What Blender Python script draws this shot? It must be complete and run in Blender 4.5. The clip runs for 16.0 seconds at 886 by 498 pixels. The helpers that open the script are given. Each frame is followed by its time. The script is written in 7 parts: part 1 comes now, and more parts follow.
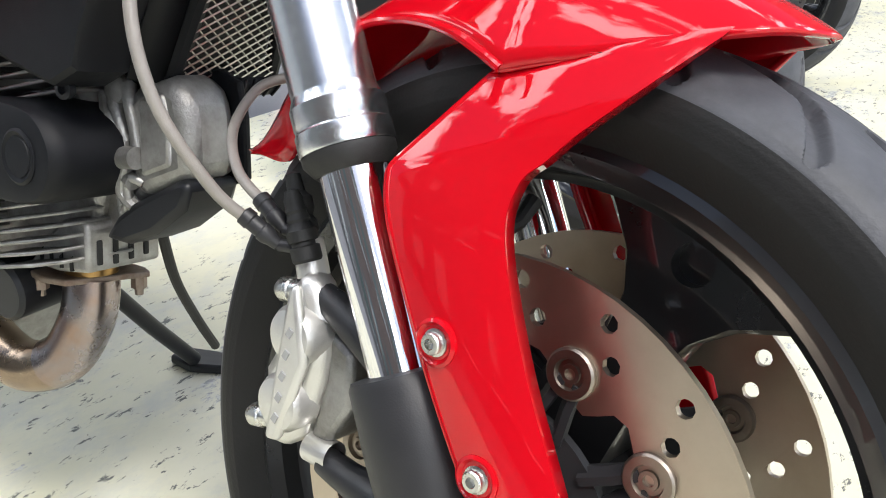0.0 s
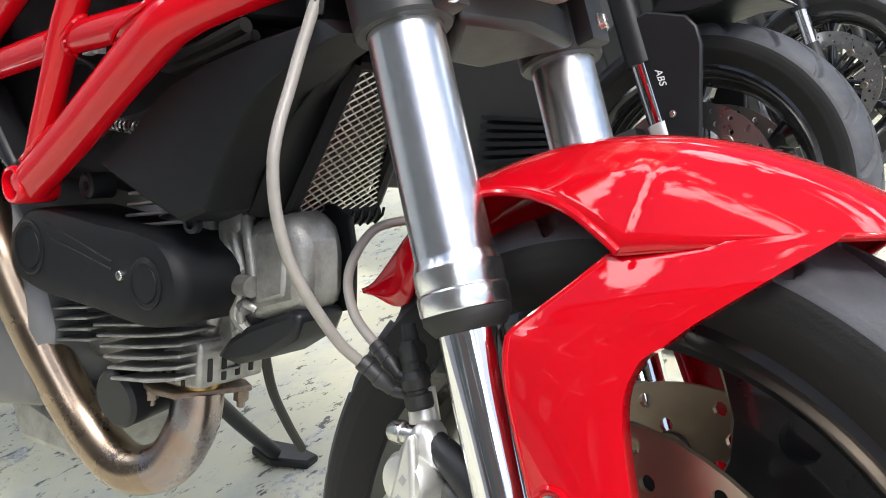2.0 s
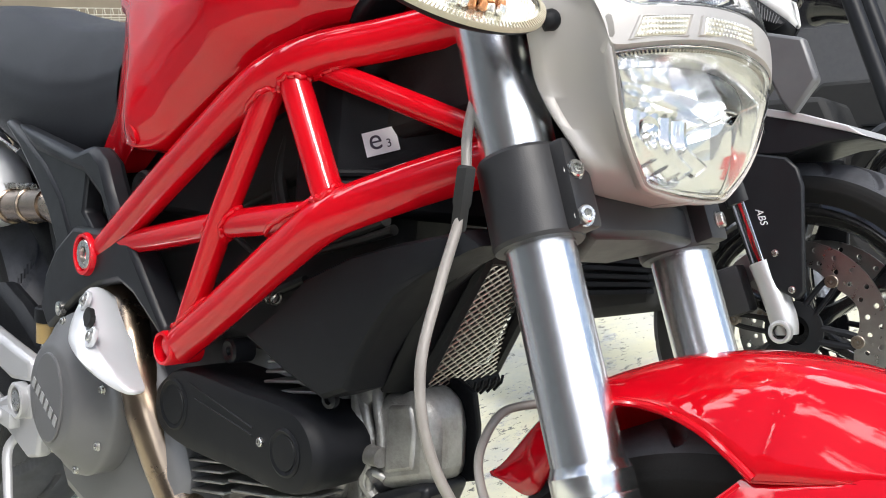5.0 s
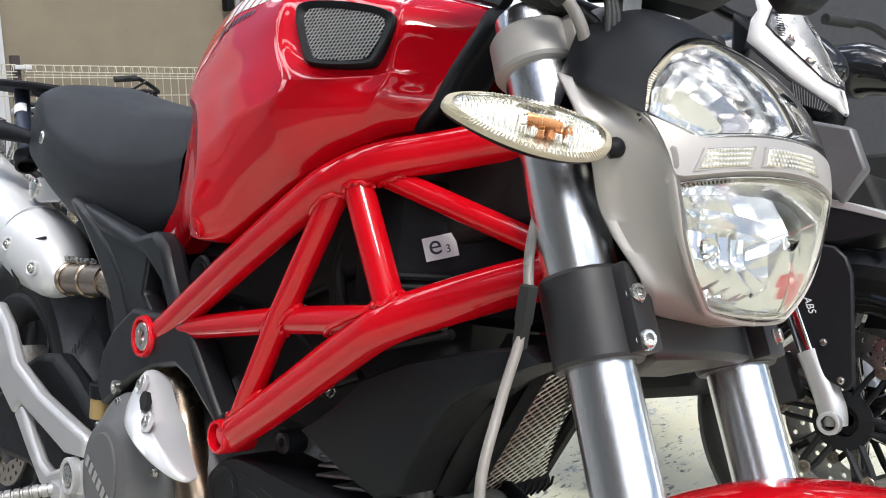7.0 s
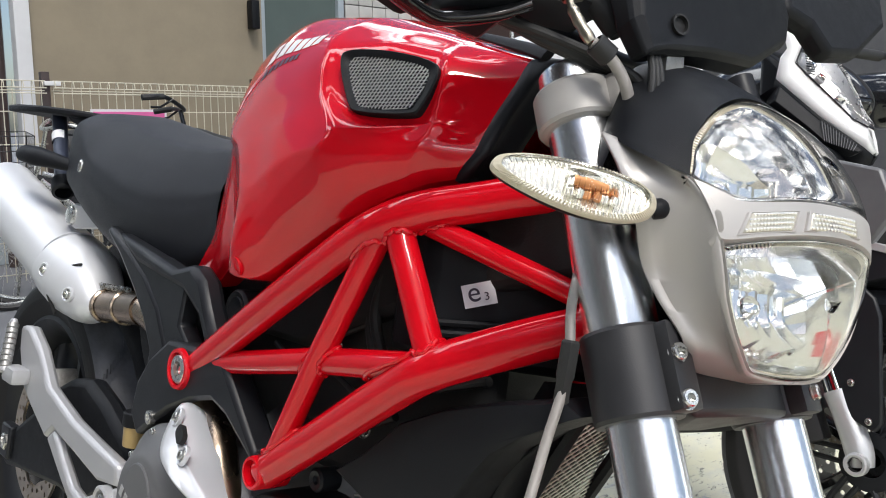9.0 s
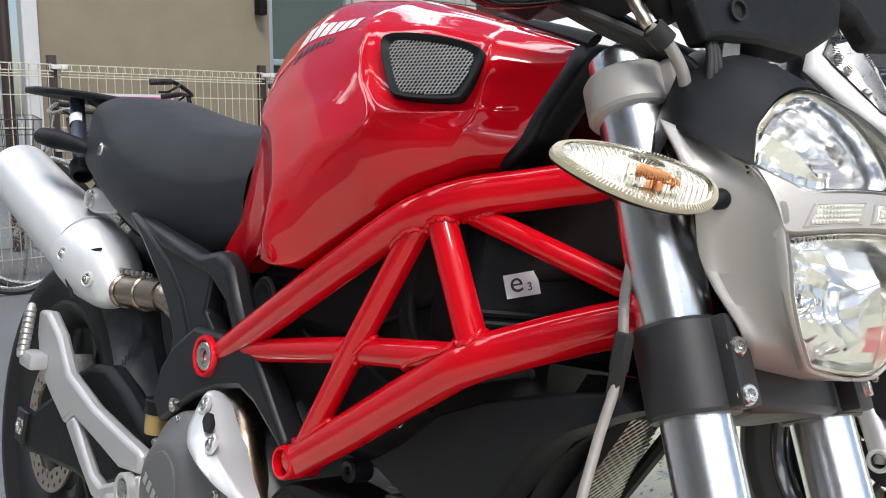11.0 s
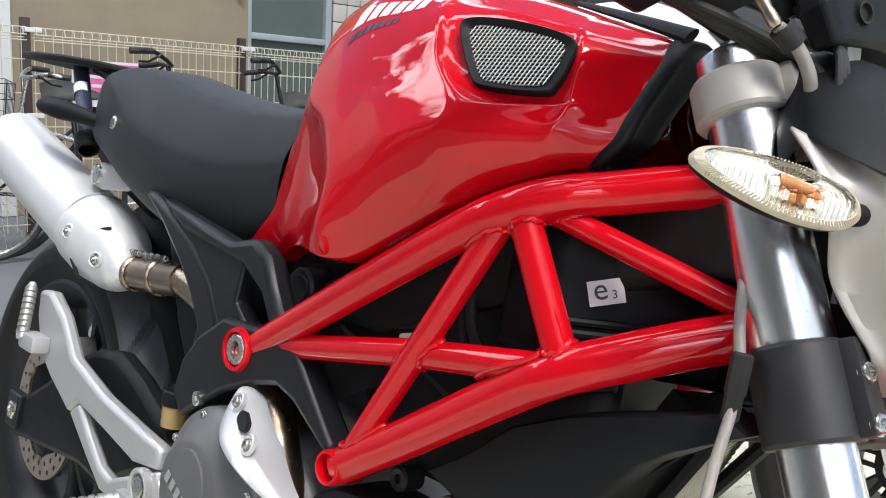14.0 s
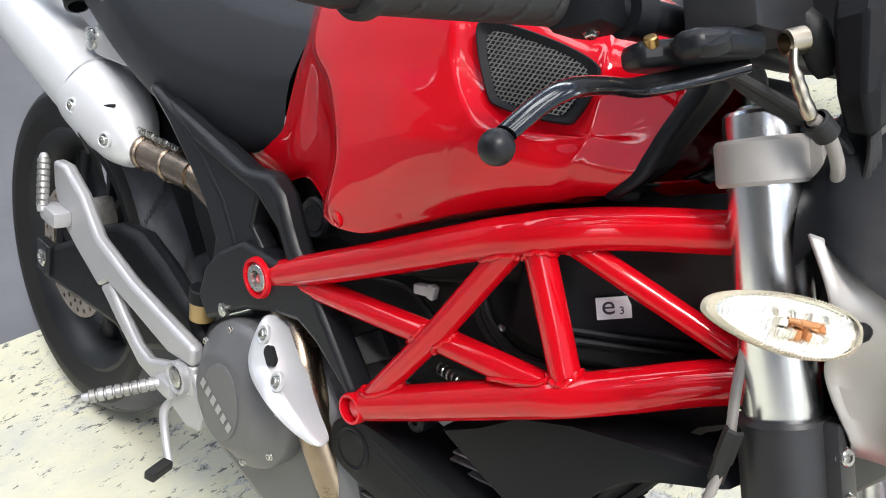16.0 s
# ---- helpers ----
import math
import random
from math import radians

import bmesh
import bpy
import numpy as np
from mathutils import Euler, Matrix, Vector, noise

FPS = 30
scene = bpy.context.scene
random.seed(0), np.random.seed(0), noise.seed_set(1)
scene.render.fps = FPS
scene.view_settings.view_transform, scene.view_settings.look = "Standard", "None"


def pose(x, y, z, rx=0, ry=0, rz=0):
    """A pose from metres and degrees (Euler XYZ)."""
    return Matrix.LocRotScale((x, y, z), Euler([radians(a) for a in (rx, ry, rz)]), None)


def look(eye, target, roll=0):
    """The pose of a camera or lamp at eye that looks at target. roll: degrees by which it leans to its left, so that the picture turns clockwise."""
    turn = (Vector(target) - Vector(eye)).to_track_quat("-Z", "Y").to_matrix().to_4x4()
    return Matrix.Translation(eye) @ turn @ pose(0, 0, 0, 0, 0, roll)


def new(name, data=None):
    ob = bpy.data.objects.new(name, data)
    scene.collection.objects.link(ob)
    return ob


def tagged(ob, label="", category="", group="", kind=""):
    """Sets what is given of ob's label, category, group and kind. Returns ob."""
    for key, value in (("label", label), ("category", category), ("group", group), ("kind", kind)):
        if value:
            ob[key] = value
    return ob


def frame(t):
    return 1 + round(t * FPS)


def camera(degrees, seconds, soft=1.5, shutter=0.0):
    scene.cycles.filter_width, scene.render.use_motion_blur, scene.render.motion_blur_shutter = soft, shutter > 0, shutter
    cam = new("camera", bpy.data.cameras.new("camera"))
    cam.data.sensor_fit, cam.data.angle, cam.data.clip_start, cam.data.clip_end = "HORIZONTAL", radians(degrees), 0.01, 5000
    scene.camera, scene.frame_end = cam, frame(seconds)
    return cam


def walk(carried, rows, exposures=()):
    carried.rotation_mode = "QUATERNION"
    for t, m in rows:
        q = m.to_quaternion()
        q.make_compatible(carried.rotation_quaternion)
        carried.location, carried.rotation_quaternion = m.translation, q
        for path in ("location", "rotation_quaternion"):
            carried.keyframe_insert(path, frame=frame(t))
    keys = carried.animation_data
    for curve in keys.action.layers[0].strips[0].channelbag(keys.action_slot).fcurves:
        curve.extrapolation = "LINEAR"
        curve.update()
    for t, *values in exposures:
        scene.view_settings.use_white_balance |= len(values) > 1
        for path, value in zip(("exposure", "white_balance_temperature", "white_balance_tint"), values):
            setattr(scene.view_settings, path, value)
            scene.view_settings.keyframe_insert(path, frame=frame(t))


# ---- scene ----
# ---- the camera and its walk ----
cam = camera(54.5, 16.0, soft=1.0)
METRES, EYE, TILT, LEAN, TURN = 0.735, 0.655, -23.2, 2.0, 34.3
ROWS = [
    (0.0, 0.0, 0.0, 0.0, 0.0, 0.0, -0.0),
    (0.5, -0.02, -0.0147, 0.0232, 1.01, 1.26, -0.58),
    (1.0, -0.0315, -0.0295, 0.0477, 1.89, 2.46, -1.06),
    (1.5, -0.0416, -0.0402, 0.0622, 2.76, 3.5, -1.55),
    (2.0, -0.0502, -0.0473, 0.0778, 3.58, 4.24, -1.94),
    (2.5, -0.0629, -0.0621, 0.0934, 4.49, 4.96, -2.18),
    (3.0, -0.0712, -0.0835, 0.1186, 5.43, 5.85, -2.39),
    (3.5, -0.0793, -0.1038, 0.1327, 6.49, 6.82, -2.57),
    (4.0, -0.0828, -0.1117, 0.1545, 7.43, 7.8, -2.71),
    (4.5, -0.0907, -0.1191, 0.1667, 8.2, 8.84, -2.97),
    (7.0, -0.1265, -0.1629, 0.2351, 10.74, 13.21, -5.18),
    (7.5, -0.1346, -0.1707, 0.2465, 11.15, 13.72, -5.65),
    (8.0, -0.1379, -0.1809, 0.2515, 11.43, 14.04, -5.89),
    (8.5, -0.1446, -0.1943, 0.2596, 11.56, 14.2, -6.15),
    (9.0, -0.1536, -0.194, 0.2659, 11.52, 14.2, -6.48),
    (11.5, -0.234, -0.1754, 0.2611, 11.04, 13.26, -7.4),
    (12.0, -0.2639, -0.1631, 0.2569, 10.48, 12.93, -7.64),
    (12.5, -0.2868, -0.15, 0.2523, 9.61, 12.74, -7.76),
    (13.0, -0.3086, -0.1438, 0.2529, 8.81, 12.78, -7.83),
    (13.5, -0.3388, -0.1501, 0.2562, 8.46, 12.94, -8.2),
    (14.0, -0.3608, -0.1483, 0.2802, 8.31, 12.79, -8.76),
    (14.5, -0.3742, -0.1393, 0.3259, 8.24, 10.14, -9.18),
    (15.0, -0.3809, -0.1306, 0.4297, 8.32, 3.93, -9.25),
    (15.5, -0.3991, -0.1486, 0.5483, 8.55, -2.85, -9.13),
    (16.0, -0.4227, -0.1951, 0.6573, 8.71, -7.87, -8.75),
]
EXPOSURES = [(0, 0.68), (4.5, 0.65), (7.0, 0.4), (9.0, 0.28), (12.5, 0.45), (16, 0.58)]
walk(cam, [(t, pose(0, 0, EYE, TILT, LEAN, TURN) @ pose(METRES * x, METRES * y, METRES * z, 90 + pitch, roll, yaw)) for t, x, y, z, yaw, pitch, roll in ROWS], EXPOSURES)

# ---- sky, sun ----
world = bpy.data.worlds.new("sky")
scene.world = world
world.use_nodes = True
wn, wl = world.node_tree.nodes, world.node_tree.links
sky = wn.new("ShaderNodeTexSky")
sky.sky_type, sky.sun_disc = "NISHITA", False
SUN_UP, SUN_ROUND = 58.0, 112.0
sky.sun_elevation, sky.sun_rotation = radians(SUN_UP), radians(SUN_ROUND)
sky.air_density, sky.dust_density = 1.0, 2.0
cloud_at = wn.new("ShaderNodeTexCoord")
cloud_size = wn.new("ShaderNodeMapping")
cloud_size.inputs["Scale"].default_value = (1.6, 1.6, 3.0)
cloud_noise = wn.new("ShaderNodeTexNoise")
cloud_noise.inputs["Scale"].default_value = 1.7
cloud_noise.inputs["Detail"].default_value = 9.0
cloud_noise.inputs["Roughness"].default_value = 0.62
cloud_ramp = wn.new("ShaderNodeValToRGB")
cloud_ramp.color_ramp.elements[0].position, cloud_ramp.color_ramp.elements[1].position = 0.545, 0.60
cloud_mix = wn.new("ShaderNodeMix")
cloud_mix.data_type = "RGBA"
cloud_mix.inputs[7].default_value = (44.0, 45.5, 47.5, 1)
wl.new(cloud_at.outputs["Generated"], cloud_size.inputs["Vector"])
wl.new(cloud_size.outputs["Vector"], cloud_noise.inputs["Vector"])
wl.new(cloud_noise.outputs["Fac"], cloud_ramp.inputs["Fac"])
wl.new(cloud_ramp.outputs["Color"], cloud_mix.inputs[0])
wl.new(sky.outputs["Color"], cloud_mix.inputs[6])
wl.new(cloud_mix.outputs[2], wn["Background"].inputs["Color"])
wn["Background"].inputs["Strength"].default_value = 0.10
sun_data = bpy.data.lights.new("sun", "SUN")
sun_data.energy, sun_data.angle, sun_data.color = 1.95, radians(15), (1.0, 0.97, 0.93)
sun = new("sun", sun_data)
SUN_AT = Vector((math.sin(radians(SUN_ROUND)) * math.cos(radians(SUN_UP)), math.cos(radians(SUN_ROUND)) * math.cos(radians(SUN_UP)), math.sin(radians(SUN_UP))))
sun.matrix_world = look(SUN_AT * 30, (0, 0, 0))


# ---- materials ----
def material(name, base, rough=0.5, metal=0.0, dark=None, size=40.0, spread=0.5, bump=0.0, bump_size=300.0, coat=0.0, rough_spread=0.12, stretch=(1, 1, 1), specular=0.5, space="Object"):
    """A surface of two tones mixed by coarse and fine noise, with uneven gloss and fine relief."""
    mat = bpy.data.materials.new(name)
    mat.use_nodes = True
    n, l = mat.node_tree.nodes, mat.node_tree.links
    bsdf = n["Principled BSDF"]
    at = n.new("ShaderNodeTexCoord")
    span = n.new("ShaderNodeMapping")
    span.inputs["Scale"].default_value = stretch
    l.new(at.outputs[space], span.inputs["Vector"])
    coarse = n.new("ShaderNodeTexNoise")
    coarse.inputs["Scale"].default_value, coarse.inputs["Detail"].default_value, coarse.inputs["Roughness"].default_value = size, 6.0, 0.65
    l.new(span.outputs["Vector"], coarse.inputs["Vector"])
    ramp = n.new("ShaderNodeValToRGB")
    low = dark if dark else tuple(v * 0.8 for v in base)
    ramp.color_ramp.elements[0].color, ramp.color_ramp.elements[1].color = (*low, 1), (*base, 1)
    ramp.color_ramp.elements[0].position, ramp.color_ramp.elements[1].position = 0.5 - spread / 2, 0.5 + spread / 2
    l.new(coarse.outputs["Fac"], ramp.inputs["Fac"])
    l.new(ramp.outputs["Color"], bsdf.inputs["Base Color"])
    gloss = n.new("ShaderNodeMapRange")
    gloss.inputs["To Min"].default_value, gloss.inputs["To Max"].default_value = max(rough - rough_spread, 0.01), min(rough + rough_spread, 1.0)
    l.new(coarse.outputs["Fac"], gloss.inputs["Value"])
    l.new(gloss.outputs["Result"], bsdf.inputs["Roughness"])
    bsdf.inputs["Metallic"].default_value = metal
    bsdf.inputs["Specular IOR Level"].default_value = specular
    bsdf.inputs["Coat Weight"].default_value = coat
    bsdf.inputs["Coat Roughness"].default_value = 0.02
    if bump:
        fine = n.new("ShaderNodeTexNoise")
        fine.inputs["Scale"].default_value, fine.inputs["Detail"].default_value = bump_size, 4.0
        l.new(span.outputs["Vector"], fine.inputs["Vector"])
        relief = n.new("ShaderNodeBump")
        relief.inputs["Strength"].default_value, relief.inputs["Distance"].default_value = bump, 0.001
        l.new(fine.outputs["Fac"], relief.inputs["Height"])
        l.new(relief.outputs["Normal"], bsdf.inputs["Normal"])
    return mat


def glass(name, tint=(1, 1, 1), rough=0.0, ior=1.45):
    mat = bpy.data.materials.new(name)
    mat.use_nodes = True
    b = mat.node_tree.nodes["Principled BSDF"]
    b.inputs["Base Color"].default_value = (*tint, 1)
    b.inputs["Transmission Weight"].default_value, b.inputs["Roughness"].default_value, b.inputs["IOR"].default_value = 1.0, rough, ior
    return mat


RED = material("red_paint", (0.56, 0.003, 0.010), 0.55, 0.0, (0.52, 0.002, 0.009), 9, 0.8, 0.0, coat=1.0, rough_spread=0.04, specular=0.0)
RED_FRAME = material("red_frame_paint", (0.60, 0.003, 0.011), 0.5, 0.0, (0.52, 0.003, 0.009), 14, 0.8, 0.0, 160, coat=0.9, rough_spread=0.05, specular=0.0)
ALU = material("brushed_aluminium", (0.90, 0.91, 0.92), 0.25, 1.0, (0.78, 0.79, 0.80), 30, 0.7, 0.05, 900, stretch=(1, 1, 0.15), rough_spread=0.05)
CHROME = material("hard_chrome", (0.90, 0.90, 0.91), 0.07, 1.0, (0.84, 0.84, 0.86), 20, 0.8, rough_spread=0.03)
STEEL = material("zinc_plated_steel", (0.70, 0.70, 0.68), 0.28, 1.0, (0.55, 0.54, 0.50), 120, 0.6)
BLACK_PLASTIC = material("black_plastic", (0.0085, 0.0092, 0.0112), 0.50, 0.0, (0.006, 0.0066, 0.0082), 60, 0.6, 0.25, 1400, specular=0.20)
BLACK_SATIN = material("satin_black_paint", (0.0125, 0.0135, 0.016), 0.40, 0.0, (0.009, 0.0097, 0.0118), 30, 0.7, 0.08, 900, specular=0.32)
BLACK_GLOSS = material("gloss_black_paint", (0.012, 0.012, 0.013), 0.16, 0.0, (0.009, 0.009, 0.010), 30, 0.7, coat=0.5)
CAST_BLACK = material("black_cast_alloy", (0.024, 0.024, 0.026), 0.46, 0.0, (0.018, 0.018, 0.020), 50, 0.6, 0.10, 900)
GREY_PAINT = material("matt_titanium_paint", (0.47, 0.45, 0.43), 0.42, 0.25, (0.43, 0.41, 0.39), 12, 0.8, 0.06, 1500)
CLAMP_GREY = material("anodised_grey", (0.40, 0.385, 0.365), 0.50, 0.2, (0.35, 0.335, 0.315), 40, 0.7, 0.12, 900)
SILVER_PAINT = material("silver_paint", (0.72, 0.73, 0.75), 0.36, 0.35, (0.66, 0.67, 0.69), 10, 0.8, 0.05, 1500)
CAST_ALU = material("cast_aluminium", (0.47, 0.47, 0.46), 0.44, 0.75, (0.19, 0.18, 0.165), 26, 0.42, 0.5, 420)
BRACKET = material("silver_alloy_casting", (0.52, 0.52, 0.53), 0.44, 0.5, (0.45, 0.45, 0.46), 16, 0.7, 0.2, 800)
CASE_GREY = material("engine_grey_paint", (0.165, 0.165, 0.168), 0.42, 0.35, (0.125, 0.125, 0.13), 18, 0.7, 0.12, 900)
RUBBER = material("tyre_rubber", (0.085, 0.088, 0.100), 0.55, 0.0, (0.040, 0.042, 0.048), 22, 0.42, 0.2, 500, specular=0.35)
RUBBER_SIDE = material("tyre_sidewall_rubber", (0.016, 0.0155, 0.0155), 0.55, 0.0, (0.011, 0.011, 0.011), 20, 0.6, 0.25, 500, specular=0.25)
RUBBER_DULL = material("black_rubber", (0.018, 0.018, 0.018), 0.6, 0.0, (0.012, 0.012, 0.012), 50, 0.6, 0.2, 600)
LEATHER = material("seat_vinyl", (0.017, 0.0185, 0.023), 0.48, 0.0, (0.0125, 0.0135, 0.017), 14, 0.7, 0.55, 1500, specular=0.36)
BLUE_STEEL = material("blue_black_steel", (0.045, 0.055, 0.085), 0.35, 0.3, (0.035, 0.042, 0.065), 30, 0.7)
EXHAUST = material("heat_tinted_steel", (0.46, 0.36, 0.26), 0.27, 1.0, (0.20, 0.15, 0.12), 11, 0.75, 0.05, 300, rough_spread=0.1)
EXHAUST_BLUE = material("blued_steel", (0.30, 0.33, 0.38), 0.26, 1.0, (0.33, 0.20, 0.13), 22, 0.6, 0.05, 300)
DISC = material("ground_disc_steel", (0.62, 0.54, 0.45), 0.36, 1.0, (0.50, 0.42, 0.34), 40, 0.7, 0.06, 900, rough_spread=0.05)
CALIPER = material("nickel_caliper", (0.72, 0.71, 0.68), 0.36, 0.75, (0.62, 0.61, 0.58), 40, 0.7, 0.15, 700)
BRASS_STEEL = material("yellow_zinc_steel", (0.50, 0.45, 0.36), 0.32, 1.0, (0.40, 0.35, 0.27), 90, 0.6)
WHEEL_BLACK = material("gloss_black_wheel_paint", (0.010, 0.0105, 0.012), 0.30, 0.0, (0.007, 0.007, 0.008), 20, 0.7, 0.05, 600, coat=0.7)
HOSE = material("braided_hose_sleeve", (0.33, 0.305, 0.28), 0.34, 0.1, (0.26, 0.24, 0.22), 60, 0.6, 0.3, 1200)
GOLD = material("brass_washer", (0.52, 0.33, 0.12), 0.35, 1.0, (0.32, 0.19, 0.08), 90, 0.6)
RUST = material("rusted_flange", (0.35, 0.30, 0.25), 0.5, 0.7, (0.16, 0.09, 0.06), 60, 0.5, 0.3, 500)
MESH_STEEL = material("steel_mesh", (0.62, 0.60, 0.56), 0.32, 1.0, (0.46, 0.44, 0.40), 90, 0.6)
# near-black that paints in the shade of slots, gaps and hollows
VOID = material("deep_shade_black", (0.010, 0.010, 0.010), 0.7, 0.0, (0.007, 0.007, 0.007), 30, 0.6, 0.2, 400)
WHITE_LABEL = material("white_sticker", (0.84, 0.84, 0.85), 0.35, 0.0, (0.78, 0.78, 0.80), 60, 0.7)
WHITE_INK = material("white_ink", (0.78, 0.76, 0.76), 0.3, 0.0, (0.72, 0.70, 0.70), 60, 0.7)
DARK_INK = material("dark_ink", (0.05, 0.035, 0.06), 0.35, 0.0, (0.03, 0.02, 0.04), 60, 0.7)
GREY_INK = material("grey_lettering", (0.42, 0.42, 0.42), 0.4, 0.3, (0.36, 0.36, 0.36), 60, 0.7)
REFLECTOR = material("lamp_reflector", (0.84, 0.84, 0.83), 0.12, 1.0, (0.78, 0.78, 0.76), 30, 0.8, 0.15, 90, rough_spread=0.04)
AMBER = material("amber_bulb", (0.62, 0.30, 0.14), 0.2, 0.35, (0.46, 0.18, 0.07), 60, 0.7)
BOBBIN = material("dull_bobbin_steel", (0.40, 0.35, 0.30), 0.38, 1.0, (0.28, 0.24, 0.20), 90, 0.6)
LENS_WHITE = material("milky_reflector", (0.93, 0.92, 0.88), 0.22, 0.75, (0.86, 0.85, 0.80), 40, 0.7)
INDICATOR_LENS = material("ribbed_cream_lens", (0.80, 0.77, 0.66), 0.12, 0.45, (0.66, 0.62, 0.50), 60, 0.7, coat=0.4)
INDICATOR_CLEAR = glass("clear_indicator_cover", (1, 0.99, 0.95), 0.0, 1.08)
CLEAR = glass("clear_polycarbonate", (1, 1, 1), 0.0, 1.3)
PALE_RIM = material("pale_lens_rim", (0.62, 0.57, 0.44), 0.25, 0.0, (0.54, 0.49, 0.37), 60, 0.7, coat=0.5)
FLUID = material("brake_fluid_bottle", (0.42, 0.30, 0.12), 0.35, 0.0, (0.34, 0.23, 0.09), 40, 0.6)


# ---- builders ----
def finish(bm, sharp=35.0, flat=False):
    bmesh.ops.recalc_face_normals(bm, faces=bm.faces[:])
    mesh = bpy.data.meshes.new("mesh")
    bm.to_mesh(mesh)
    bm.free()
    if not flat:
        mesh.shade_smooth()
        mesh.set_sharp_from_angle(angle=radians(sharp))
    return mesh


def part(name, bm, mat, parent=None, label="", m=None, sharp=35.0, bevel=0.0, thick=0.0):
    """One mesh object under a thing or a part; m places its vertices first."""
    if m is not None:
        bmesh.ops.transform(bm, matrix=m, verts=bm.verts[:])
    mesh = finish(bm, sharp)
    mesh.materials.append(mat)
    ob = new(name, mesh)
    ob.parent = parent
    if thick:
        mod = ob.modifiers.new("thickness", "SOLIDIFY")
        mod.thickness, mod.offset = thick, -1
    if bevel:
        mod = ob.modifiers.new("edges", "BEVEL")
        mod.width, mod.segments, mod.limit_method, mod.angle_limit = bevel, 2, "ANGLE", radians(40)
    if label:
        ob["label"] = label
    return ob


def thing(name, label, category, m=None, group="", kind=""):
    ob = new(name)
    ob.empty_display_size = 0.1
    if m is not None:
        ob.matrix_world = m
    return tagged(ob, label, category, group, kind)


def spline(points, k=6, closed=False):
    """A smooth curve through the points, k steps a span."""
    p = [Vector(q) for q in points]
    out, n = [], len(p)
    for i in range(n if closed else n - 1):
        a, b, c, d = (p[(i - 1) % n], p[i], p[(i + 1) % n], p[(i + 2) % n]) if closed else (p[max(i - 1, 0)], p[i], p[i + 1], p[min(i + 2, n - 1)])
        for s in range(k):
            u = s / k
            out.append(0.5 * ((2 * b) + (c - a) * u + (2 * a - 5 * b + 4 * c - d) * u * u + (3 * b - a - 3 * c + d) * u ** 3))
    if not closed:
        out.append(p[-1].copy())
    return out


def rings(bm, loops, closed=True, cap=True):
    """Skins loops of as many points each into one surface."""
    rows = [[bm.verts.new(q) for q in loop] for loop in loops]
    n = len(rows[0])
    for a, b in zip(rows, rows[1:]):
        for i in range(n if closed else n - 1):
            j = (i + 1) % n
            bm.faces.new((a[i], a[j], b[j], b[i]))
    if cap and closed:
        bm.faces.new(rows[0])
        bm.faces.new(rows[-1][::-1])
    return bm


def sweep(path, radius, n=14, cap=True, flatten=1.0, bm=None):
    """A tube along a path; radius: one number or one a point."""
    bm = bm or bmesh.new()
    p = [Vector(q) for q in path]
    r = [radius] * len(p) if isinstance(radius, (int, float)) else list(radius)
    if len(r) != len(p):
        r = [float(v) for v in np.interp(np.linspace(0, 1, len(p)), np.linspace(0, 1, len(r)), r)]
    side, loops = None, []
    for i, q in enumerate(p):
        t = (p[min(i + 1, len(p) - 1)] - p[max(i - 1, 0)]).normalized()
        if side is None:
            side = t.orthogonal().normalized()
        side = (side - t * side.dot(t)).normalized()
        up = t.cross(side)
        loops.append([q + (side * math.cos(a) + up * math.sin(a) * flatten) * r[i] for a in (math.tau * k / n for k in range(n))])
    return rings(bm, loops, True, cap)


def lathe(profile, n=48, m=None, bm=None, cap=False):
    """Turns a profile of (radius, height) round z."""
    bm = bm or bmesh.new()
    loops = [[Vector((max(r, 1e-5) * math.cos(a), max(r, 1e-5) * math.sin(a), h)) for a in (math.tau * k / n for k in range(n))] for r, h in profile]
    if m is not None:
        loops = [[m @ q for q in loop] for loop in loops]
    return rings(bm, loops, True, cap)


def prism(outline, a, b, plane="y", bm=None):
    """A plate: an outline in x, z (plane y), x, y (plane z) or y, z (plane x), from a to b across it."""
    bm = bm or bmesh.new()

    def at(u, v, w):
        return {"y": (u, w, v), "z": (u, v, w), "x": (w, u, v)}[plane]
    return rings(bm, [[at(u, v, a) for u, v in outline], [at(u, v, b) for u, v in outline]])


def block(size, m=None, bm=None, bevel=0.0):
    bm = bm or bmesh.new()
    made = bmesh.ops.create_cube(bm, size=1.0, matrix=(m or Matrix()) @ Matrix.Diagonal((*size, 1)))
    if bevel:
        edges = list({e for v in made["verts"] for e in v.link_edges})
        bmesh.ops.bevel(bm, geom=edges, offset=bevel, segments=2, affect="EDGES", profile=0.6)
    return bm


def toward(at, way, roll=0.0):
    """A pose whose z axis points along way."""
    return Matrix.Translation(at) @ Vector(way).to_track_quat("Z", "Y").to_matrix().to_4x4() @ pose(0, 0, 0, 0, 0, roll)


def socket_screw(at, way, r, parent, name="screw", mat=None, m=None):
    """A round-headed screw with a hexagon socket."""
    bm = lathe([(r * 1.25, 0), (r * 1.25, r * 0.16), (r, r * 0.2), (r, r * 0.75), (r * 0.86, r * 0.92), (r * 0.5, r * 0.92)], 20, toward(at, way))
    lathe([(r * 0.5, r * 0.92), (r * 0.48, r * 0.3), (0, r * 0.3)], 6, toward(at, way), bm)
    return part(name, bm, mat or STEEL, parent, "", m, 30)


def grid(rows, cols_fn=None, bm=None):
    bm = bm or bmesh.new()
    return rings(bm, rows, False, False)


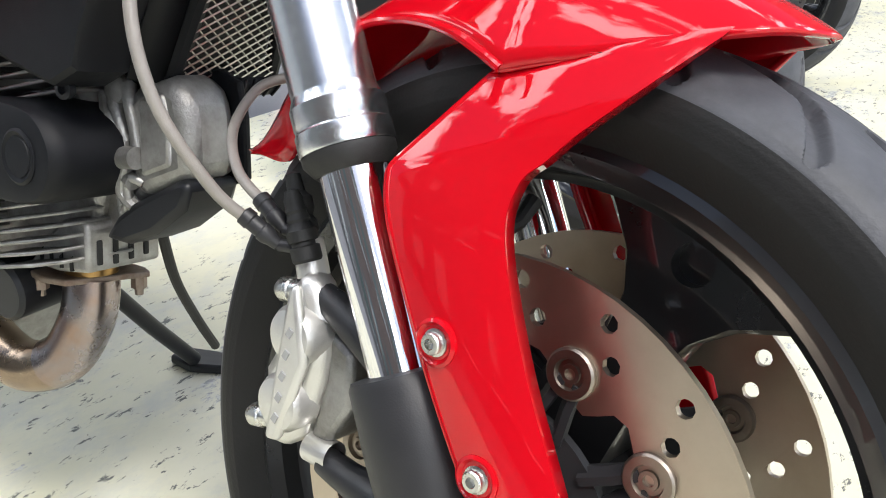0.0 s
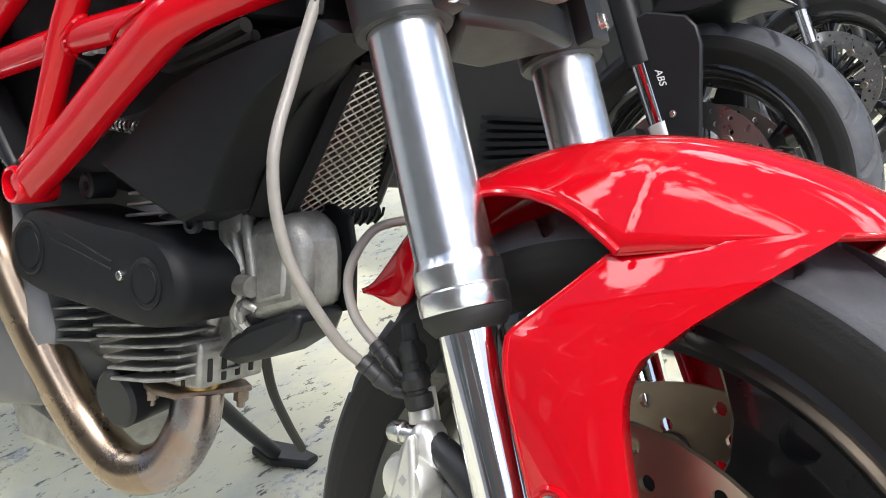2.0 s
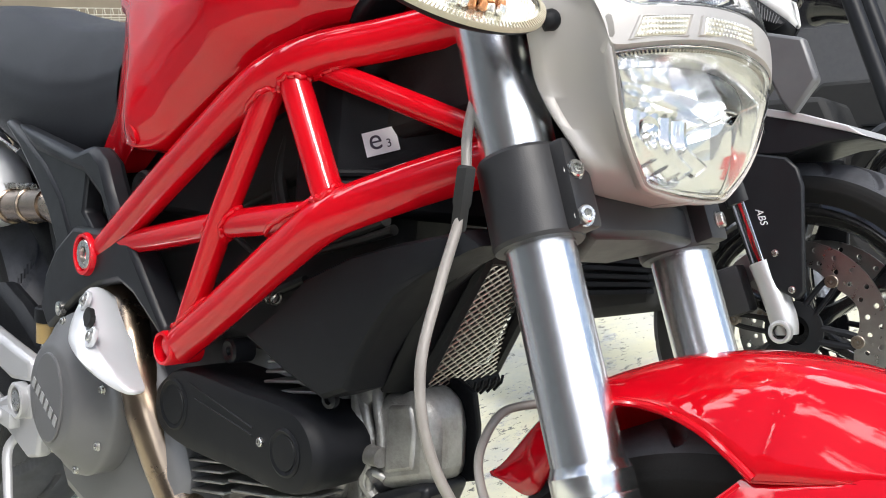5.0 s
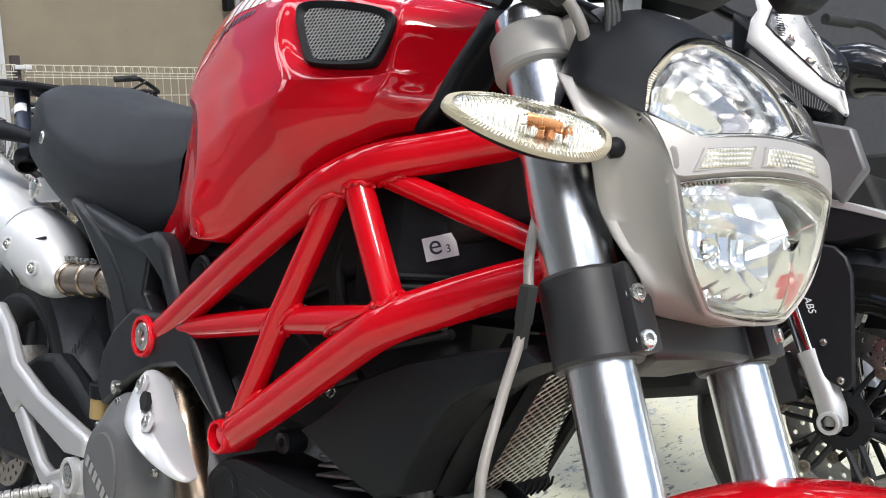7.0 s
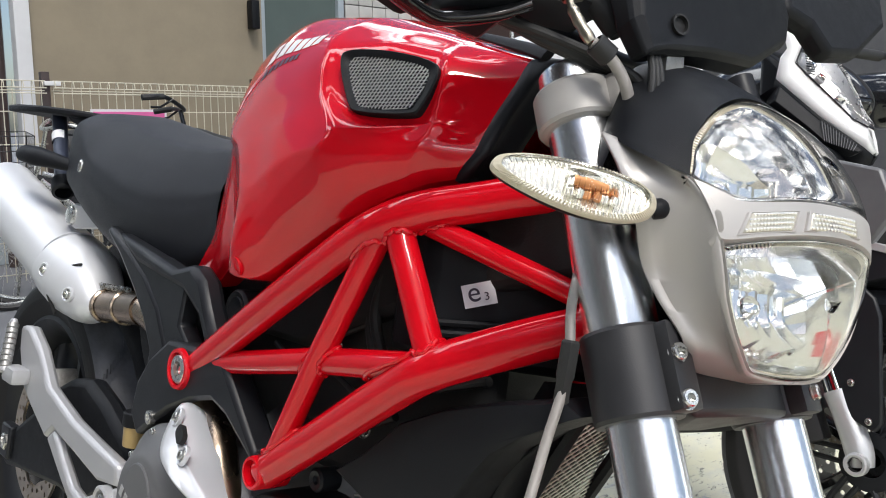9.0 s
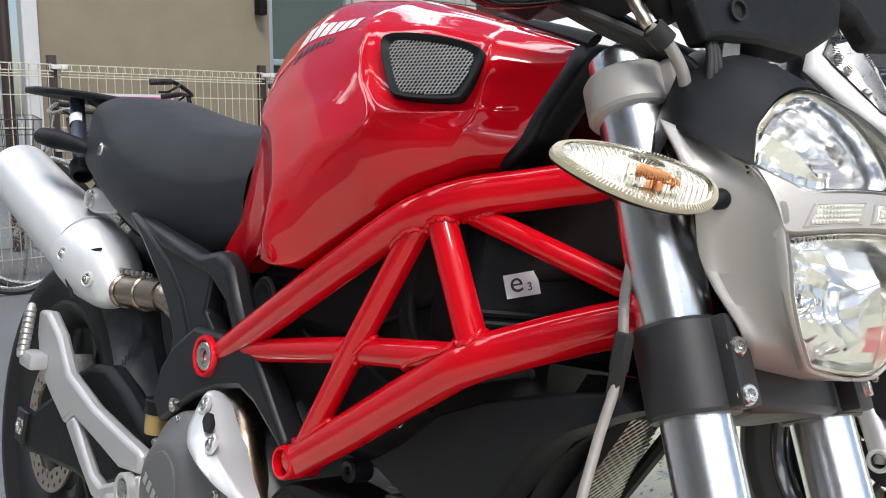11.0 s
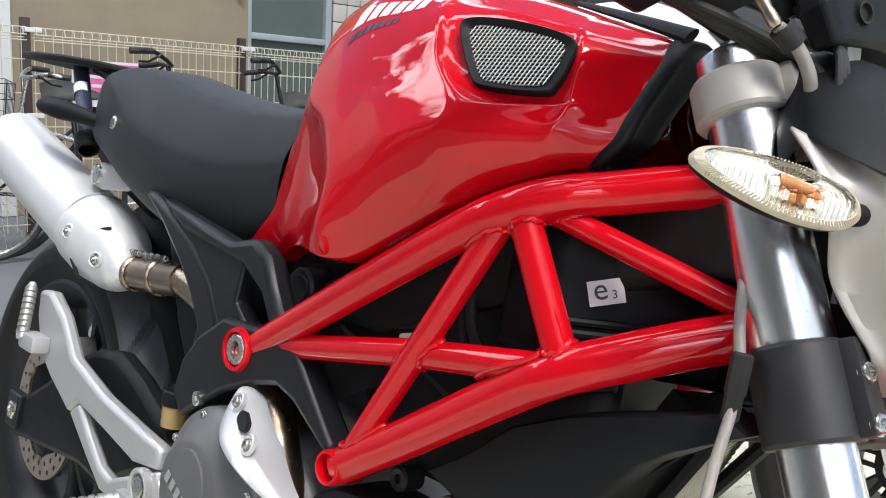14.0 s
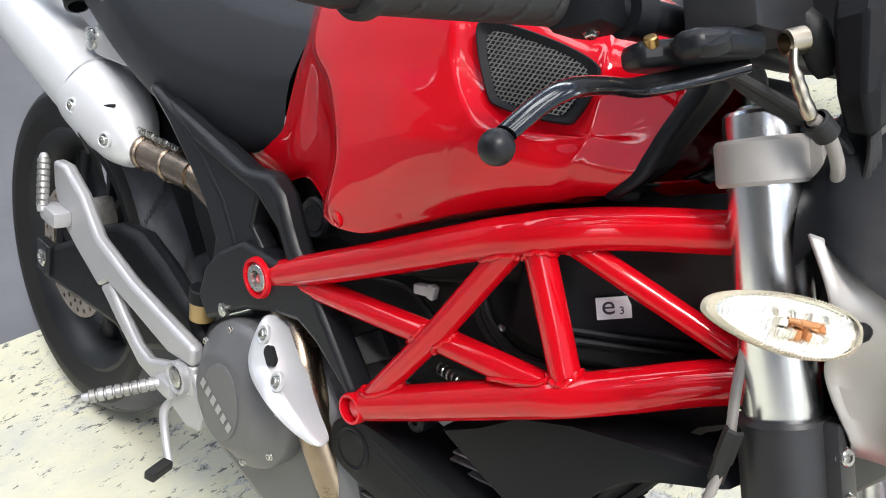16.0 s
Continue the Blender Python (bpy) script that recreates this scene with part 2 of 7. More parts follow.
def bars(spec, parent, name, mat, label=""):
    """Flat bars for writing that is not spelled out: (m, width, height) each."""
    bm = bmesh.new()
    for m, w, h in spec:
        block((w, h, 0.0008), m, bm)
    return part(name, bm, mat, parent, label)


# ---- ground ----
def plane_sheet(name, x0, x1, y0, y1, z, mat, label, category):
    bm = bmesh.new()
    rings(bm, [[(x0, y0, z), (x1, y0, z)], [(x0, y1, z), (x1, y1, z)]], False, False)
    ob = part(name, bm, mat)
    return tagged(ob, label, category, kind="structure")


def painted_concrete():
    """Worn cream paint over dark concrete: chips, smears, grime."""
    mat = bpy.data.materials.new("worn_cream_paint")
    mat.use_nodes = True
    n, l = mat.node_tree.nodes, mat.node_tree.links
    b = n["Principled BSDF"]
    at = n.new("ShaderNodeTexCoord")

    def noise_at(scale, detail, rough, stretch=(1, 1, 1), turn=0.0):
        mp = n.new("ShaderNodeMapping")
        mp.inputs["Scale"].default_value = stretch
        mp.inputs["Rotation"].default_value = (0, 0, turn)
        l.new(at.outputs["Object"], mp.inputs["Vector"])
        t = n.new("ShaderNodeTexNoise")
        t.inputs["Scale"].default_value, t.inputs["Detail"].default_value, t.inputs["Roughness"].default_value = scale, detail, rough
        l.new(mp.outputs["Vector"], t.inputs["Vector"])
        return t.outputs["Fac"]

    def ramp(fac, lo, hi, a=(0, 0, 0, 1), c=(1, 1, 1, 1)):
        r = n.new("ShaderNodeValToRGB")
        r.color_ramp.elements[0].position, r.color_ramp.elements[1].position = lo, hi
        r.color_ramp.elements[0].color, r.color_ramp.elements[1].color = a, c
        l.new(fac, r.inputs["Fac"])
        return r.outputs["Color"]

    def mix(fac, a, c, mode="MIX"):
        m = n.new("ShaderNodeMix")
        m.data_type, m.blend_type = "RGBA", mode
        for s, v in ((0, fac), (6, a), (7, c)):
            if isinstance(v, (tuple, float)):
                m.inputs[s].default_value = v
            else:
                l.new(v, m.inputs[s])
        return m.outputs[2]
    def add(a, c, k):
        m = n.new("ShaderNodeMath")
        m.operation = "MULTIPLY_ADD"
        m.inputs[1].default_value = k
        l.new(a, m.inputs[0])
        l.new(c, m.inputs[2])
        return m.outputs[0]
    cream = ramp(noise_at(3.0, 8, 0.6), 0.3, 0.7, (0.54, 0.525, 0.37, 1), (0.63, 0.615, 0.485, 1))
    region = noise_at(1.6, 4, 0.55)
    patches = add(region, noise_at(13.0, 12, 0.80, (1, 0.5, 1), 0.5), 0.45)
    chips = ramp(patches, 0.622, 0.650, (1, 1, 1, 1), (0, 0, 0, 1))
    specks = ramp(add(region, noise_at(48, 8, 0.75, (1, 0.45, 1), 0.6), 0.20), 0.502, 0.525, (1, 1, 1, 1), (0, 0, 0, 1))
    lines = ramp(noise_at(30, 6, 0.7, (1, 0.12, 1), 0.9), 0.315, 0.345, (1, 1, 1, 1), (0, 0, 0, 1))
    scuff = ramp(noise_at(7.0, 10, 0.75, (1, 0.6, 1), 0.5), 0.46, 0.66, (0, 0, 0, 1), (0.7, 0.7, 0.7, 1))
    col = mix(scuff, cream, (0.42, 0.44, 0.43, 1))
    col = mix(chips, col, ramp(noise_at(90, 5, 0.7), 0.35, 0.6, (0.15, 0.16, 0.17, 1), (0.50, 0.51, 0.49, 1)))
    col = mix(lines, col, (0.20, 0.20, 0.18, 1))
    col = mix(specks, col, (0.11, 0.11, 0.10, 1))
    l.new(col, b.inputs["Base Color"])
    b.inputs["Roughness"].default_value = 0.6
    bump = n.new("ShaderNodeBump")
    bump.inputs["Strength"].default_value, bump.inputs["Distance"].default_value = 0.5, 0.0015
    l.new(patches, bump.inputs["Height"])
    l.new(bump.outputs["Normal"], b.inputs["Normal"])
    return mat


GROUND = painted_concrete()
ASPHALT = material("asphalt", (0.145, 0.15, 0.162), 0.8, 0.0, (0.10, 0.104, 0.114), 3, 0.6, 0.8, 220)
WALL = material("beige_render", (0.31, 0.26, 0.18), 0.8, 0.0, (0.22, 0.185, 0.13), 1.8, 0.5, 0.5, 90)
FENCE_CREAM = material("cream_coated_wire", (0.66, 0.62, 0.50), 0.45, 0.0, (0.56, 0.52, 0.42), 8, 0.6)
POST_BROWN = material("brown_post_paint", (0.055, 0.035, 0.03), 0.45, 0.0, (0.035, 0.022, 0.02), 10, 0.6)
ground = plane_sheet("ground", -400, 400, -400, 400, -0.004, ASPHALT, "grey asphalt yard and street", "ground")
pad = plane_sheet("pavement", -1.98, 9.0, -1.9, 14.0, 0.0, GROUND, "worn cream painted concrete parking pad", "pavement")


# ---- the red motorcycle ----
BIKE = Matrix.Translation((-1.692, 0.390, 0)) @ pose(0, 0, 0, -10.3)
bike = thing("motorcycle", "red naked motorcycle with trellis frame, parked on its side stand", "motorcycle", BIKE)
# the steered front end: x ahead, y to the rider's left, z up along the fork
FRONT = Matrix(((0.9035, 0.0759, -0.4218, 1.2853), (-0.0501, 0.9961, 0.0720, 0.0), (0.4257, -0.0439, 0.9038, 0.6739), (0, 0, 0, 1)))
AXLE = Vector((0.014, 0.0, -0.432))
FORK_Y = 0.0925


def tyre_profile(r_rim, r_out, half, n=28):
    """From bead to bead over the crown: (radius, across)."""
    out = [(r_rim - 0.004, -half * 0.72), (r_rim + 0.006, -half * 0.80)]
    for k in range(n + 1):
        a = math.pi * k / n
        across = -math.cos(a) * half
        high = math.sin(a) ** 0.72
        out.append((r_rim + 0.012 + (r_out - r_rim - 0.012) * (0.30 + 0.70 * high), across))
    return out + [(r_rim + 0.006, half * 0.80), (r_rim - 0.004, half * 0.72)]


def tyre(r_rim, r_out, half, parent, m, grooves=14, name="tyre", label="", seed=0.0, per=24):
    """A road tyre; its tread grooves are cut into the mesh."""
    prof = tyre_profile(r_rim, r_out, half)
    n = grooves * per
    dense = []
    for (r0, w0), (r1, w1) in zip(prof, prof[1:]):
        fine_steps = 5 if max(r0, r1) > r_rim + 0.03 else 2
        for s in range(fine_steps):
            dense.append((r0 + (r1 - r0) * s / fine_steps, w0 + (w1 - w0) * s / fine_steps))
    dense.append(prof[-1])
    pitch_len = math.tau * r_out / grooves
    bends = [(1.00, 0.06), (0.38, 0.36), (0.08, 0.82)]
    path = [(u * pitch_len, v * half) for u, v in bends]

    def cut(along, w):
        deep = 0.0
        side = -1 if w < 0 else 1
        x0 = ((along + (0.5 if side > 0 else 0.0) + seed) % 1.0) * pitch_len
        for (ax, ay), (bx, by) in zip(path, path[1:]):
            dx, dy = bx - ax, by - ay
            for x in (x0, x0 + pitch_len, x0 - pitch_len):
                t = min(max(((x - ax) * dx + (w * side - ay) * dy) / (dx * dx + dy * dy), 0), 1)
                gap = math.hypot(x - ax - dx * t, w * side - ay - dy * t)
                deep = max(deep, 1.0 if gap < 0.0040 else max(0.0, 1 - (gap - 0.0040) / 0.0018))
        return deep * 0.0075
    depth = [[cut(k / per, w) if r > r_rim + 0.03 else 0.0 for r, w in dense] for k in range(per)]
    bm = bmesh.new()
    rows = []
    for k in range(n):
        ca, sa = math.cos(math.tau * k / n), math.sin(math.tau * k / n)
        rows.append([bm.verts.new(((r - d) * ca, w, (r - d) * sa)) for (r, w), d in zip(dense, depth[k % per])])
    for i in range(n):
        for j in range(len(dense) - 1):
            bm.faces.new((rows[i][j], rows[i][j + 1], rows[(i + 1) % n][j + 1], rows[(i + 1) % n][j]))
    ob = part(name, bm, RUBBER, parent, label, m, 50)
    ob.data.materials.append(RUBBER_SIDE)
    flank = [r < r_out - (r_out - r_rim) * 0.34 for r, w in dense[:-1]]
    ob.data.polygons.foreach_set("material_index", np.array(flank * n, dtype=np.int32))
    return ob


def brake_disc(r_in, r_mid, r_out, slots, parent, m, name="brake_disc", mat=None, hole=0.0044, lobes=6, lobe_deep=0.011, step=2):
    """A drilled steel ring with a scalloped inner edge; the holes go through it."""
    bm, half = bmesh.new(), 0.0024
    levels = [r_mid, r_mid + (r_out - r_mid) * 0.46, r_mid + (r_out - r_mid) * 0.92]
    n = slots * step

    def at(i, r, h):
        a = math.tau * i / n + (r - r_mid) * 5.5
        return bm.verts.new((r * math.cos(a), h, r * math.sin(a)))

    def inner(i):
        return r_in + lobe_deep * (0.5 - 0.5 * math.cos(lobes * math.tau * i / n))
    for i in range(n):
        j = i + 1
        spans = [(inner(i), inner(j), levels[0], levels[0]), (levels[0], levels[0], levels[1], levels[1]), (levels[1], levels[1], levels[2], levels[2]), (levels[2], levels[2], r_out, r_out)]
        for k, (ra, rb, rc, rd) in enumerate(spans):
            drilled = k in (1, 2) and i % step == 0
            for h in (-half, half):
                a, b, c, d = at(i, ra, h), at(j, rb, h), at(j, rd, h), at(i, rc, h)
                if not drilled:
                    bm.faces.new((a, b, c, d))
                    continue
                mid = (a.co + b.co + c.co + d.co) / 4
                ux = (b.co - a.co).normalized()
                uz = Vector((0, 1, 0)).cross(ux)
                edge = [a, b, c, d]
                angles = [math.atan2((v.co - mid).dot(uz), (v.co - mid).dot(ux)) for v in edge]
                loop = []
                for q in range(4):
                    a0, a1 = angles[q], angles[(q + 1) % 4]
                    while a1 - a0 > math.pi:
                        a1 -= math.tau
                    while a1 - a0 < -math.pi:
                        a1 += math.tau
                    loop.append([bm.verts.new(mid + (ux * math.cos(a0 + (a1 - a0) * s / 3) + uz * math.sin(a0 + (a1 - a0) * s / 3)) * hole) for s in range(3)])
                flat = [v for quarter in loop for v in quarter]
                for q in range(4):
                    nxt = loop[(q + 1) % 4][0]
                    bm.faces.new((edge[q], edge[(q + 1) % 4], nxt, loop[q][2], loop[q][1], loop[q][0]))
                if h < 0:
                    first = flat
                else:
                    for q in range(12):
                        bm.faces.new((first[q], first[(q + 1) % 12], flat[(q + 1) % 12], flat[q]))
        for fn in (inner, lambda _: r_out):
            bm.faces.new((at(i, fn(i), -half), at(j, fn(j), -half), at(j, fn(j), half), at(i, fn(i), half)))
    bmesh.ops.remove_doubles(bm, verts=bm.verts[:], dist=0.00002)
    return part(name, bm, mat or DISC, parent, "", m, 30)


def disc_carrier(r_in, r_out, arms, parent, m, mat, band=0.012):
    """The black spider that holds a brake ring: a hub ring and forked arms."""
    ring = lathe([(r_in - band, -0.003), (r_in + band, -0.003), (r_in + band, 0.003), (r_in - band, 0.003), (r_in - band, -0.003)], 40, pose(0, 0, 0, 90))
    part("disc_carrier", ring, mat, parent, "", m)
    bm = bmesh.new()
    for side in (-1, 1):
        bend = [(r_in + band * 0.7, side * 1.5 / arms), (r_out * 0.84, side * 0.75 / arms), (r_out, side * 0.5 / arms)]
        sweep([(r * math.cos(p), 0, r * math.sin(p)) for r, p in bend], 0.0068, 6, True, 0.6, bm)
    mesh = finish(bm)
    mesh.materials.append(mat)
    for k in range(arms):
        arm = new("carrier_arm", mesh)
        arm.parent = parent
        arm.matrix_local = m @ pose(0, 0, 0, 0, 360.0 * k / arms, 0)


def wide_spokes(r, hub, count, first, parent, m, mat):
    """Broad cast spokes that flare into the rim round a hole."""
    half = [(hub * 0.6, 0.030), (0.07, 0.024), (0.115, 0.021), (0.145, 0.025), (0.168, 0.040), (0.186, 0.064), (r, 0.088)]
    outline = half + [(math.sqrt(r * r + 0.004 - 0.0077 * abs(k) / 3), 0.026 * k) for k in (3, 2, 1, 0, -1, -2, -3)][1:-1] + [(x, -w) for x, w in reversed(half)]
    cx, hole, n = r - 0.017, 0.0125, 64
    edge, circle = [], []
    for k in range(n):
        a = math.tau * k / n
        dx, dy, best = math.cos(a), math.sin(a), 1.0
        for (x0, y0), (x1, y1) in zip(outline, outline[1:] + outline[:1]):
            den = dx * (y1 - y0) - dy * (x1 - x0)
            if abs(den) < 1e-9:
                continue
            t = ((x0 - cx) * (y1 - y0) - (y0) * (x1 - x0)) / den
            u = ((x0 - cx) * dy - y0 * dx) / den
            if t > 0 and -1e-6 <= u <= 1 + 1e-6:
                best = min(best, t)
        edge.append((cx + dx * best, dy * best))
        circle.append((cx + dx * hole, dy * hole))
    # front face, chamfer, back face, bore
    loops = []
    for pts, deep, grow in ((circle, -0.017, 1), (edge, -0.017, 0.90), (edge, -0.012, 1), (edge, 0.012, 1), (edge, 0.017, 0.90), (circle, 0.017, 1), (circle, -0.017, 1)):
        loops.append([Vector((x, deep * (1.35 - 0.5 * x / r), y * grow)) for x, y in pts])
    bm = rings(bmesh.new(), loops, True, False)
    rings(bm, [[Vector((x, -0.004, y)) for x, y in circle], [Vector((x, 0.004, y)) for x, y in circle]])
    mesh = finish(bm)
    mesh.materials.append(mat)
    for k in range(count):
        spoke = new("spoke", mesh)
        spoke.parent = parent
        spoke.matrix_local = m @ pose(0, 0, 0, 0, -(first + 360.0 * k / count), 0)


def bobbin(at, parent, m, size=1.0):
    bm = lathe([(0.0115 * size, -0.005), (0.0115 * size, 0.005), (0.0105 * size, 0.0062), (0.0070 * size, 0.0062), (0.0062 * size, 0.0035), (0.0045 * size, 0.0035), (0.0042 * size, 0.0050), (0.0025 * size, 0.0050), (0.0022 * size, 0.001), (0, 0.001)], 24, toward(at, (0, -1, 0)))
    return part("bobbin", bm, BOBBIN, parent, "", m, 30)


def rim(r, half, spokes, parent, m, mat, twin=True, hub=0.036, name="rim"):
    """A cast rim with paired spokes and a hub; no spokes: a thin barrel."""
    bm = bmesh.new()
    thin = 0.0 if spokes else 0.012
    prof = [(r - 0.022, -half * 0.55), (r - 0.006, -half * 0.86), (r + 0.004, -half * 0.90), (r + 0.006, -half), (r - 0.001, -half - 0.003), (r - 0.012, -half * 0.94), (r - 0.028 + thin, -half * 0.62),
            (r - 0.034 + thin, -half * 0.30), (r - 0.036 + thin, 0), (r - 0.034 + thin, half * 0.30), (r - 0.028 + thin, half * 0.62), (r - 0.012, half * 0.94), (r - 0.001, half + 0.003), (r + 0.006, half), (r + 0.004, half * 0.90), (r - 0.006, half * 0.86), (r - 0.022, half * 0.55)]
    lathe(prof, 96, pose(0, 0, 0, 90), bm)
    lathe([(0.012, -half * 0.95), (hub, -half * 0.95), (hub, half * 0.95), (0.012, half * 0.95)], 32, pose(0, 0, 0, 90), bm)
    for k in range(spokes):
        a = math.tau * k / spokes
        for side in ((-1, 1) if twin else (0,)):
            loops = []
            for s in range(9):
                u = s / 8
                rr = hub * 0.8 + (r - 0.030 - hub * 0.8) * u
                ang = a + side * (0.05 + 0.25 * u ** 1.6)
                wide = 0.016 - 0.005 * math.sin(math.pi * u) + 0.014 * max(0.0, u - 0.72) / 0.28
                deep = 0.030 - 0.012 * u
                c = Vector((rr * math.cos(ang), 0, rr * math.sin(ang)))
                t = Vector((-math.sin(ang), 0, math.cos(ang)))
                loops.append([c + t * wide * ca + Vector((0, 1, 0)) * deep * sa for ca, sa in ((-1, -0.55), (-0.55, -1), (0.55, -1), (1, -0.55), (1, 0.55), (0.55, 1), (-0.55, 1), (-1, 0.55))])
            rings(bm, loops, True, True)
    return part(name, bm, mat, parent, "", m, 40)


# front wheel
WHEEL = FRONT @ Matrix.Translation(AXLE)
front_wheel = new("front_wheel")
front_wheel.parent = bike
front_wheel["label"] = "black cast front wheel with drilled twin discs"
tyre(0.219, 0.290, 0.060, front_wheel, WHEEL, 22, label="black road tyre with angled tread grooves", per=56)
rim(0.222, 0.048, 0, front_wheel, WHEEL, WHEEL_BLACK)
wide_spokes(0.201, 0.036, 3, 39.5, front_wheel, WHEEL, WHEEL_BLACK)
for side in (-1, 1):
    at = WHEEL @ Matrix.Translation((0, side * 0.060, 0))
    brake_disc(0.094, 0.120, 0.160, 16, front_wheel, at @ pose(0, 0, 0, 0, -8, 0), hole=0.0054, lobes=10, lobe_deep=0.019, step=4)
    disc_carrier(0.052, 0.106, 10, front_wheel, at @ pose(0, 0, 0, 0, -8, 0), CAST_BLACK, 0.024)
    for k in range(10):
        a = math.tau * k / 10 + radians(8)
        bobbin((0.110 * math.cos(a), 0, 0.110 * math.sin(a)), front_wheel, at, 1.32)
part("valve", sweep([(0.185 * math.cos(1.32), -0.002, 0.185 * math.sin(1.32)), (0.172 * math.cos(1.34), -0.016, 0.172 * math.sin(1.34)), (0.166 * math.cos(1.38), -0.036, 0.166 * math.sin(1.38))], [0.006, 0.005, 0.0065], 10), RUBBER_DULL, front_wheel, "", WHEEL)

# fork
for side in (-1, 1):
    fork = new("fork_leg")
    fork.parent = bike
    fork["label"] = "upside-down fork leg with brushed aluminium upper tube"
    m = FRONT @ Matrix.Translation((0, side * FORK_Y, 0))
    part("upper_tube", lathe([(0.0, 0.292), (0.0255, 0.292), (0.0285, 0.289), (0.0292, 0.280), (0.0292, 0.062), (0.0262, 0.055), (0.0262, 0.0), (0.0262, -0.163), (0.0265, -0.1642), (0.0286, -0.1695), (0.0291, -0.1705), (0.0291, -0.182), (0.0287, -0.1832), (0.0287, -0.1850), (0.0296, -0.1862), (0.0298, -0.1875), (0.0298, -0.1975), (0.0292, -0.199), (0.022, -0.200)], 64), ALU, fork, "brushed aluminium", m, 25)
    part("fork_cap", lathe([(0.018, 0.290), (0.018, 0.294), (0.0155, 0.296), (0.0155, 0.293), (0.009, 0.293)], 32), STEEL, fork, "", m)
    part("adjuster", lathe([(0.0085, 0.292), (0.0085, 0.303), (0.007, 0.305), (0, 0.305)], 6), STEEL, fork, "", m, 20)
    part("dust_seal", lathe([(0.022, -0.198), (0.0290, -0.1995), (0.0290, -0.204), (0.0245, -0.2105), (0.0226, -0.2125), (0.021, -0.212)], 48), RUBBER_DULL, fork, "", m)
    part("stanchion", lathe([(0.0215, -0.205), (0.0215, -0.345)], 48), CHROME, fork, "polished hard chrome", m)
    part("lower_casting", lathe([(0.0216, -0.333), (0.0325, -0.334), (0.0345, -0.338), (0.0352, -0.380), (0.0345, -0.415), (0.030, -0.430), (0.024, -0.455), (0.0, -0.458)], 40), CAST_BLACK, fork, "", m)
    # axle foot, ahead of the tube, and the two caliper arms behind it
    bm = prism([(-0.022, -0.405), (0.020, -0.405), (0.045, -0.425), (0.042, -0.462), (-0.010, -0.468), (-0.028, -0.445)], -0.022, 0.016)
    part("axle_clamp", bm, CAST_BLACK, fork, "", m, bevel=0.005)
    part("caliper_arm", sweep(spline([(-0.010, 0, -0.330), (-0.030, 0.002, -0.305), (-0.052, 0.004, -0.282), (-0.064, 0.004, -0.274)], 5), [0.013, 0.012, 0.010, 0.010], 14), CAST_BLACK, fork, "", m)
    part("caliper_arm", sweep(spline([(-0.012, 0, -0.425), (-0.045, 0.002, -0.412), (-0.075, 0.004, -0.395), (-0.092, 0.004, -0.382)], 5), [0.017, 0.014, 0.011, 0.010], 14), CAST_BLACK, fork, "", m)

# triple clamps
clamp = new("lower_triple_clamp")
clamp.parent = bike
for side in (-1, 1):
    m = FRONT @ Matrix.Translation((0, side * FORK_Y, 0))
    bm = lathe([(0.0265, -0.009), (0.0330, -0.009), (0.0345, -0.006), (0.0345, 0.057), (0.0330, 0.060), (0.0265, 0.060)], 48)
    block((0.030, 0.026, 0.067), pose(0.030, -side * 0.006, 0.0255), bm, 0.004)
    part("fork_clamp", bm, CAST_BLACK, clamp, "satin black", m, 22)
    for z in (0.0, 0.034) if side < 0 else (0.009, 0.043):
        socket_screw((0.0430, -side * 0.001, z), (0.95, side * 0.30, 0.0), 0.0066, clamp, m=m)
bm = prism([(-0.030, -0.02), (0.018, -0.06), (0.030, -0.07), (0.040, 0.0), (0.030, 0.07), (0.018, 0.06), (-0.030, 0.02)], -0.010, 0.026, "z")
part("bridge", bm, CAST_BLACK, clamp, "", FRONT, bevel=0.006)
top_clamp = new("upper_triple_clamp")
top_clamp.parent = bike
for side in (-1, 1):
    m = FRONT @ Matrix.Translation((0, side * FORK_Y, 0))
    bm = lathe([(0.0292, 0.236), (0.0345, 0.236), (0.0365, 0.239), (0.0365, 0.268), (0.0345, 0.271), (0.0292, 0.271)], 64)
    block((0.040, 0.040, 0.034), pose(0.026, -side * 0.016, 0.2535), bm, 0.006)
    part("fork_clamp", bm, CLAMP_GREY, top_clamp, "matt grey", m, 22)
    socket_screw((0.0465, -side * 0.012, 0.252), (0.95, side * 0.3, 0.0), 0.0065, top_clamp, m=m)
bm = prism([(-0.055, -0.035), (0.010, -0.075), (0.028, -0.070), (0.034, 0.0), (0.028, 0.070), (0.010, 0.075), (-0.055, 0.035)], 0.238, 0.268, "z")
part("bridge", bm, CLAMP_GREY, top_clamp, "", FRONT, bevel=0.006)
part("steering_stem", sweep([(-0.035, 0, 0.03), (-0.035, 0, 0.24)], 0.024, 24), RED_FRAME, bike, "red steering head tube", FRONT)


# front mudguard: a shell over the tyre and a leg down each fork
def polar(deg, r, y):
    return AXLE + Vector((r * math.cos(radians(deg)), y, r * math.sin(radians(deg))))


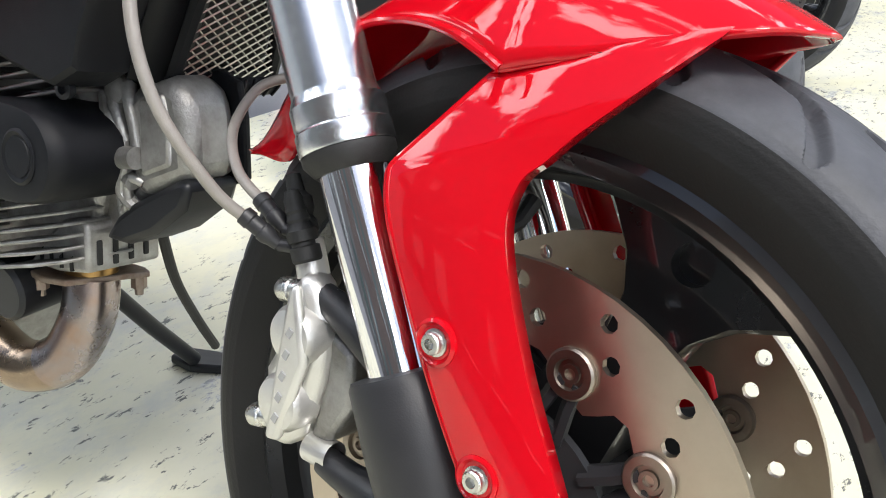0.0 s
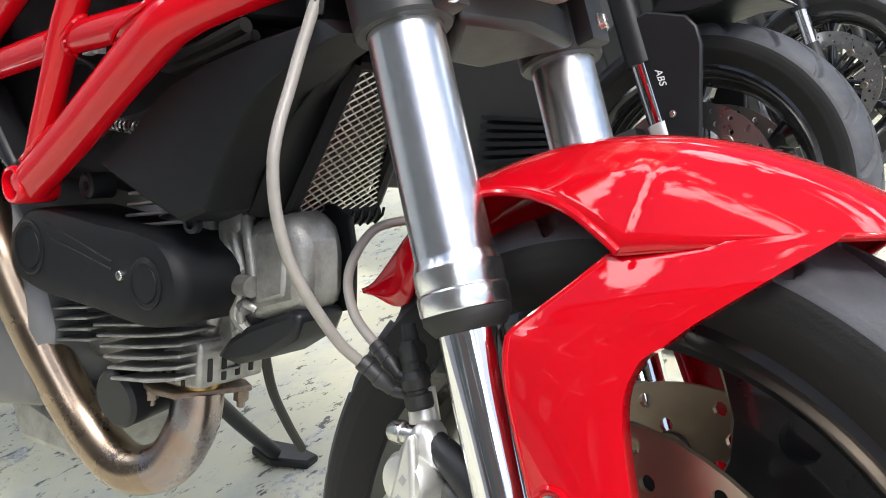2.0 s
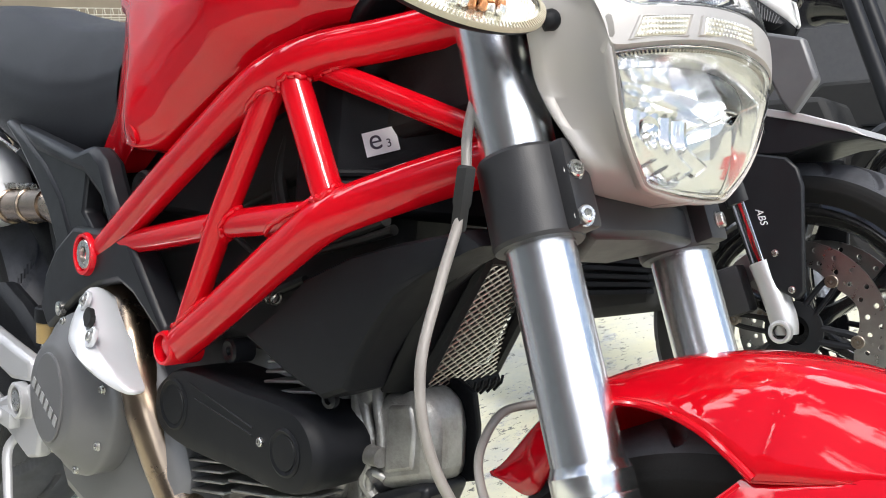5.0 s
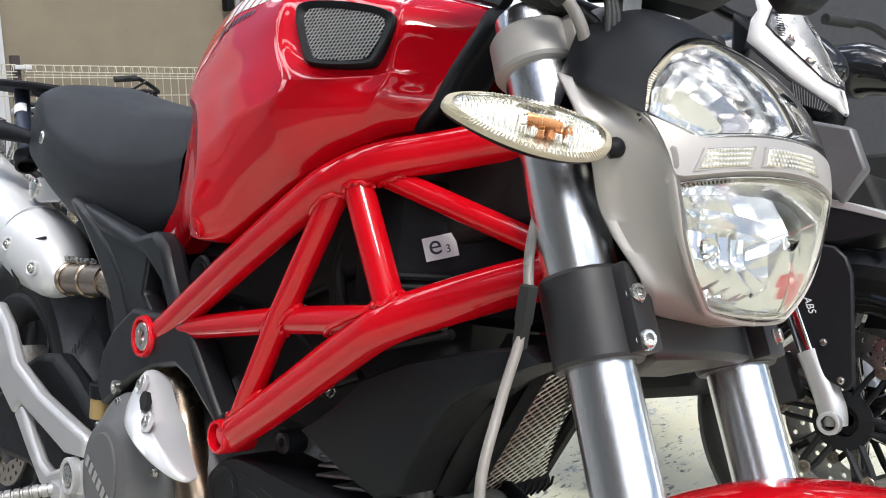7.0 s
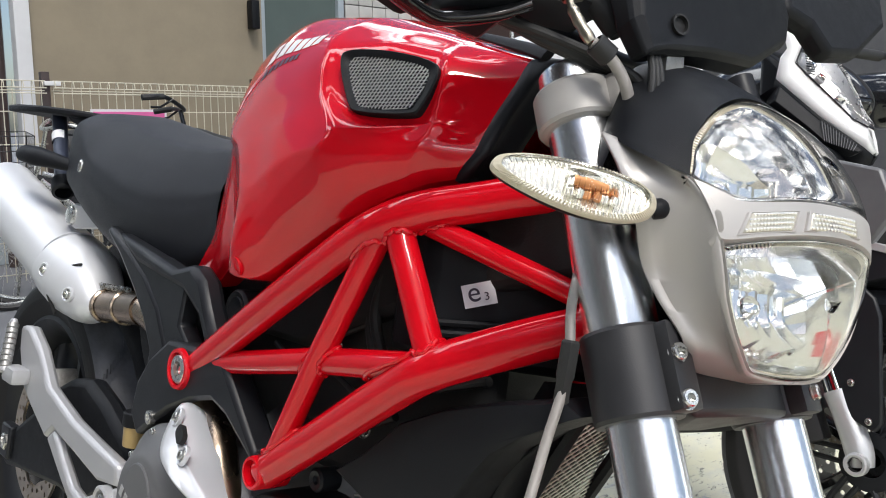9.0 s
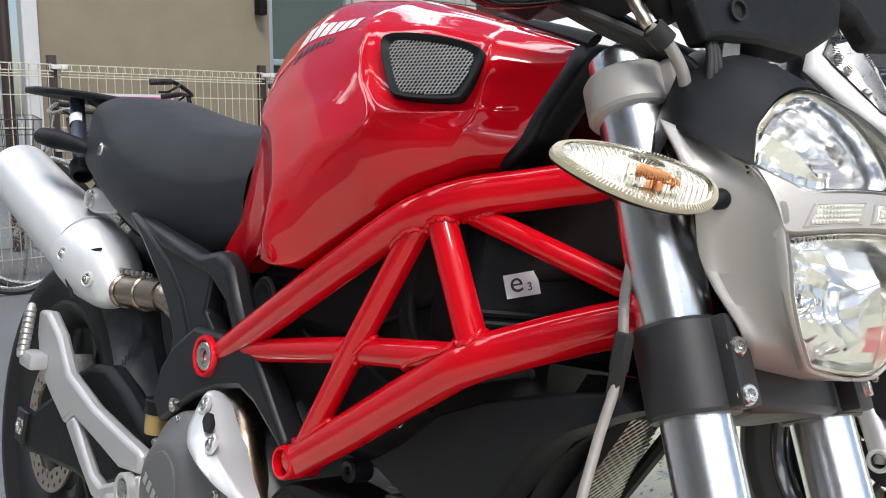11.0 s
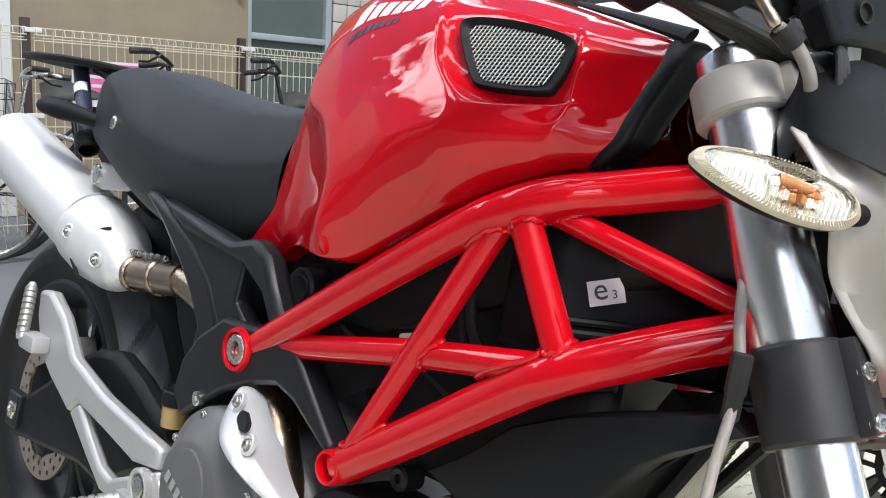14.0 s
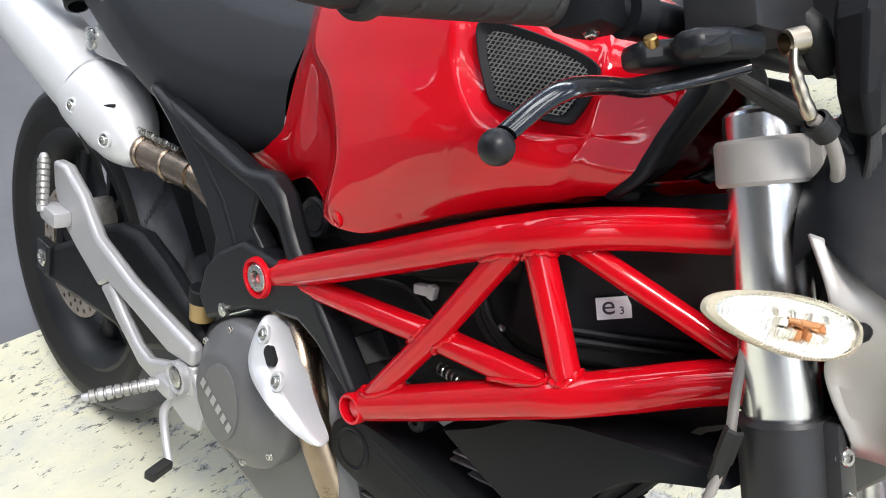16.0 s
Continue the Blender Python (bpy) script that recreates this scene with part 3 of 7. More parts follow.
mudguard = new("front_mudguard")
mudguard.parent = bike
mudguard["label"] = "glossy red front mudguard bolted to the fork"
def smooth_at(a, keys):
    """A value read smoothly from (angle, value) keys in rising order."""
    i = min(max(sum(1 for k, _ in keys if k <= a) - 1, 0), len(keys) - 2)
    (a0, v0), (a1, v1) = keys[i], keys[i + 1]
    before, after = keys[max(i - 1, 0)], keys[min(i + 2, len(keys) - 1)]
    m0 = (v1 - before[1]) / (a1 - before[0]) * (a1 - a0)
    m1 = (after[1] - v0) / (after[0] - a0) * (a1 - a0)
    u = min(max((a - a0) / (a1 - a0), 0.0), 1.0)
    return v0 * (2 * u ** 3 - 3 * u * u + 1) + m0 * (u ** 3 - 2 * u * u + u) + v1 * (3 * u * u - 2 * u ** 3) + m1 * (u ** 3 - u * u)


TOP = [(41.3, 0.3180), (43.2, 0.3195), (47, 0.3220), (54, 0.3245), (64, 0.3275), (75, 0.329), (88, 0.3285), (98, 0.326), (108, 0.322), (114, 0.319), (119, 0.3155)]
FORE = [(41.3, 0.3172), (43.2, 0.3128), (46.0, 0.3040), (52, 0.2860), (59, 0.2715), (64, 0.2650), (68, 0.2605)]
ARCH = [(68, 0.2605), (71.2, 0.270), (76.5, 0.2845), (83, 0.297), (90, 0.3045), (98, 0.299), (107, 0.274), (113, 0.274), (119, 0.3125)]
WIDE = [(41.3, 0.004), (42.0, 0.019), (43.2, 0.034), (45.5, 0.047), (50, 0.058), (56, 0.069), (62, 0.078), (68, 0.084), (76, 0.080), (88, 0.074), (98, 0.070), (108, 0.064), (114, 0.057), (119, 0.050)]


def edge_at(a):
    return smooth_at(a, FORE if a < 68 else ARCH)


rows = []
for a in np.concatenate([np.linspace(41.3, 68, 44), np.linspace(68.7, 119, 60)]):
    top, edge, wide = smooth_at(a, TOP), edge_at(a), smooth_at(a, WIDE)
    row = []
    for k in range(-18, 19):
        s = k / 18
        y = wide * s
        r = top - (top - edge) * abs(s) ** float(np.interp(a, [43, 58, 66, 76, 90, 107], [2.4, 2.6, 3.2, 3.2, 2.5, 6.0]))
        row.append(polar(a, r, y))
    rows.append(row)
shell = part("mudguard_shell", grid(rows), RED, mudguard, "", FRONT, 60, thick=0.004)
shell.modifiers["thickness"].offset = 0.0
# rolled bead along the arch
for side in (-1, 1):
    bead = [polar(a, edge_at(a) + 0.001, side * (smooth_at(a, WIDE) + 0.0005)) for a in np.linspace(68, 105, 44)]
    part("arch_bead", sweep(bead, 0.0030, 10), RED, mudguard, "", FRONT)
LEG = [((0.106, -0.189), (0.226, -0.208), -0.080, -0.053), ((0.078, -0.203), (0.184, -0.223), -0.092, -0.074), ((0.049, -0.2155), (0.152, -0.2345), -0.101, -0.087), ((0.040, -0.220), (0.143, -0.238), -0.104, -0.090), ((0.0368, -0.2265), (0.130, -0.244), -0.1065, -0.094),
       ((0.034, -0.245), (0.114, -0.252), -0.110, -0.100), ((0.035, -0.275), (0.101, -0.278), -0.113, -0.106), ((0.039, -0.340), (0.096, -0.340), -0.116, -0.110), ((0.046, -0.405), (0.096, -0.408), -0.116, -0.110), ((0.056, -0.470), (0.095, -0.470), -0.114, -0.108)]
for side in (1, -1):
    back = spline([(a[0], ya * side, a[1]) for a, b, ya, yb in LEG], 7)
    front = spline([(b[0], yb * side, b[1]) for a, b, ya, yb in LEG], 7)
    rows = []
    for i, (p, q) in enumerate(zip(back, front)):
        row, lip = [], min(1.0, i / 8)
        for k in range(-1, 12):
            u = min(max(k / 10, 0.0), 1.0)
            if i == 0:
                a = 68 - 19.5 * u
                row.append(polar(a, edge_at(a), side * -smooth_at(a, WIDE)) + Vector((0, -0.0008 * side, 0.0006)))
                continue
            at = p.lerp(q, u) + Vector((0, -0.0035 * side * math.sin(math.pi * u), 0))
            if k == -1:
                at += Vector((0.001, 0.016 * side * lip, 0))
            if k == 11:
                at += Vector((-0.002, 0.010 * side * lip, 0))
            row.append(at)
        rows.append(row)
    leg = part("mudguard_leg", grid(rows), RED, mudguard, "", FRONT, 40, thick=0.004)
    leg.modifiers["thickness"].offset = 0.0
    part("edge_bead", sweep([p + Vector((0.0015, 0.0005 * side, 0)) for p in back[2:]], 0.0027, 10), RED, leg, "", FRONT)
    for x, z in ((0.056, -0.320), (0.060, -0.394)):
        part("boss", lathe([(0.0135, -0.004), (0.0135, 0.002), (0.0115, 0.0032), (0.0095, 0.001), (0.0, 0.001)], 28, toward((x - 0.004, -0.1178 * side, z), (0, -side, 0))), RED, mudguard, "", FRONT)
        socket_screw((x - 0.004, -0.1188 * side, z), (0, -side, 0), 0.0062, mudguard, m=FRONT)

# brake caliper, right side
caliper = new("brake_caliper")
caliper.parent = bike
caliper["label"] = "nickel radial brake caliper"
CAL = FRONT @ Matrix.Translation((0, -0.088, 0))
bm = prism([(-0.062, -0.262), (-0.050, -0.262), (-0.048, -0.285), (-0.058, -0.316), (-0.070, -0.333), (-0.082, -0.346), (-0.100, -0.364), (-0.118, -0.370), (-0.134, -0.360), (-0.133, -0.346), (-0.122, -0.330), (-0.115, -0.312), (-0.100, -0.302), (-0.090, -0.288), (-0.080, -0.275)], -0.014, 0.012)
part("caliper_body", bm, CALIPER, caliper, "", CAL, bevel=0.010)
for x, z in ((-0.072, -0.298), (-0.100, -0.338)):
    part("piston_housing", lathe([(0.020, -0.010), (0.020, 0.006), (0.017, 0.011), (0.010, 0.013), (0, 0.013)], 28, toward((x, -0.012, z), (0, -1, 0))), CALIPER, caliper, "", CAL)
bm = prism([(-0.058, -0.268), (-0.050, -0.268), (-0.062, -0.318), (-0.106, -0.362), (-0.118, -0.358), (-0.080, -0.300)], -0.026, -0.018)
part("bridge", bm, CALIPER, caliper, "", CAL, bevel=0.004)
bars([(CAL @ toward((-0.066 - 0.0085 * k, -0.0264, -0.296 - 0.0125 * k), (0, -1, 0), 35) , 0.0062, 0.0045) for k in range(5)], caliper, "lettering", GREY_INK, "raised maker's lettering")
bm = prism([(-0.056, -0.300), (-0.040, -0.318), (-0.054, -0.352), (-0.082, -0.372), (-0.100, -0.366), (-0.070, -0.330)], -0.004, 0.030)
part("inner_half", bm, CAST_ALU, caliper, "", CAL, bevel=0.005)
for x, z in ((-0.088, -0.268), (-0.150, -0.346)):
    part("bleed_screw", lathe([(0.0072, 0.0), (0.0072, 0.012), (0.0085, 0.013), (0.0085, 0.022), (0.006, 0.026), (0, 0.026)], 14, toward((x + 0.018, 0, z - 0.004), (-1, 0, 0.25))), STEEL, caliper, "", CAL)
for x, z in ((-0.058, -0.281), (-0.094, -0.376)):
    part("mount_collar", lathe([(0.0105, -0.012), (0.0105, 0.010), (0.008, 0.012), (0, 0.012)], 20, toward((x, 0.0, z), (-0.8, 0, 0.4))), CALIPER, caliper, "", CAL)
part("banjo_boss", lathe([(0.011, -0.012), (0.0105, 0.012), (0.008, 0.013), (0, 0.013)], 20, toward((-0.066, 0.006, -0.252), (0.1, 0, 1))), CALIPER, caliper, "", CAL)
part("banjo_bolt", lathe([(0.0085, 0), (0.0085, 0.006), (0.0095, 0.007), (0.0095, 0.014), (0.0075, 0.018), (0.0095, 0.022), (0.0095, 0.030), (0.006, 0.034), (0.005, 0.046), (0.0, 0.048)], 16, toward((-0.066, 0.006, -0.242), (0.05, 0, 1))), RUBBER_DULL, caliper, "", CAL)

# trellis frame, right and left
frame_part = new("trellis_frame")
frame_part.parent = bike
frame_part["label"] = "red painted steel trellis frame"
# along, half width, height of each tube's axis
TUBES = [([(0.650, 0.124, 0.581), (0.843, 0.142, 0.693), (0.975, 0.147, 0.771), (1.020, 0.143, 0.795), (1.054, 0.127, 0.811), (1.095, 0.098, 0.824), (1.161, 0.064, 0.842), (1.215, 0.030, 0.852)], 0.0185),
         ([(0.846, 0.125, 0.512), (0.932, 0.130, 0.567), (1.046, 0.138, 0.642), (1.095, 0.137, 0.673), (1.138, 0.115, 0.696), (1.190, 0.078, 0.722), (1.250, 0.040, 0.745), (1.290, 0.008, 0.752)], 0.0195),
         ([(0.672, 0.126, 0.596), (0.942, 0.137, 0.651), (1.090, 0.140, 0.674)], 0.0138), ([(0.862, 0.127, 0.535), (0.948, 0.145, 0.663), (1.014, 0.144, 0.785)], 0.0132),
         ([(1.0264, 0.138, 0.800), (1.103, 0.136, 0.668)], 0.0142), ([(1.036, 0.125, 0.803), (1.197, 0.068, 0.752)], 0.0108)]
for side in (-1, 1):
    for pts, r in TUBES:
        path = [(x, side * y, z) for x, y, z in pts]
        part("frame_tube", sweep(spline(path, 8) if len(path) > 3 else path, r, 22), RED_FRAME, frame_part)
    # weld beads: each follows the saddle where one tube meets the other
    for k, end, main in ((4, 0, 0), (4, -1, 1), (3, -1, 0), (3, 0, 1), (2, -1, 1), (5, 0, 0), (2, 1, 3), (2, -2, 3)):
        pts, r = TUBES[k]
        pts = [Vector((x, side * y, z)) for x, y, z in pts]
        axis_pts = [Vector((x, side * y, z)) for x, y, z in TUBES[main][0]]
        axis_pts = spline(axis_pts, 8) if len(axis_pts) > 3 else axis_pts
        at = pts[1] if end in (1, -2) else pts[end]
        far = pts[{0: 1, -1: len(pts) - 2, 1: 2, -2: 0}[end]]
        way = (far - at).normalized()
        near = min(range(len(axis_pts) - 1), key=lambda n: ((axis_pts[n] + axis_pts[n + 1]) / 2 - at).length)
        c, along = axis_pts[near], (axis_pts[near + 1] - axis_pts[near]).normalized()
        turn, big, loop = toward(at, way), TUBES[main][1] + 0.0004, []
        for a in (math.tau * n / 48 for n in range(49)):
            p = at + turn.to_3x3() @ Vector((math.cos(a) * (r + 0.0006), math.sin(a) * (r + 0.0006), 0))
            w = p - c
            w, d = w - along * w.dot(along), way - along * way.dot(along)
            aa, bb, cc = d.dot(d), w.dot(d), w.dot(w) - big * big
            loop.append(p + way * ((-bb + math.sqrt(max(0.0, bb * bb - aa * cc))) / aa + 0.0011 * math.sin(11 * a)))
        part("weld", sweep([q + (q - at).normalized() * 0.0005 * math.sin(n * 2.1) for n, q in enumerate(loop)], 0.0027, 8, False), RED_FRAME, frame_part)
    part("pivot_boss", lathe([(0.0175, -0.022), (0.0255, -0.022), (0.0262, -0.018), (0.0262, 0.020), (0.0245, 0.024), (0.0205, 0.024), (0.0192, 0.018), (0.0188, 0.008), (0, 0.008)], 36, toward((0.653, side * 0.124, 0.585), (0, side, 0))), RED_FRAME, frame_part)
    part("pivot_bolt", lathe([(0.0178, 0.010), (0.0178, 0.0215), (0.0165, 0.0228), (0.0095, 0.0228), (0.009, 0.017), (0.0055, 0.0165), (0.005, 0.012), (0, 0.012)], 32, toward((0.653, side * 0.124, 0.585), (0, side, 0))), STEEL, frame_part, "zinc-plated hollow bolt")
    part("open_boss", lathe([(0.0135, -0.020), (0.0180, -0.020), (0.0185, -0.016), (0.0185, 0.018), (0.0172, 0.021), (0.0142, 0.021), (0.0135, 0.016), (0.0135, -0.018)], 32, toward((0.844, side * 0.124, 0.510), (0, side, 0))), RED_FRAME, frame_part)


# fuel tank
def sections(rows, k_across=5, k_along=5):
    """A smooth skin through cross-sections, each a list of points of the same count."""
    cross = [spline(r, k_across) for r in rows]
    cols = [spline([c[i] for c in cross], k_along) for i in range(len(cross[0]))]
    return [[cols[i][j] for i in range(len(cols))] for j in range(len(cols[0]))]


# the skin by stations from the seat to the nose; each runs from the spine down to the lower edge: along, half width, height
TANK = [
    [(0.575, 0, 0.930), (0.578, 0.030, 0.925), (0.595, 0.058, 0.905), (0.622, 0.085, 0.865), (0.617, 0.090, 0.830), (0.612, 0.091, 0.800), (0.600, 0.090, 0.750), (0.568, 0.085, 0.721), (0.503, 0.072, 0.686), (0.510, 0.050, 0.690)],
    [(0.600, 0, 0.962), (0.603, 0.035, 0.955), (0.620, 0.070, 0.930), (0.648, 0.103, 0.878), (0.655, 0.110, 0.835), (0.652, 0.110, 0.795), (0.643, 0.106, 0.755), (0.625, 0.097, 0.715), (0.582, 0.078, 0.671), (0.585, 0.050, 0.675)],
    [(0.628, 0, 0.988), (0.630, 0.040, 0.980), (0.645, 0.080, 0.950), (0.672, 0.117, 0.884), (0.695, 0.122, 0.845), (0.700, 0.121, 0.805), (0.697, 0.117, 0.770), (0.688, 0.110, 0.740), (0.664, 0.097, 0.712), (0.664, 0.060, 0.715)],
    [(0.645, 0, 1.002), (0.647, 0.045, 0.993), (0.660, 0.088, 0.958), (0.684, 0.127, 0.885), (0.728, 0.138, 0.852), (0.752, 0.141, 0.815), (0.758, 0.138, 0.775), (0.750, 0.134, 0.745), (0.725, 0.122, 0.714), (0.725, 0.070, 0.715)],
    [(0.655, 0, 1.013), (0.657, 0.048, 1.004), (0.670, 0.093, 0.966), (0.693, 0.133, 0.884), (0.742, 0.150, 0.855), (0.782, 0.165, 0.822), (0.796, 0.172, 0.783), (0.790, 0.171, 0.745), (0.780, 0.162, 0.718), (0.780, 0.080, 0.712)],
    [(0.667, 0, 1.021), (0.669, 0.050, 1.012), (0.683, 0.097, 0.973), (0.708, 0.138, 0.893), (0.757, 0.157, 0.866), (0.797, 0.173, 0.835), (0.812, 0.179, 0.795), (0.808, 0.178, 0.752), (0.805, 0.164, 0.716), (0.800, 0.090, 0.710)],
    [(0.735, 0, 1.042), (0.737, 0.060, 1.030), (0.752, 0.108, 0.992), (0.778, 0.143, 0.930), (0.808, 0.161, 0.885), (0.835, 0.176, 0.848), (0.845, 0.181, 0.812), (0.843, 0.175, 0.768), (0.838, 0.157, 0.722), (0.838, 0.090, 0.716)],
    [(0.800, 0, 1.040), (0.802, 0.065, 1.026), (0.815, 0.117, 0.990), (0.835, 0.147, 0.945), (0.860, 0.165, 0.900), (0.882, 0.182, 0.865), (0.890, 0.184, 0.835), (0.888, 0.176, 0.795), (0.884, 0.152, 0.748), (0.882, 0.090, 0.742)],
    [(0.860, 0, 1.034), (0.862, 0.066, 1.020), (0.872, 0.120, 0.990), (0.902, 0.153, 0.958), (0.921, 0.166, 0.920), (0.966, 0.182, 0.877), (0.950, 0.185, 0.852), (0.944, 0.174, 0.815), (0.942, 0.148, 0.783), (0.940, 0.090, 0.774)],
    [(0.875, 0, 1.031), (0.877, 0.066, 1.017), (0.892, 0.118, 0.987), (0.920, 0.146, 0.956), (0.945, 0.157, 0.910), (0.978, 0.178, 0.878), (0.962, 0.183, 0.853), (0.956, 0.172, 0.819), (0.954, 0.146, 0.789), (0.952, 0.090, 0.780)],
    [(0.940, 0, 1.012), (0.942, 0.062, 1.002), (0.950, 0.105, 0.982), (0.968, 0.131, 0.958), (0.990, 0.147, 0.893), (1.000, 0.163, 0.880), (0.988, 0.172, 0.856), (0.978, 0.165, 0.826), (0.975, 0.141, 0.800), (0.972, 0.090, 0.792)],
    [(1.000, 0, 0.994), (1.002, 0.052, 0.987), (1.008, 0.086, 0.972), (1.025, 0.111, 0.949), (1.032, 0.128, 0.894), (1.036, 0.135, 0.886), (1.030, 0.148, 0.862), (1.015, 0.148, 0.838), (1.012, 0.134, 0.819), (1.010, 0.090, 0.812)],
    [(1.012, 0, 0.990), (1.014, 0.050, 0.983), (1.022, 0.084, 0.970), (1.040, 0.113, 0.947), (1.047, 0.125, 0.898), (1.049, 0.129, 0.888), (1.045, 0.139, 0.866), (1.035, 0.139, 0.845), (1.030, 0.128, 0.827), (1.030, 0.090, 0.820)],
    [(1.035, 0, 0.984), (1.037, 0.046, 0.977), (1.046, 0.074, 0.964), (1.060, 0.093, 0.943), (1.061, 0.107, 0.900), (1.059, 0.117, 0.886), (1.056, 0.126, 0.867), (1.050, 0.126, 0.851), (1.045, 0.117, 0.836), (1.045, 0.080, 0.830)],
    [(1.080, 0, 0.972), (1.082, 0.036, 0.966), (1.086, 0.052, 0.955), (1.090, 0.066, 0.938), (1.086, 0.085, 0.905), (1.084, 0.095, 0.885), (1.082, 0.102, 0.868), (1.074, 0.106, 0.855), (1.063, 0.103, 0.842), (1.062, 0.070, 0.836)]]
tank = new("fuel_tank")
tank.parent = bike
tank["label"] = "glossy red fuel tank with black mesh side vent"


def creased(rows, marks):
    """Doubles the rows that carry a hard edge, each a little to its two sides."""
    out = []
    for i, row in enumerate(rows):
        near = marks.get(i)
        if near is None or i in (0, len(rows) - 1):
            out.append(row)
            continue
        out.append([p.lerp(q, near) for p, q in zip(row, rows[i - 1])])
        out.append([p.lerp(q, near) for p, q in zip(row, rows[i + 1])])
    return out


def belted(row, near):
    """Doubles the point on the belt line, so that the edge there is hard or soft."""
    return row[:5] + [row[5].lerp(row[4], near), row[5].lerp(row[6], near)] + row[6:8] + [row[8].lerp(row[7], 0.2), row[8].lerp(row[9], 0.1)] + row[9:]


BELT_EDGE = [0.4, 0.4, 0.4, 0.4, 0.4, 0.4, 0.45, 0.45, 0.28, 0.18, 0.14, 0.16, 0.2, 0.3, 0.3]
half_rows = [belted([Vector((x, -y, z)) for x, y, z in row], near) for row, near in zip(TANK, BELT_EDGE)]
half_rows = creased(half_rows, {1: 0.3, 4: 0.13, 8: 0.16, 11: 0.2, 12: 0.16, 13: 0.25})
half_rows.append([Vector((q.x + 0.001, q.y * 0.95, 0.905 + (q.z - 0.905) * 0.95)) for q in half_rows[-1]])
skin = sections(half_rows)
full = [[Vector((q.x, -q.y, q.z)) for q in row[:0:-1]] + [q for q in row] for row in skin]
shell = part("tank_shell", grid(full), RED, tank, "", None, 60)
part("tank_screw_recess", lathe([(0.0085, -0.004), (0.0085, 0.0004), (0.0070, 0.0006), (0.0062, -0.003), (0, -0.003)], 20, toward((0.809, -0.1705, 0.729), (-0.1, -1, -0.35)) @ Matrix.Diagonal((0.8, 1.25, 1, 1))), RED_FRAME, tank)
# black cover that carries the tank's line on to the steering head
last = [(q.x, q.y, q.z) for q in half_rows[-2]]
COVER = [[(x + dx + (z - 0.905) * rake, min(y + dy, -0.0), 0.905 + (z - 0.905) * b) for x, y, z in last] for dx, dy, b, rake in ((-0.004, 0.000, 1.00, 0.0), (0.002, -0.001, 1.03, 0.0), (0.008, 0.001, 1.03, 0.0), (0.011, 0.008, 1.0, 0.02), (0.008, 0.020, 0.94, 0.04), (0.010, 0.050, 0.90, 0.06))]
cover = sections(COVER, 3, 3)
part("tank_cover", grid([[Vector((q[0], -q[1], q[2])) for q in row[:0:-1]] + row for row in cover]), BLACK_PLASTIC, tank, "black plastic cover at the tank's nose", None, 40, thick=0.003)
part("tank_trim", sweep(spline([(0.955, -0.024, 1.009), (1.040, -0.034, 0.986), (1.096, -0.036, 0.970)], 6), [0.003, 0.007, 0.010], 12, True, 0.5), BLACK_PLASTIC, tank, "black plastic edge trim")
part("screw", lathe([(0.006, 0), (0.006, 0.003), (0.003, 0.0035), (0.0025, 0.001), (0, 0.001)], 12, toward((1.084, -0.086, 0.882), (0.5, -1, 0.1))), BLACK_GLOSS, tank)
VENT = [Vector(q) for q in ((0.926, -0.1500, 0.956), (1.040, -0.1120, 0.944), (1.034, -0.1300, 0.894), (0.966, -0.1570, 0.893))]
vent = new("tank_vent")
vent.parent = tank
centre = sum(VENT, Vector()) / 4
outer = [VENT[a].lerp(VENT[b], u) + Vector((0, 0, lift)) for a, b, spans in ((0, 1, ((0.12, 0.002), (0.5, 0.006), (0.88, 0.002))), (1, 2, ((0.18, 0), (0.82, 0))), (2, 3, ((0.14, 0), (0.86, 0))), (3, 0, ((0.18, 0), (0.82, 0)))) for u, lift in spans]
normal = (VENT[1] - VENT[0]).cross(VENT[3] - VENT[0]).normalized()
normal = normal if normal.y < 0 else -normal
loops = []
for shrink, lift in ((1.0, -0.004), (1.0, 0.0065), (0.97, 0.0080), (0.82, 0.0060), (0.79, 0.0042)):
    loops.append([centre + (q - centre) * shrink + normal * lift for q in spline(outer, 6, True)])
part("vent_frame", rings(bmesh.new(), loops, True, False), BLACK_PLASTIC, vent)
part("vent_backing", rings(bmesh.new(), [loops[-1], [centre + (q - centre) * 0.2 + normal * 0.0005 for q in loops[-1]]], True, True), VOID, vent)
inner_ring = [centre + (q - centre) * 0.81 + normal * 0.0056 for q in spline(outer, 6, True)]


def wire_mesh_in(ring, normal, step, wire):
    """Woven diagonal wires clipped to a ring."""
    mid = sum(ring, Vector()) / len(ring)
    ax = (ring[len(ring) // 4] - mid)
    ax = (ax - normal * ax.dot(normal)).normalized()
    ay = normal.cross(ax)
    flat = [((q - mid).dot(ax), (q - mid).dot(ay)) for q in ring]
    bm = bmesh.new()
    for turn, level in ((0.55, 0.4), (-0.55, -0.4)):
        dx, dy = math.cos(turn + BIAS), math.sin(turn + BIAS)
        for k in range(-60, 61):
            off = k * step
            hits = []
            for (x0, y0), (x1, y1) in zip(flat, flat[1:] + flat[:1]):
                s0, s1 = -x0 * dy + y0 * dx - off, -x1 * dy + y1 * dx - off
                if s0 * s1 < 0:
                    u = s0 / (s0 - s1)
                    hits.append((x0 + (x1 - x0) * u) * dx + (y0 + (y1 - y0) * u) * dy)
            if len(hits) == 2:
                ends = [mid + ax * (h * dx - off * dy) + ay * (h * dy + off * dx) + normal * level * wire for h in sorted(hits)]
                sweep(ends, wire, 4, True, 1.0, bm)
    return bm


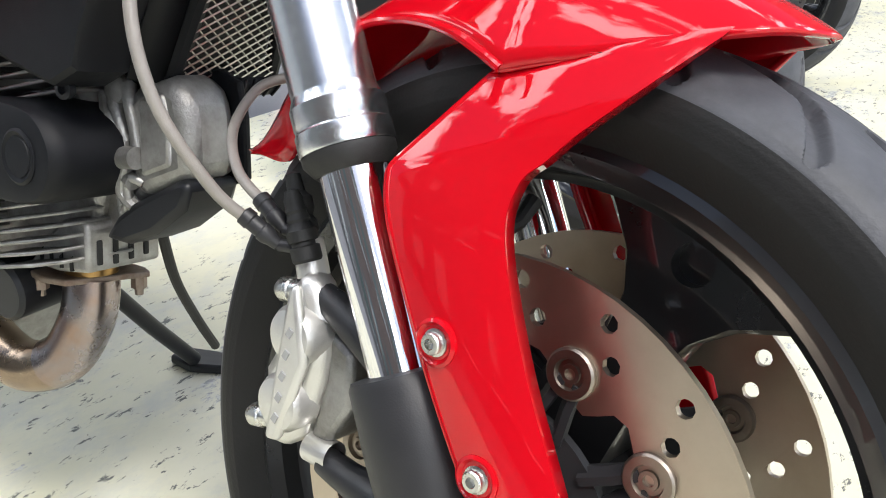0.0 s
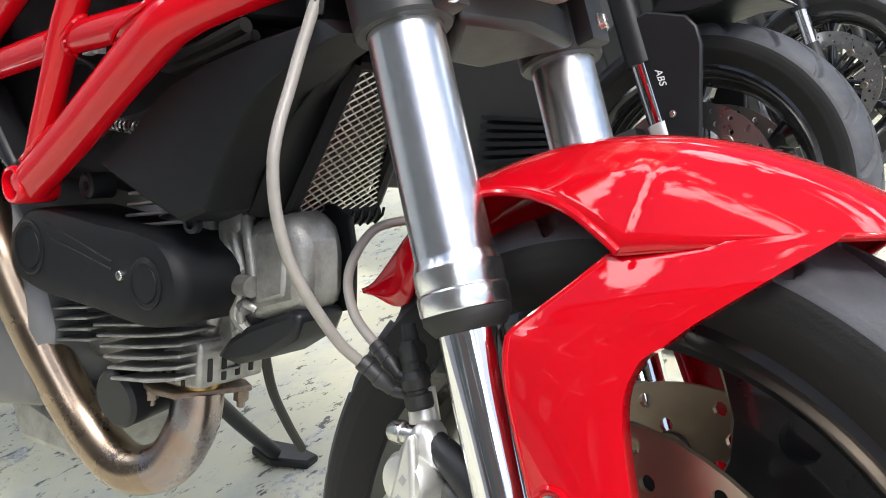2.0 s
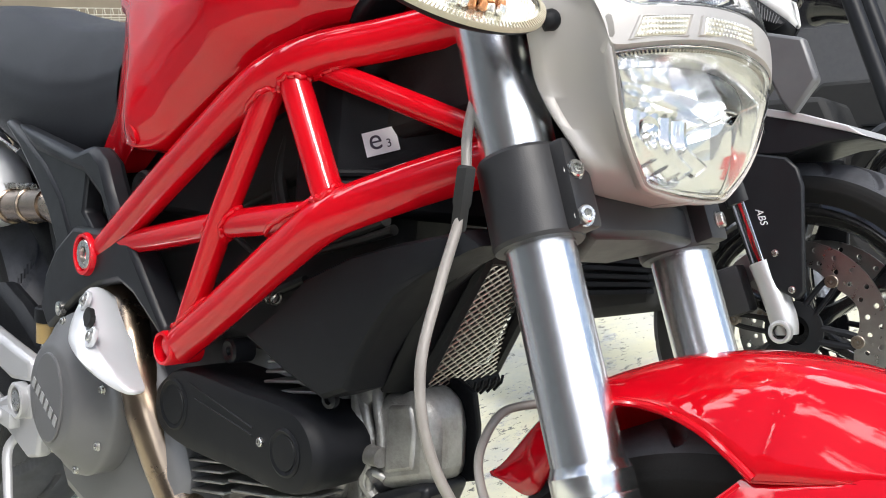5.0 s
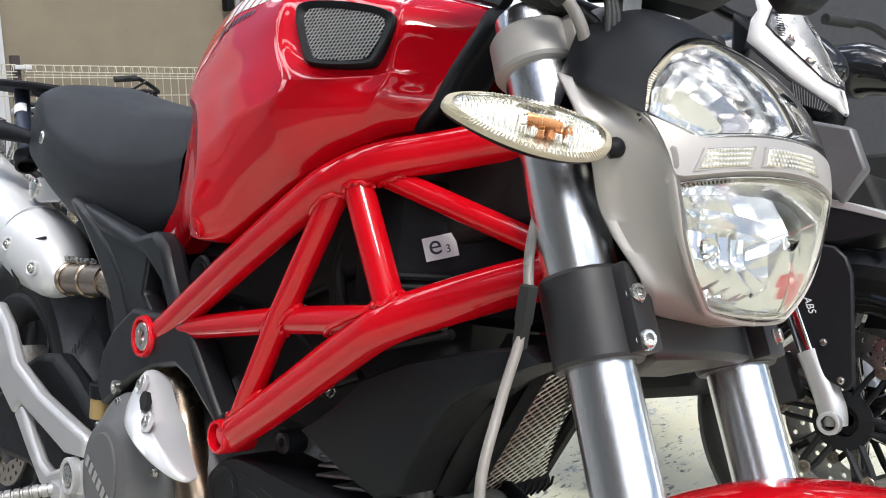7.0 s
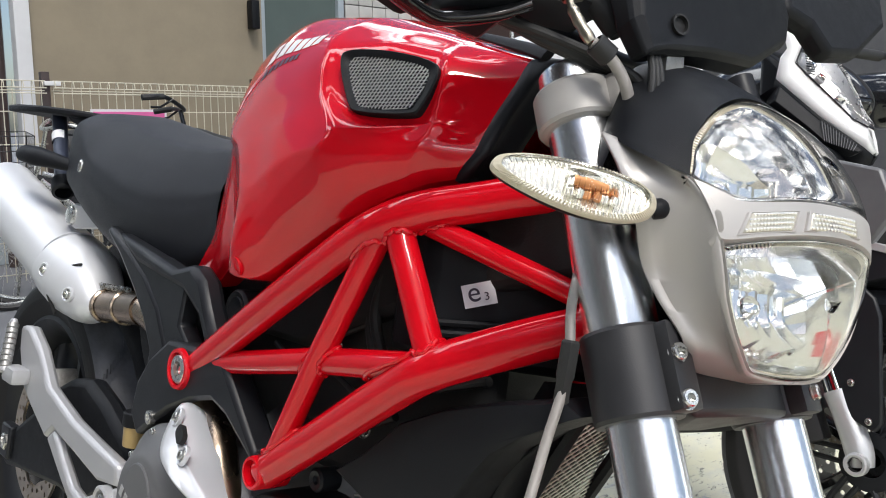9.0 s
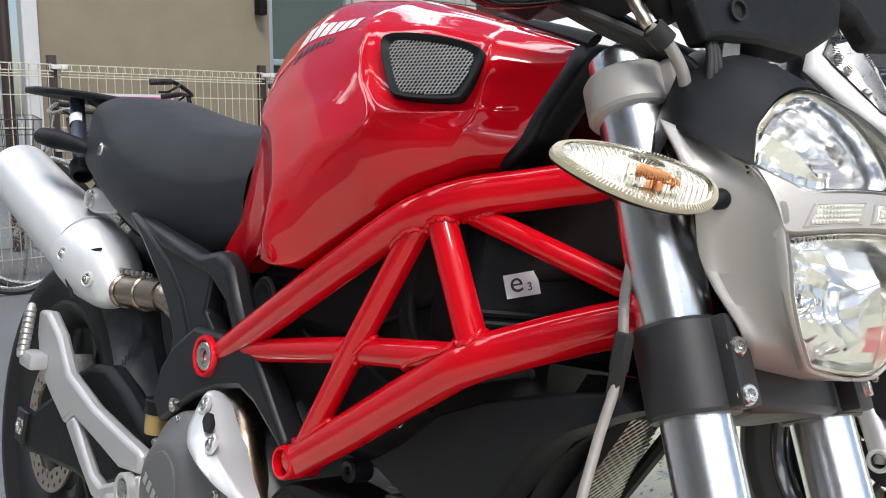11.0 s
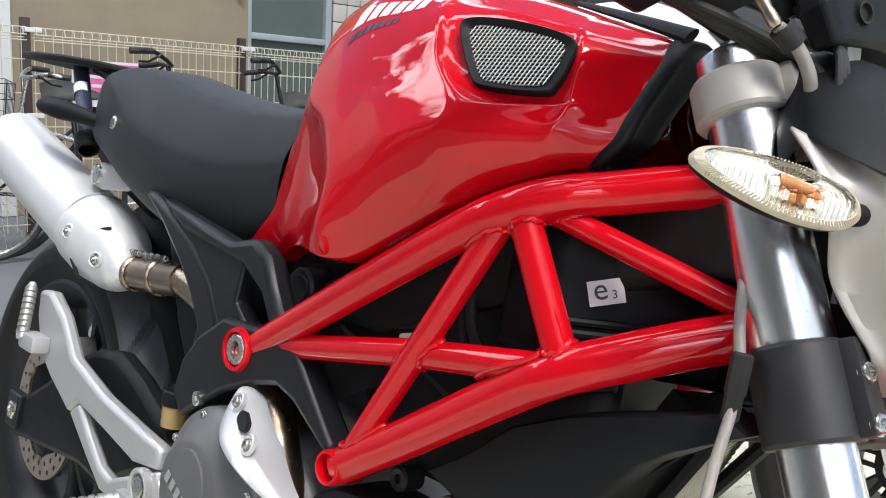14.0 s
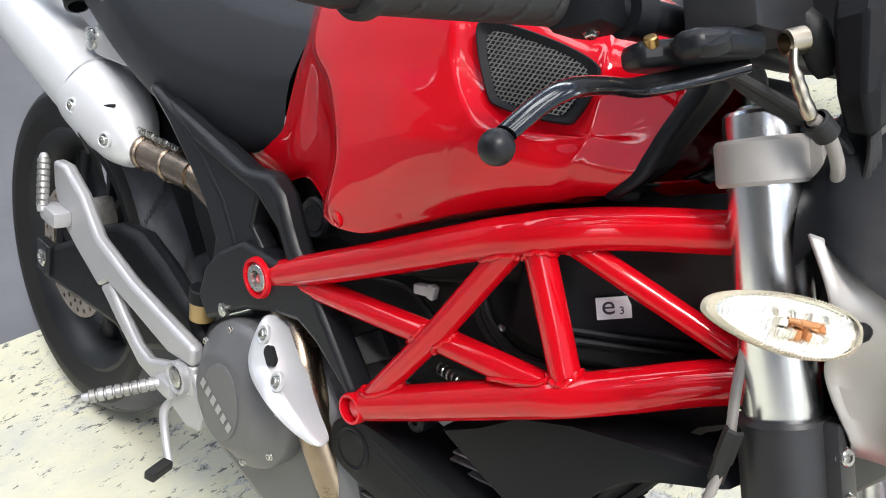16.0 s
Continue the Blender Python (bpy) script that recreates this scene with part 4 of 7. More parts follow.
BIAS = 0.2
part("vent_mesh", wire_mesh_in(inner_ring, normal, 0.0036, 0.00058), MESH_STEEL, vent, "steel wire mesh")


def on_tank(u, v, lift=0.0006):
    """A point of the tank's right flank by its row and column."""
    i, j = min(int(u), len(skin) - 2), min(int(v), len(skin[0]) - 2)
    a, b = u - i, v - j
    q = skin[i][j].lerp(skin[i + 1][j], a).lerp(skin[i][j + 1].lerp(skin[i + 1][j + 1], a), b)
    n = (skin[i + 1][j] - skin[i][j]).cross(skin[i][j + 1] - skin[i][j]).normalized()
    n = n if n.y < 0 else -n
    return q + n * lift


def decal(u0, u1, v0, v1, slant, name, mat):
    """A flat bar laid on the tank."""
    bm = bmesh.new()
    grid([[on_tank(u0 + (u1 - u0) * a / 4 + slant * b / 4, v0 + (v1 - v0) * b / 4) for b in range(5)] for a in range(5)], bm=bm)
    return part(name, bm, mat, tank)


for k in range(6):
    decal(39.0 + 1.75 * k, 40.4 + 1.75 * k, 10.3, 12.1, -0.8, "decal_bar", WHITE_INK)
for k in range(7):
    decal(38.6 + 1.0 * k, 39.3 + 1.0 * k, 12.7, 13.4, -0.3, "decal_bar", DARK_INK)

# seat and tail
SEAT = [(0.012, [(0, 0.906), (0.020, 0.902), (0.036, 0.892), (0.042, 0.872), (0.038, 0.846), (0.022, 0.836)]),
        (0.034, [(0, 0.924), (0.042, 0.917), (0.066, 0.902), (0.074, 0.866), (0.068, 0.822), (0.046, 0.806)]),
        (0.08, [(0, 0.933), (0.060, 0.926), (0.096, 0.906), (0.108, 0.860), (0.102, 0.804), (0.068, 0.784)]),
        (0.16, [(0, 0.933), (0.066, 0.924), (0.112, 0.900), (0.127, 0.848), (0.116, 0.780), (0.080, 0.758)]),
        (0.24, [(0, 0.926), (0.070, 0.914), (0.116, 0.882), (0.134, 0.812), (0.119, 0.748), (0.085, 0.724)]),
        (0.34, [(0, 0.908), (0.072, 0.893), (0.116, 0.856), (0.133, 0.782), (0.114, 0.716), (0.084, 0.692)]),
        (0.44, [(0, 0.893), (0.070, 0.876), (0.110, 0.838), (0.123, 0.768), (0.104, 0.702), (0.078, 0.684)]),
        (0.53, [(0, 0.888), (0.060, 0.872), (0.094, 0.836), (0.104, 0.772), (0.090, 0.708), (0.066, 0.690)]),
        (0.600, [(0, 0.892), (0.050, 0.876), (0.080, 0.842), (0.090, 0.790), (0.084, 0.736), (0.056, 0.706)])]
seat_rows = []
for x, ring in SEAT:
    ring = [Vector((x, -y, z)) for y, z in ring]
    # the cushion's edge runs over the rump and then low along the flank
    high, low = (0.20, 0.45) if x < 0.2 else (0.46, 0.20)
    seat_rows.append(ring[:2] + [ring[2].lerp(ring[1], high), ring[2].lerp(ring[3], high), ring[3].lerp(ring[2], low), ring[3].lerp(ring[4], low)] + ring[4:])
seat_skin = sections(seat_rows)
seat = part("seat", grid([[Vector((q.x, -q.y, q.z)) for q in row[:0:-1]] + row for row in seat_skin]), LEATHER, bike, "black vinyl saddle", None, 60)
rear_row = [Vector((q.x, -q.y, q.z)) for q in seat_skin[0][:0:-1]] + seat_skin[0]
part("seat_back", rings(bmesh.new(), [rear_row, [Vector((q.x - 0.008, q.y * 0.7, 0.876 + (q.z - 0.876) * 0.7)) for q in rear_row], [Vector((q.x - 0.011, q.y * 0.2, 0.876 + (q.z - 0.876) * 0.2)) for q in rear_row]], False, False), LEATHER, seat)
part("seat_button", lathe([(0.011, -0.006), (0.011, 0.002), (0.009, 0.004), (0, 0.0035)], 24, toward((0.205, -0.1275, 0.828), (-0.25, -1, 0.1))), STEEL, seat, "round metal button")

# black side subframe
sub = new("subframe_panel")
sub.parent = bike
sub["label"] = "satin black cast subframe"
part("web", prism([(0.352, 0.742), (0.435, 0.716), (0.525, 0.713), (0.595, 0.701), (0.620, 0.684), (0.612, 0.633), (0.639, 0.614), (0.659, 0.592), (0.643, 0.558), (0.548, 0.474), (0.522, 0.500), (0.534, 0.544), (0.538, 0.587), (0.510, 0.623), (0.471, 0.657), (0.408, 0.702)], -0.131, -0.104), BLACK_SATIN, sub, bevel=0.004)
part("blade", prism([(0.348, 0.735), (0.408, 0.702), (0.471, 0.657), (0.510, 0.623), (0.538, 0.587), (0.534, 0.544), (0.522, 0.500), (0.575, 0.506), (0.590, 0.555), (0.586, 0.604), (0.552, 0.648), (0.500, 0.686), (0.425, 0.720), (0.366, 0.742)], -0.134, -0.108), BLACK_SATIN, sub, bevel=0.008)
part("blade", prism([(0.400, 0.736), (0.525, 0.716), (0.595, 0.704), (0.643, 0.715), (0.674, 0.698), (0.694, 0.667), (0.711, 0.645), (0.736, 0.630), (0.718, 0.596), (0.700, 0.596), (0.695, 0.625), (0.672, 0.655), (0.626, 0.680), (0.560, 0.688), (0.480, 0.700)], -0.140, -0.108), BLACK_SATIN, sub, bevel=0.009)
part("plate", prism([(0.548, 0.474), (0.522, 0.500), (0.532, 0.544), (0.560, 0.580), (0.610, 0.614), (0.700, 0.618), (0.736, 0.632), (0.768, 0.598), (0.842, 0.529), (0.836, 0.518), (0.814, 0.530), (0.768, 0.555), (0.734, 0.564), (0.685, 0.552), (0.629, 0.528), (0.599, 0.508)], -0.142, -0.106), BLACK_SATIN, sub, bevel=0.008)
part("plate_screw", lathe([(0.009, -0.004), (0.009, 0.003), (0.007, 0.004), (0.0045, 0.004), (0.004, 0.001), (0, 0.001)], 18, toward((0.586, -0.142, 0.508), (0, -1, 0))), STEEL, sub)
part("inner_panel", prism([(0.30, 0.74), (0.46, 0.69), (0.60, 0.68), (0.66, 0.60), (0.58, 0.48), (0.48, 0.46), (0.40, 0.56)], -0.080, -0.060), BLACK_PLASTIC, sub, bevel=0.006)
part("cap_knob", lathe([(0.026, -0.030), (0.026, 0.0), (0.023, 0.004), (0.017, 0.002), (0.016, 0.004), (0, 0.005)], 32, toward((0.676, -0.086, 0.664), (0, -1, 0))), BLACK_SATIN, sub)

# rear rack, tail lamp arm and rear indicator
tail = new("tail_bracket")
tail.parent = bike
tail["label"] = "black tubular tail bracket with flat top plate"
part("plate", prism([(-0.249, -0.119), (-0.160, -0.128), (-0.060, -0.120), (0.010, -0.085), (0.040, -0.040), (0.040, 0.040), (-0.060, 0.090), (-0.249, 0.060)], 0.0, 0.013, "z"), BLACK_PLASTIC, tail, "", Matrix.Translation((0, 0, 0.920)) @ pose(0, 0, 0, 0, 2, 0), bevel=0.004)
part("upright", sweep([(-0.086, -0.073, 0.922), (-0.020, -0.086, 0.862), (0.045, -0.099, 0.800)], 0.0135, 16), BLUE_STEEL, tail, "blue-black steel post")
part("tape", sweep([(-0.046, -0.0825, 0.886), (-0.030, -0.0856, 0.871)], 0.0139, 16, False), WHITE_LABEL, tail)
part("collar", lathe([(0.014, -0.020), (0.019, -0.018), (0.020, 0.0), (0.019, 0.010), (0.0135, 0.013)], 20, toward((0.052, -0.100, 0.793), (-0.7, 0.13, 0.65))), BLACK_PLASTIC, tail)
part("rail", sweep([(-0.040, -0.060, 0.925), (0.060, -0.05, 0.900)], 0.012, 12), BLACK_SATIN, tail)
part("rear_indicator", sweep(spline([(-0.040, -0.150, 0.843), (-0.010, -0.150, 0.842), (0.030, -0.140, 0.838), (0.075, -0.118, 0.832), (0.110, -0.095, 0.826)], 5), [0.005, 0.0165, 0.019, 0.014, 0.009], 18, True, 0.8), BLACK_PLASTIC, tail)
part("tail_body", prism([(-0.08, 0.860), (0.10, 0.830), (0.30, 0.740), (0.22, 0.690), (0.06, 0.740), (-0.06, 0.800)], -0.060, 0.060), BLACK_PLASTIC, tail, bevel=0.012)
part("silencer_bracket", prism([(0.095, 0.755), (0.130, 0.765), (0.225, 0.760), (0.245, 0.738), (0.222, 0.728), (0.140, 0.722), (0.100, 0.732)], -0.104, -0.094), BRACKET, tail, bevel=0.003)
part("bracket_bolt", lathe([(0.0165, -0.004), (0.0165, 0.003), (0.0150, 0.0045), (0.0090, 0.0055), (0.0, 0.0060)], 28, toward((0.126, -0.106, 0.744), (0, -1, 0))), STEEL, tail)

# engine
engine = new("engine")
engine.parent = bike
engine["label"] = "air-cooled twin engine with grey cases and black belt cover"
BELT = spline([(0.800, 0.462, 0), (0.850, 0.488, 0), (0.960, 0.490, 0), (1.030, 0.492, 0), (1.066, 0.482, 0), (1.083, 0.455, 0), (1.072, 0.425, 0), (1.040, 0.410, 0), (0.960, 0.408, 0), (0.860, 0.404, 0), (0.805, 0.412, 0), (0.790, 0.436, 0)], 5, True)
flat = [(q.x, q.y) for q in BELT]
mid_u, mid_v = 0.94, 0.448
loops = [[(mid_u + (u - mid_u) * s, w, mid_v + (v - mid_v) * s) for u, v in flat] for w, s in ((-0.050, 1.0), (-0.108, 1.0), (-0.117, 0.985), (-0.122, 0.95), (-0.123, 0.90), (-0.1235, 0.5))]
part("belt_cover", rings(bmesh.new(), loops), BLACK_PLASTIC, engine, "black plastic belt cover")
part("cover_disc", lathe([(0.023, -0.001), (0.023, 0.0015), (0.0205, 0.003), (0.017, 0.0015), (0.0165, 0.0025), (0.0, 0.003)], 40, toward((1.037, -0.1225, 0.450), (0, -1, 0))), BLACK_PLASTIC, engine)
part("cover_disc", lathe([(0.028, -0.001), (0.028, 0.0015), (0.0255, 0.003), (0.021, 0.0015), (0.0205, 0.0025), (0.0, 0.003)], 40, toward((0.838, -0.1225, 0.446), (0, -1, 0))), BLACK_PLASTIC, engine)
socket_screw((1.000, -0.1225, 0.450), (0, -1, 0), 0.0045, engine)
# cylinder head, covers and fins
part("cylinder_head", prism([(1.008, 0.492), (1.062, 0.512), (1.084, 0.500), (1.094, 0.420), (1.048, 0.368), (1.010, 0.375)], -0.046, 0.004), CAST_ALU, engine, bevel=0.010)
HEAD = [(1.072, 0.498), (1.092, 0.512), (1.128, 0.521), (1.148, 0.513), (1.155, 0.487), (1.158, 0.440), (1.092, 0.414), (1.072, 0.440)]
part("head_cover", prism(HEAD, -0.054, 0.000), CAST_ALU, engine, bevel=0.014)
part("head_panel", prism([(1.098, 0.500), (1.128, 0.508), (1.136, 0.484), (1.136, 0.450), (1.100, 0.436)], -0.057, -0.050), CAST_ALU, engine, bevel=0.004)
part("head_gasket", prism([(1.108 + (u - 1.108) * 1.12, 0.468 + (v - 0.468) * 1.10) for u, v in HEAD], 0.000, 0.007), BLACK_PLASTIC, engine, bevel=0.002)
part("head_stay", sweep([(1.062, -0.050, 0.436), (1.090, -0.056, 0.430)], 0.007, 10), CAST_ALU, engine)
part("head_rib", sweep(spline([(1.050, -0.052, 0.500), (1.062, -0.056, 0.480), (1.072, -0.054, 0.468), (1.080, -0.056, 0.445), (1.074, -0.054, 0.420), (1.086, -0.052, 0.408)], 5), [0.006, 0.008, 0.007, 0.006, 0.007, 0.006], 10), CAST_ALU, engine)
part("head_boss", lathe([(0.013, -0.01), (0.013, 0.004), (0.010, 0.006), (0, 0.006)], 20, toward((1.064, -0.050, 0.505), (0, -1, 0.1))), CAST_ALU, engine)
part("valve_cover", prism([(1.048, 0.374), (1.068, 0.398), (1.094, 0.415), (1.148, 0.442), (1.160, 0.438), (1.152, 0.416), (1.116, 0.390), (1.078, 0.374)], -0.058, -0.002), BLACK_SATIN, engine, "black valve cover", bevel=0.008)
part("boss_pipe", sweep([(1.046, -0.058, 0.446), (1.100, -0.060, 0.452)], 0.0095, 16), CAST_ALU, engine)
socket_screw((1.086, -0.050, 0.397), (0, -1, -0.1), 0.0052, engine)
for k in range(6):
    z = 0.394 - 0.0105 * k
    part("cooling_fin", prism([(0.912 + 0.004 * k, -0.098), (1.000, -0.102), (1.050 - 0.004 * k, -0.090), (1.044, -0.030), (0.990, 0.020), (0.900, 0.020)], z, z + 0.0032, "z"), CAST_ALU, engine, m=Matrix.Translation((0.98, 0, 0.38)) @ pose(0, 0, 0, 0, -14, 0) @ Matrix.Translation((-0.98, 0, -0.38)), bevel=0.0012)
for k in range(4):
    z = 0.380 - 0.011 * k
    part("cooling_fin", prism([(0.800 + 0.010 * k, -0.096), (0.900, -0.098), (0.905, 0.060), (0.800, 0.060)], z, z + 0.0030, "z"), CAST_ALU, engine, m=Matrix.Translation((0.85, 0, 0.37)) @ pose(0, 0, 0, 0, -14, 0) @ Matrix.Translation((-0.85, 0, -0.37)), bevel=0.0012)
for k in range(5):
    z = 0.492 + 0.010 * k
    part("cooling_fin", prism([(0.950 + 0.004 * k, -0.092), (1.040, -0.086), (1.045, 0.010), (0.950, 0.020)], z, z + 0.0032, "z"), CAST_ALU, engine, m=Matrix.Translation((1.0, 0, 0.5)) @ pose(0, 0, 0, 0, -12, 0) @ Matrix.Translation((-1.0, 0, -0.5)), bevel=0.0012)
part("cylinder", prism([(0.80, 0.37), (0.90, 0.47), (1.02, 0.52), (1.06, 0.46), (1.03, 0.36), (0.93, 0.32), (0.84, 0.32)], -0.060, 0.020), CAST_ALU, engine, bevel=0.01)
port = part("exhaust_port", prism([(0.955, 0.336), (0.985, 0.366), (1.010, 0.386), (1.036, 0.392), (1.046, 0.386), (1.046, 0.344), (1.000, 0.336)], -0.072, 0.004), CAST_ALU, engine, bevel=0.004)
for k in range(4):
    part("port_slot", block((0.004, 0.0058, 0.026 - 0.003 * abs(k - 1)), Matrix.Translation((1.0455, -0.060 + 0.016 * k, 0.361)), None, 0.0018), VOID, port)
    part("port_slot", prism([(0.975 + 0.015 * k, 0.352), (0.980 + 0.015 * k, 0.356), (0.980 + 0.015 * k, 0.342), (0.975 + 0.015 * k, 0.341)], -0.0728, -0.068), VOID, port)
for pts, r in (([(1.056, -0.048, 0.502), (1.068, -0.054, 0.484), (1.078, -0.053, 0.462)], [0.008, 0.006, 0.005]), ([(1.076, -0.048, 0.508), (1.085, -0.054, 0.492), (1.091, -0.054, 0.472), (1.094, -0.053, 0.450)], [0.007, 0.005, 0.005, 0.006]),
               ([(1.098, -0.052, 0.430), (1.088, -0.057, 0.434), (1.081, -0.055, 0.425), (1.080, -0.054, 0.410), (1.068, -0.050, 0.402)], [0.004, 0.0045, 0.0045, 0.0045, 0.005]),
               ([(1.050, -0.046, 0.470), (1.064, -0.050, 0.432), (1.072, -0.048, 0.396)], [0.007, 0.006, 0.008])):
    part("web", sweep(spline(pts, 5), r, 12), CAST_ALU, engine)
# crankcase and clutch cover
part("crankcase", prism([(0.50, 0.44), (0.60, 0.50), (0.74, 0.50), (0.80, 0.44), (0.84, 0.36), (0.83, 0.27), (0.70, 0.235), (0.56, 0.26), (0.49, 0.34)], -0.118, 0.120), CASE_GREY, engine, bevel=0.02)
CLUTCH = (0.648, -0.136, 0.414)
part("clutch_cover", lathe([(0.099, -0.035), (0.099, 0.004), (0.096, 0.011), (0.088, 0.016), (0.064, 0.0375), (0.058, 0.0405), (0.0, 0.0415)], 56, toward(CLUTCH, (0, -1, 0.0))), CASE_GREY, engine, "grey painted clutch cover")
part("cover_badge", lathe([(0.054, 0.0395), (0.054, 0.0425), (0.0525, 0.0436), (0.0, 0.0440)], 48, toward(CLUTCH, (0, -1, 0.0)) @ Matrix.Diagonal((0.72, 1.0, 1, 1)) @ pose(0, 0, 0, 0, 0, 0)), CASE_GREY, engine)
for k in range(8):
    a = math.tau * k / 8 + 0.3
    socket_screw((CLUTCH[0] + 0.089 * math.cos(a), -0.152, CLUTCH[2] + 0.089 * math.sin(a)), (0, -1, 0), 0.0045, engine, mat=STEEL)
bars([(toward((0.612 + 0.0125 * k, -0.1808, 0.424 - 0.0062 * k), (0, -1, 0), 0) @ pose(0, 0, 0, 0, 0, -25), 0.0085, 0.0135) for k in range(6)], engine, "badge_lettering", GREY_INK, "raised grey lettering")
for z, x in ((0.476, 0.868), (0.462, 0.880)):
    part("cover_crease", sweep([(x, -0.1228, z), (0.985, -0.1232, 0.459 if z > 0.47 else 0.452)], 0.0014, 6), BLACK_PLASTIC, engine)
part("drain_hose", sweep(spline([(1.010, 0.035, 0.355), (0.998, 0.060, 0.300), (0.972, 0.110, 0.238), (0.945, 0.160, 0.185)], 6), 0.0055, 10), RUBBER_DULL, engine)
part("oil_filter", lathe([(0.0, 0.0), (0.026, 0.0), (0.030, 0.004), (0.030, 0.060), (0.026, 0.064), (0, 0.064)], 28, toward((0.935, -0.030, 0.315), (0.1, -1, -0.1))), BLACK_SATIN, engine)
part("sump", prism([(0.66, 0.25), (0.80, 0.24), (0.90, 0.29), (0.86, 0.20), (0.70, 0.18)], -0.07, 0.07), CAST_ALU, engine, bevel=0.012)

# exhaust
exhaust = new("exhaust_system")
exhaust.parent = bike
exhaust["label"] = "heat-tinted steel exhaust with silver silencer"
PIPE = spline([(0.998, -0.036, 0.325), (0.995, -0.040, 0.285), (0.968, -0.050, 0.238), (0.915, -0.064, 0.222), (0.857, -0.078, 0.262), (0.810, -0.098, 0.338), (0.772, -0.114, 0.415), (0.738, -0.120, 0.480), (0.700, -0.112, 0.525), (0.62, -0.098, 0.566), (0.52, -0.090, 0.600), (0.42, -0.090, 0.625), (0.33, -0.089, 0.617)], 8)
part("header_pipe", sweep(PIPE, [0.0255] * 50 + [0.0235] * 10 + [0.022] * 37, 30, False), EXHAUST, exhaust, "bronze heat-tinted pipe")
part("port_pipe", sweep(PIPE[:19], 0.0257, 30, False), EXHAUST_BLUE, exhaust, "blued pipe end")
part("flange", prism([(0.958, -0.075), (0.985, -0.080), (1.010, -0.072), (1.036, 0.000), (1.020, 0.006), (0.990, 0.004), (0.962, -0.055)], 0.324, 0.330, "z"), RUST, exhaust, bevel=0.0015)
part("gasket", lathe([(0.024, 0.330), (0.024, 0.338), (0.020, 0.339)], 28, Matrix.Translation((0.998, -0.036, 0))), GOLD, exhaust)
for x, y in ((0.966, -0.068), (1.024, -0.004)):
    part("flange_nut", lathe([(0.0075, 0.312), (0.0075, 0.324), (0.005, 0.324), (0.004, 0.305), (0, 0.305)], 6, Matrix.Translation((x, y, 0))), RUST, exhaust)
SHIELD = spline([(0.684, -0.140, 0.549), (0.698, -0.134, 0.545), (0.714, -0.131, 0.532), (0.738, -0.136, 0.513), (0.762, -0.143, 0.495), (0.797, -0.154, 0.479), (0.830, -0.163, 0.465), (0.826, -0.171, 0.460), (0.799, -0.180, 0.467), (0.764, -0.184, 0.478), (0.724, -0.178, 0.487), (0.698, -0.168, 0.496), (0.686, -0.159, 0.512), (0.681, -0.147, 0.535)], 5, True)
shield_mid, shield_out = Vector((0.735, -0.157, 0.505)), Vector((-0.16, -0.93, 0.33)).normalized()
loops = [[shield_mid + (q - shield_mid) * grow + shield_out * lift for q in SHIELD] for grow, lift in ((0.94, -0.012), (0.99, -0.004), (1.0, 0.0), (0.988, 0.005), (0.945, 0.0105), (0.85, 0.0150), (0.60, 0.0180), (0.1, 0.0190))]
shield = part("heat_shield", rings(bmesh.new(), loops, True, True), SILVER_PAINT, exhaust, "silver painted heat shield", None, 60)
upper_screw, lower_screw = Vector((0.704, -0.1635, 0.538)), Vector((0.757, -0.1790, 0.508))
run = (lower_screw - upper_screw).normalized()
across = shield_out.cross(run).normalized()
mid = upper_screw.lerp(lower_screw, 0.46) + shield_out * 0.0022
hole = [mid + run * (0.0060 * math.copysign(1, math.cos(a)) + 0.0070 * math.cos(a)) + across * 0.0075 * math.sin(a) for a in (math.tau * (k + 0.5) / 40 for k in range(40))]
part("slot", rings(bmesh.new(), [[q - shield_out * 0.006 for q in hole], hole]), VOID, shield)
for at in (upper_screw, lower_screw):
    part("screw_dish", lathe([(0.0115, -0.003), (0.0115, 0.0012), (0.0100, 0.0022), (0.0080, 0.0008)], 24, toward(at + shield_out * 0.001, shield_out)), SILVER_PAINT, shield)
    socket_screw(at + shield_out * 0.001, shield_out, 0.0056, shield)
# silencer
CAN = [(0.165, -0.086, 0.637), (0.10, -0.090, 0.657), (-0.05, -0.097, 0.705), (-0.25, -0.105, 0.768)]
part("silencer", sweep(spline(CAN, 6), [0.059, 0.061, 0.062, 0.061], 48, True, 1.0), SILVER_PAINT, exhaust, "silver painted silencer")
NOSE = [((0.118, -0.089, 0.652), 0.0648), ((0.122, -0.089, 0.6505), 0.0652), ((0.165, -0.088, 0.637), 0.0640), ((0.198, -0.090, 0.627), 0.0575), ((0.226, -0.094, 0.615), 0.0475), ((0.246, -0.098, 0.606), 0.036), ((0.260, -0.102, 0.598), 0.024), ((0.267, -0.105, 0.593), 0.010)]
part("silencer_cap", sweep(spline([q for q, _ in NOSE], 4), [r for _, r in NOSE], 48, True), SILVER_PAINT, exhaust, "silver painted end shield")
part("cap_seam", sweep([(0.126, -0.088, 0.6493), (0.131, -0.088, 0.6477)], 0.0622, 48), VOID, exhaust)
for at in ((0.237, -0.137, 0.621), (0.158, -0.150, 0.651)):
    part("screw_dish", lathe([(0.0125, -0.003), (0.0125, 0.002), (0.0105, 0.003), (0.0085, 0.001)], 24, toward(at, (0.3, -1, 0.1))), SILVER_PAINT, exhaust)
    socket_screw(at, (0.3, -1, 0.1), 0.0062, exhaust)
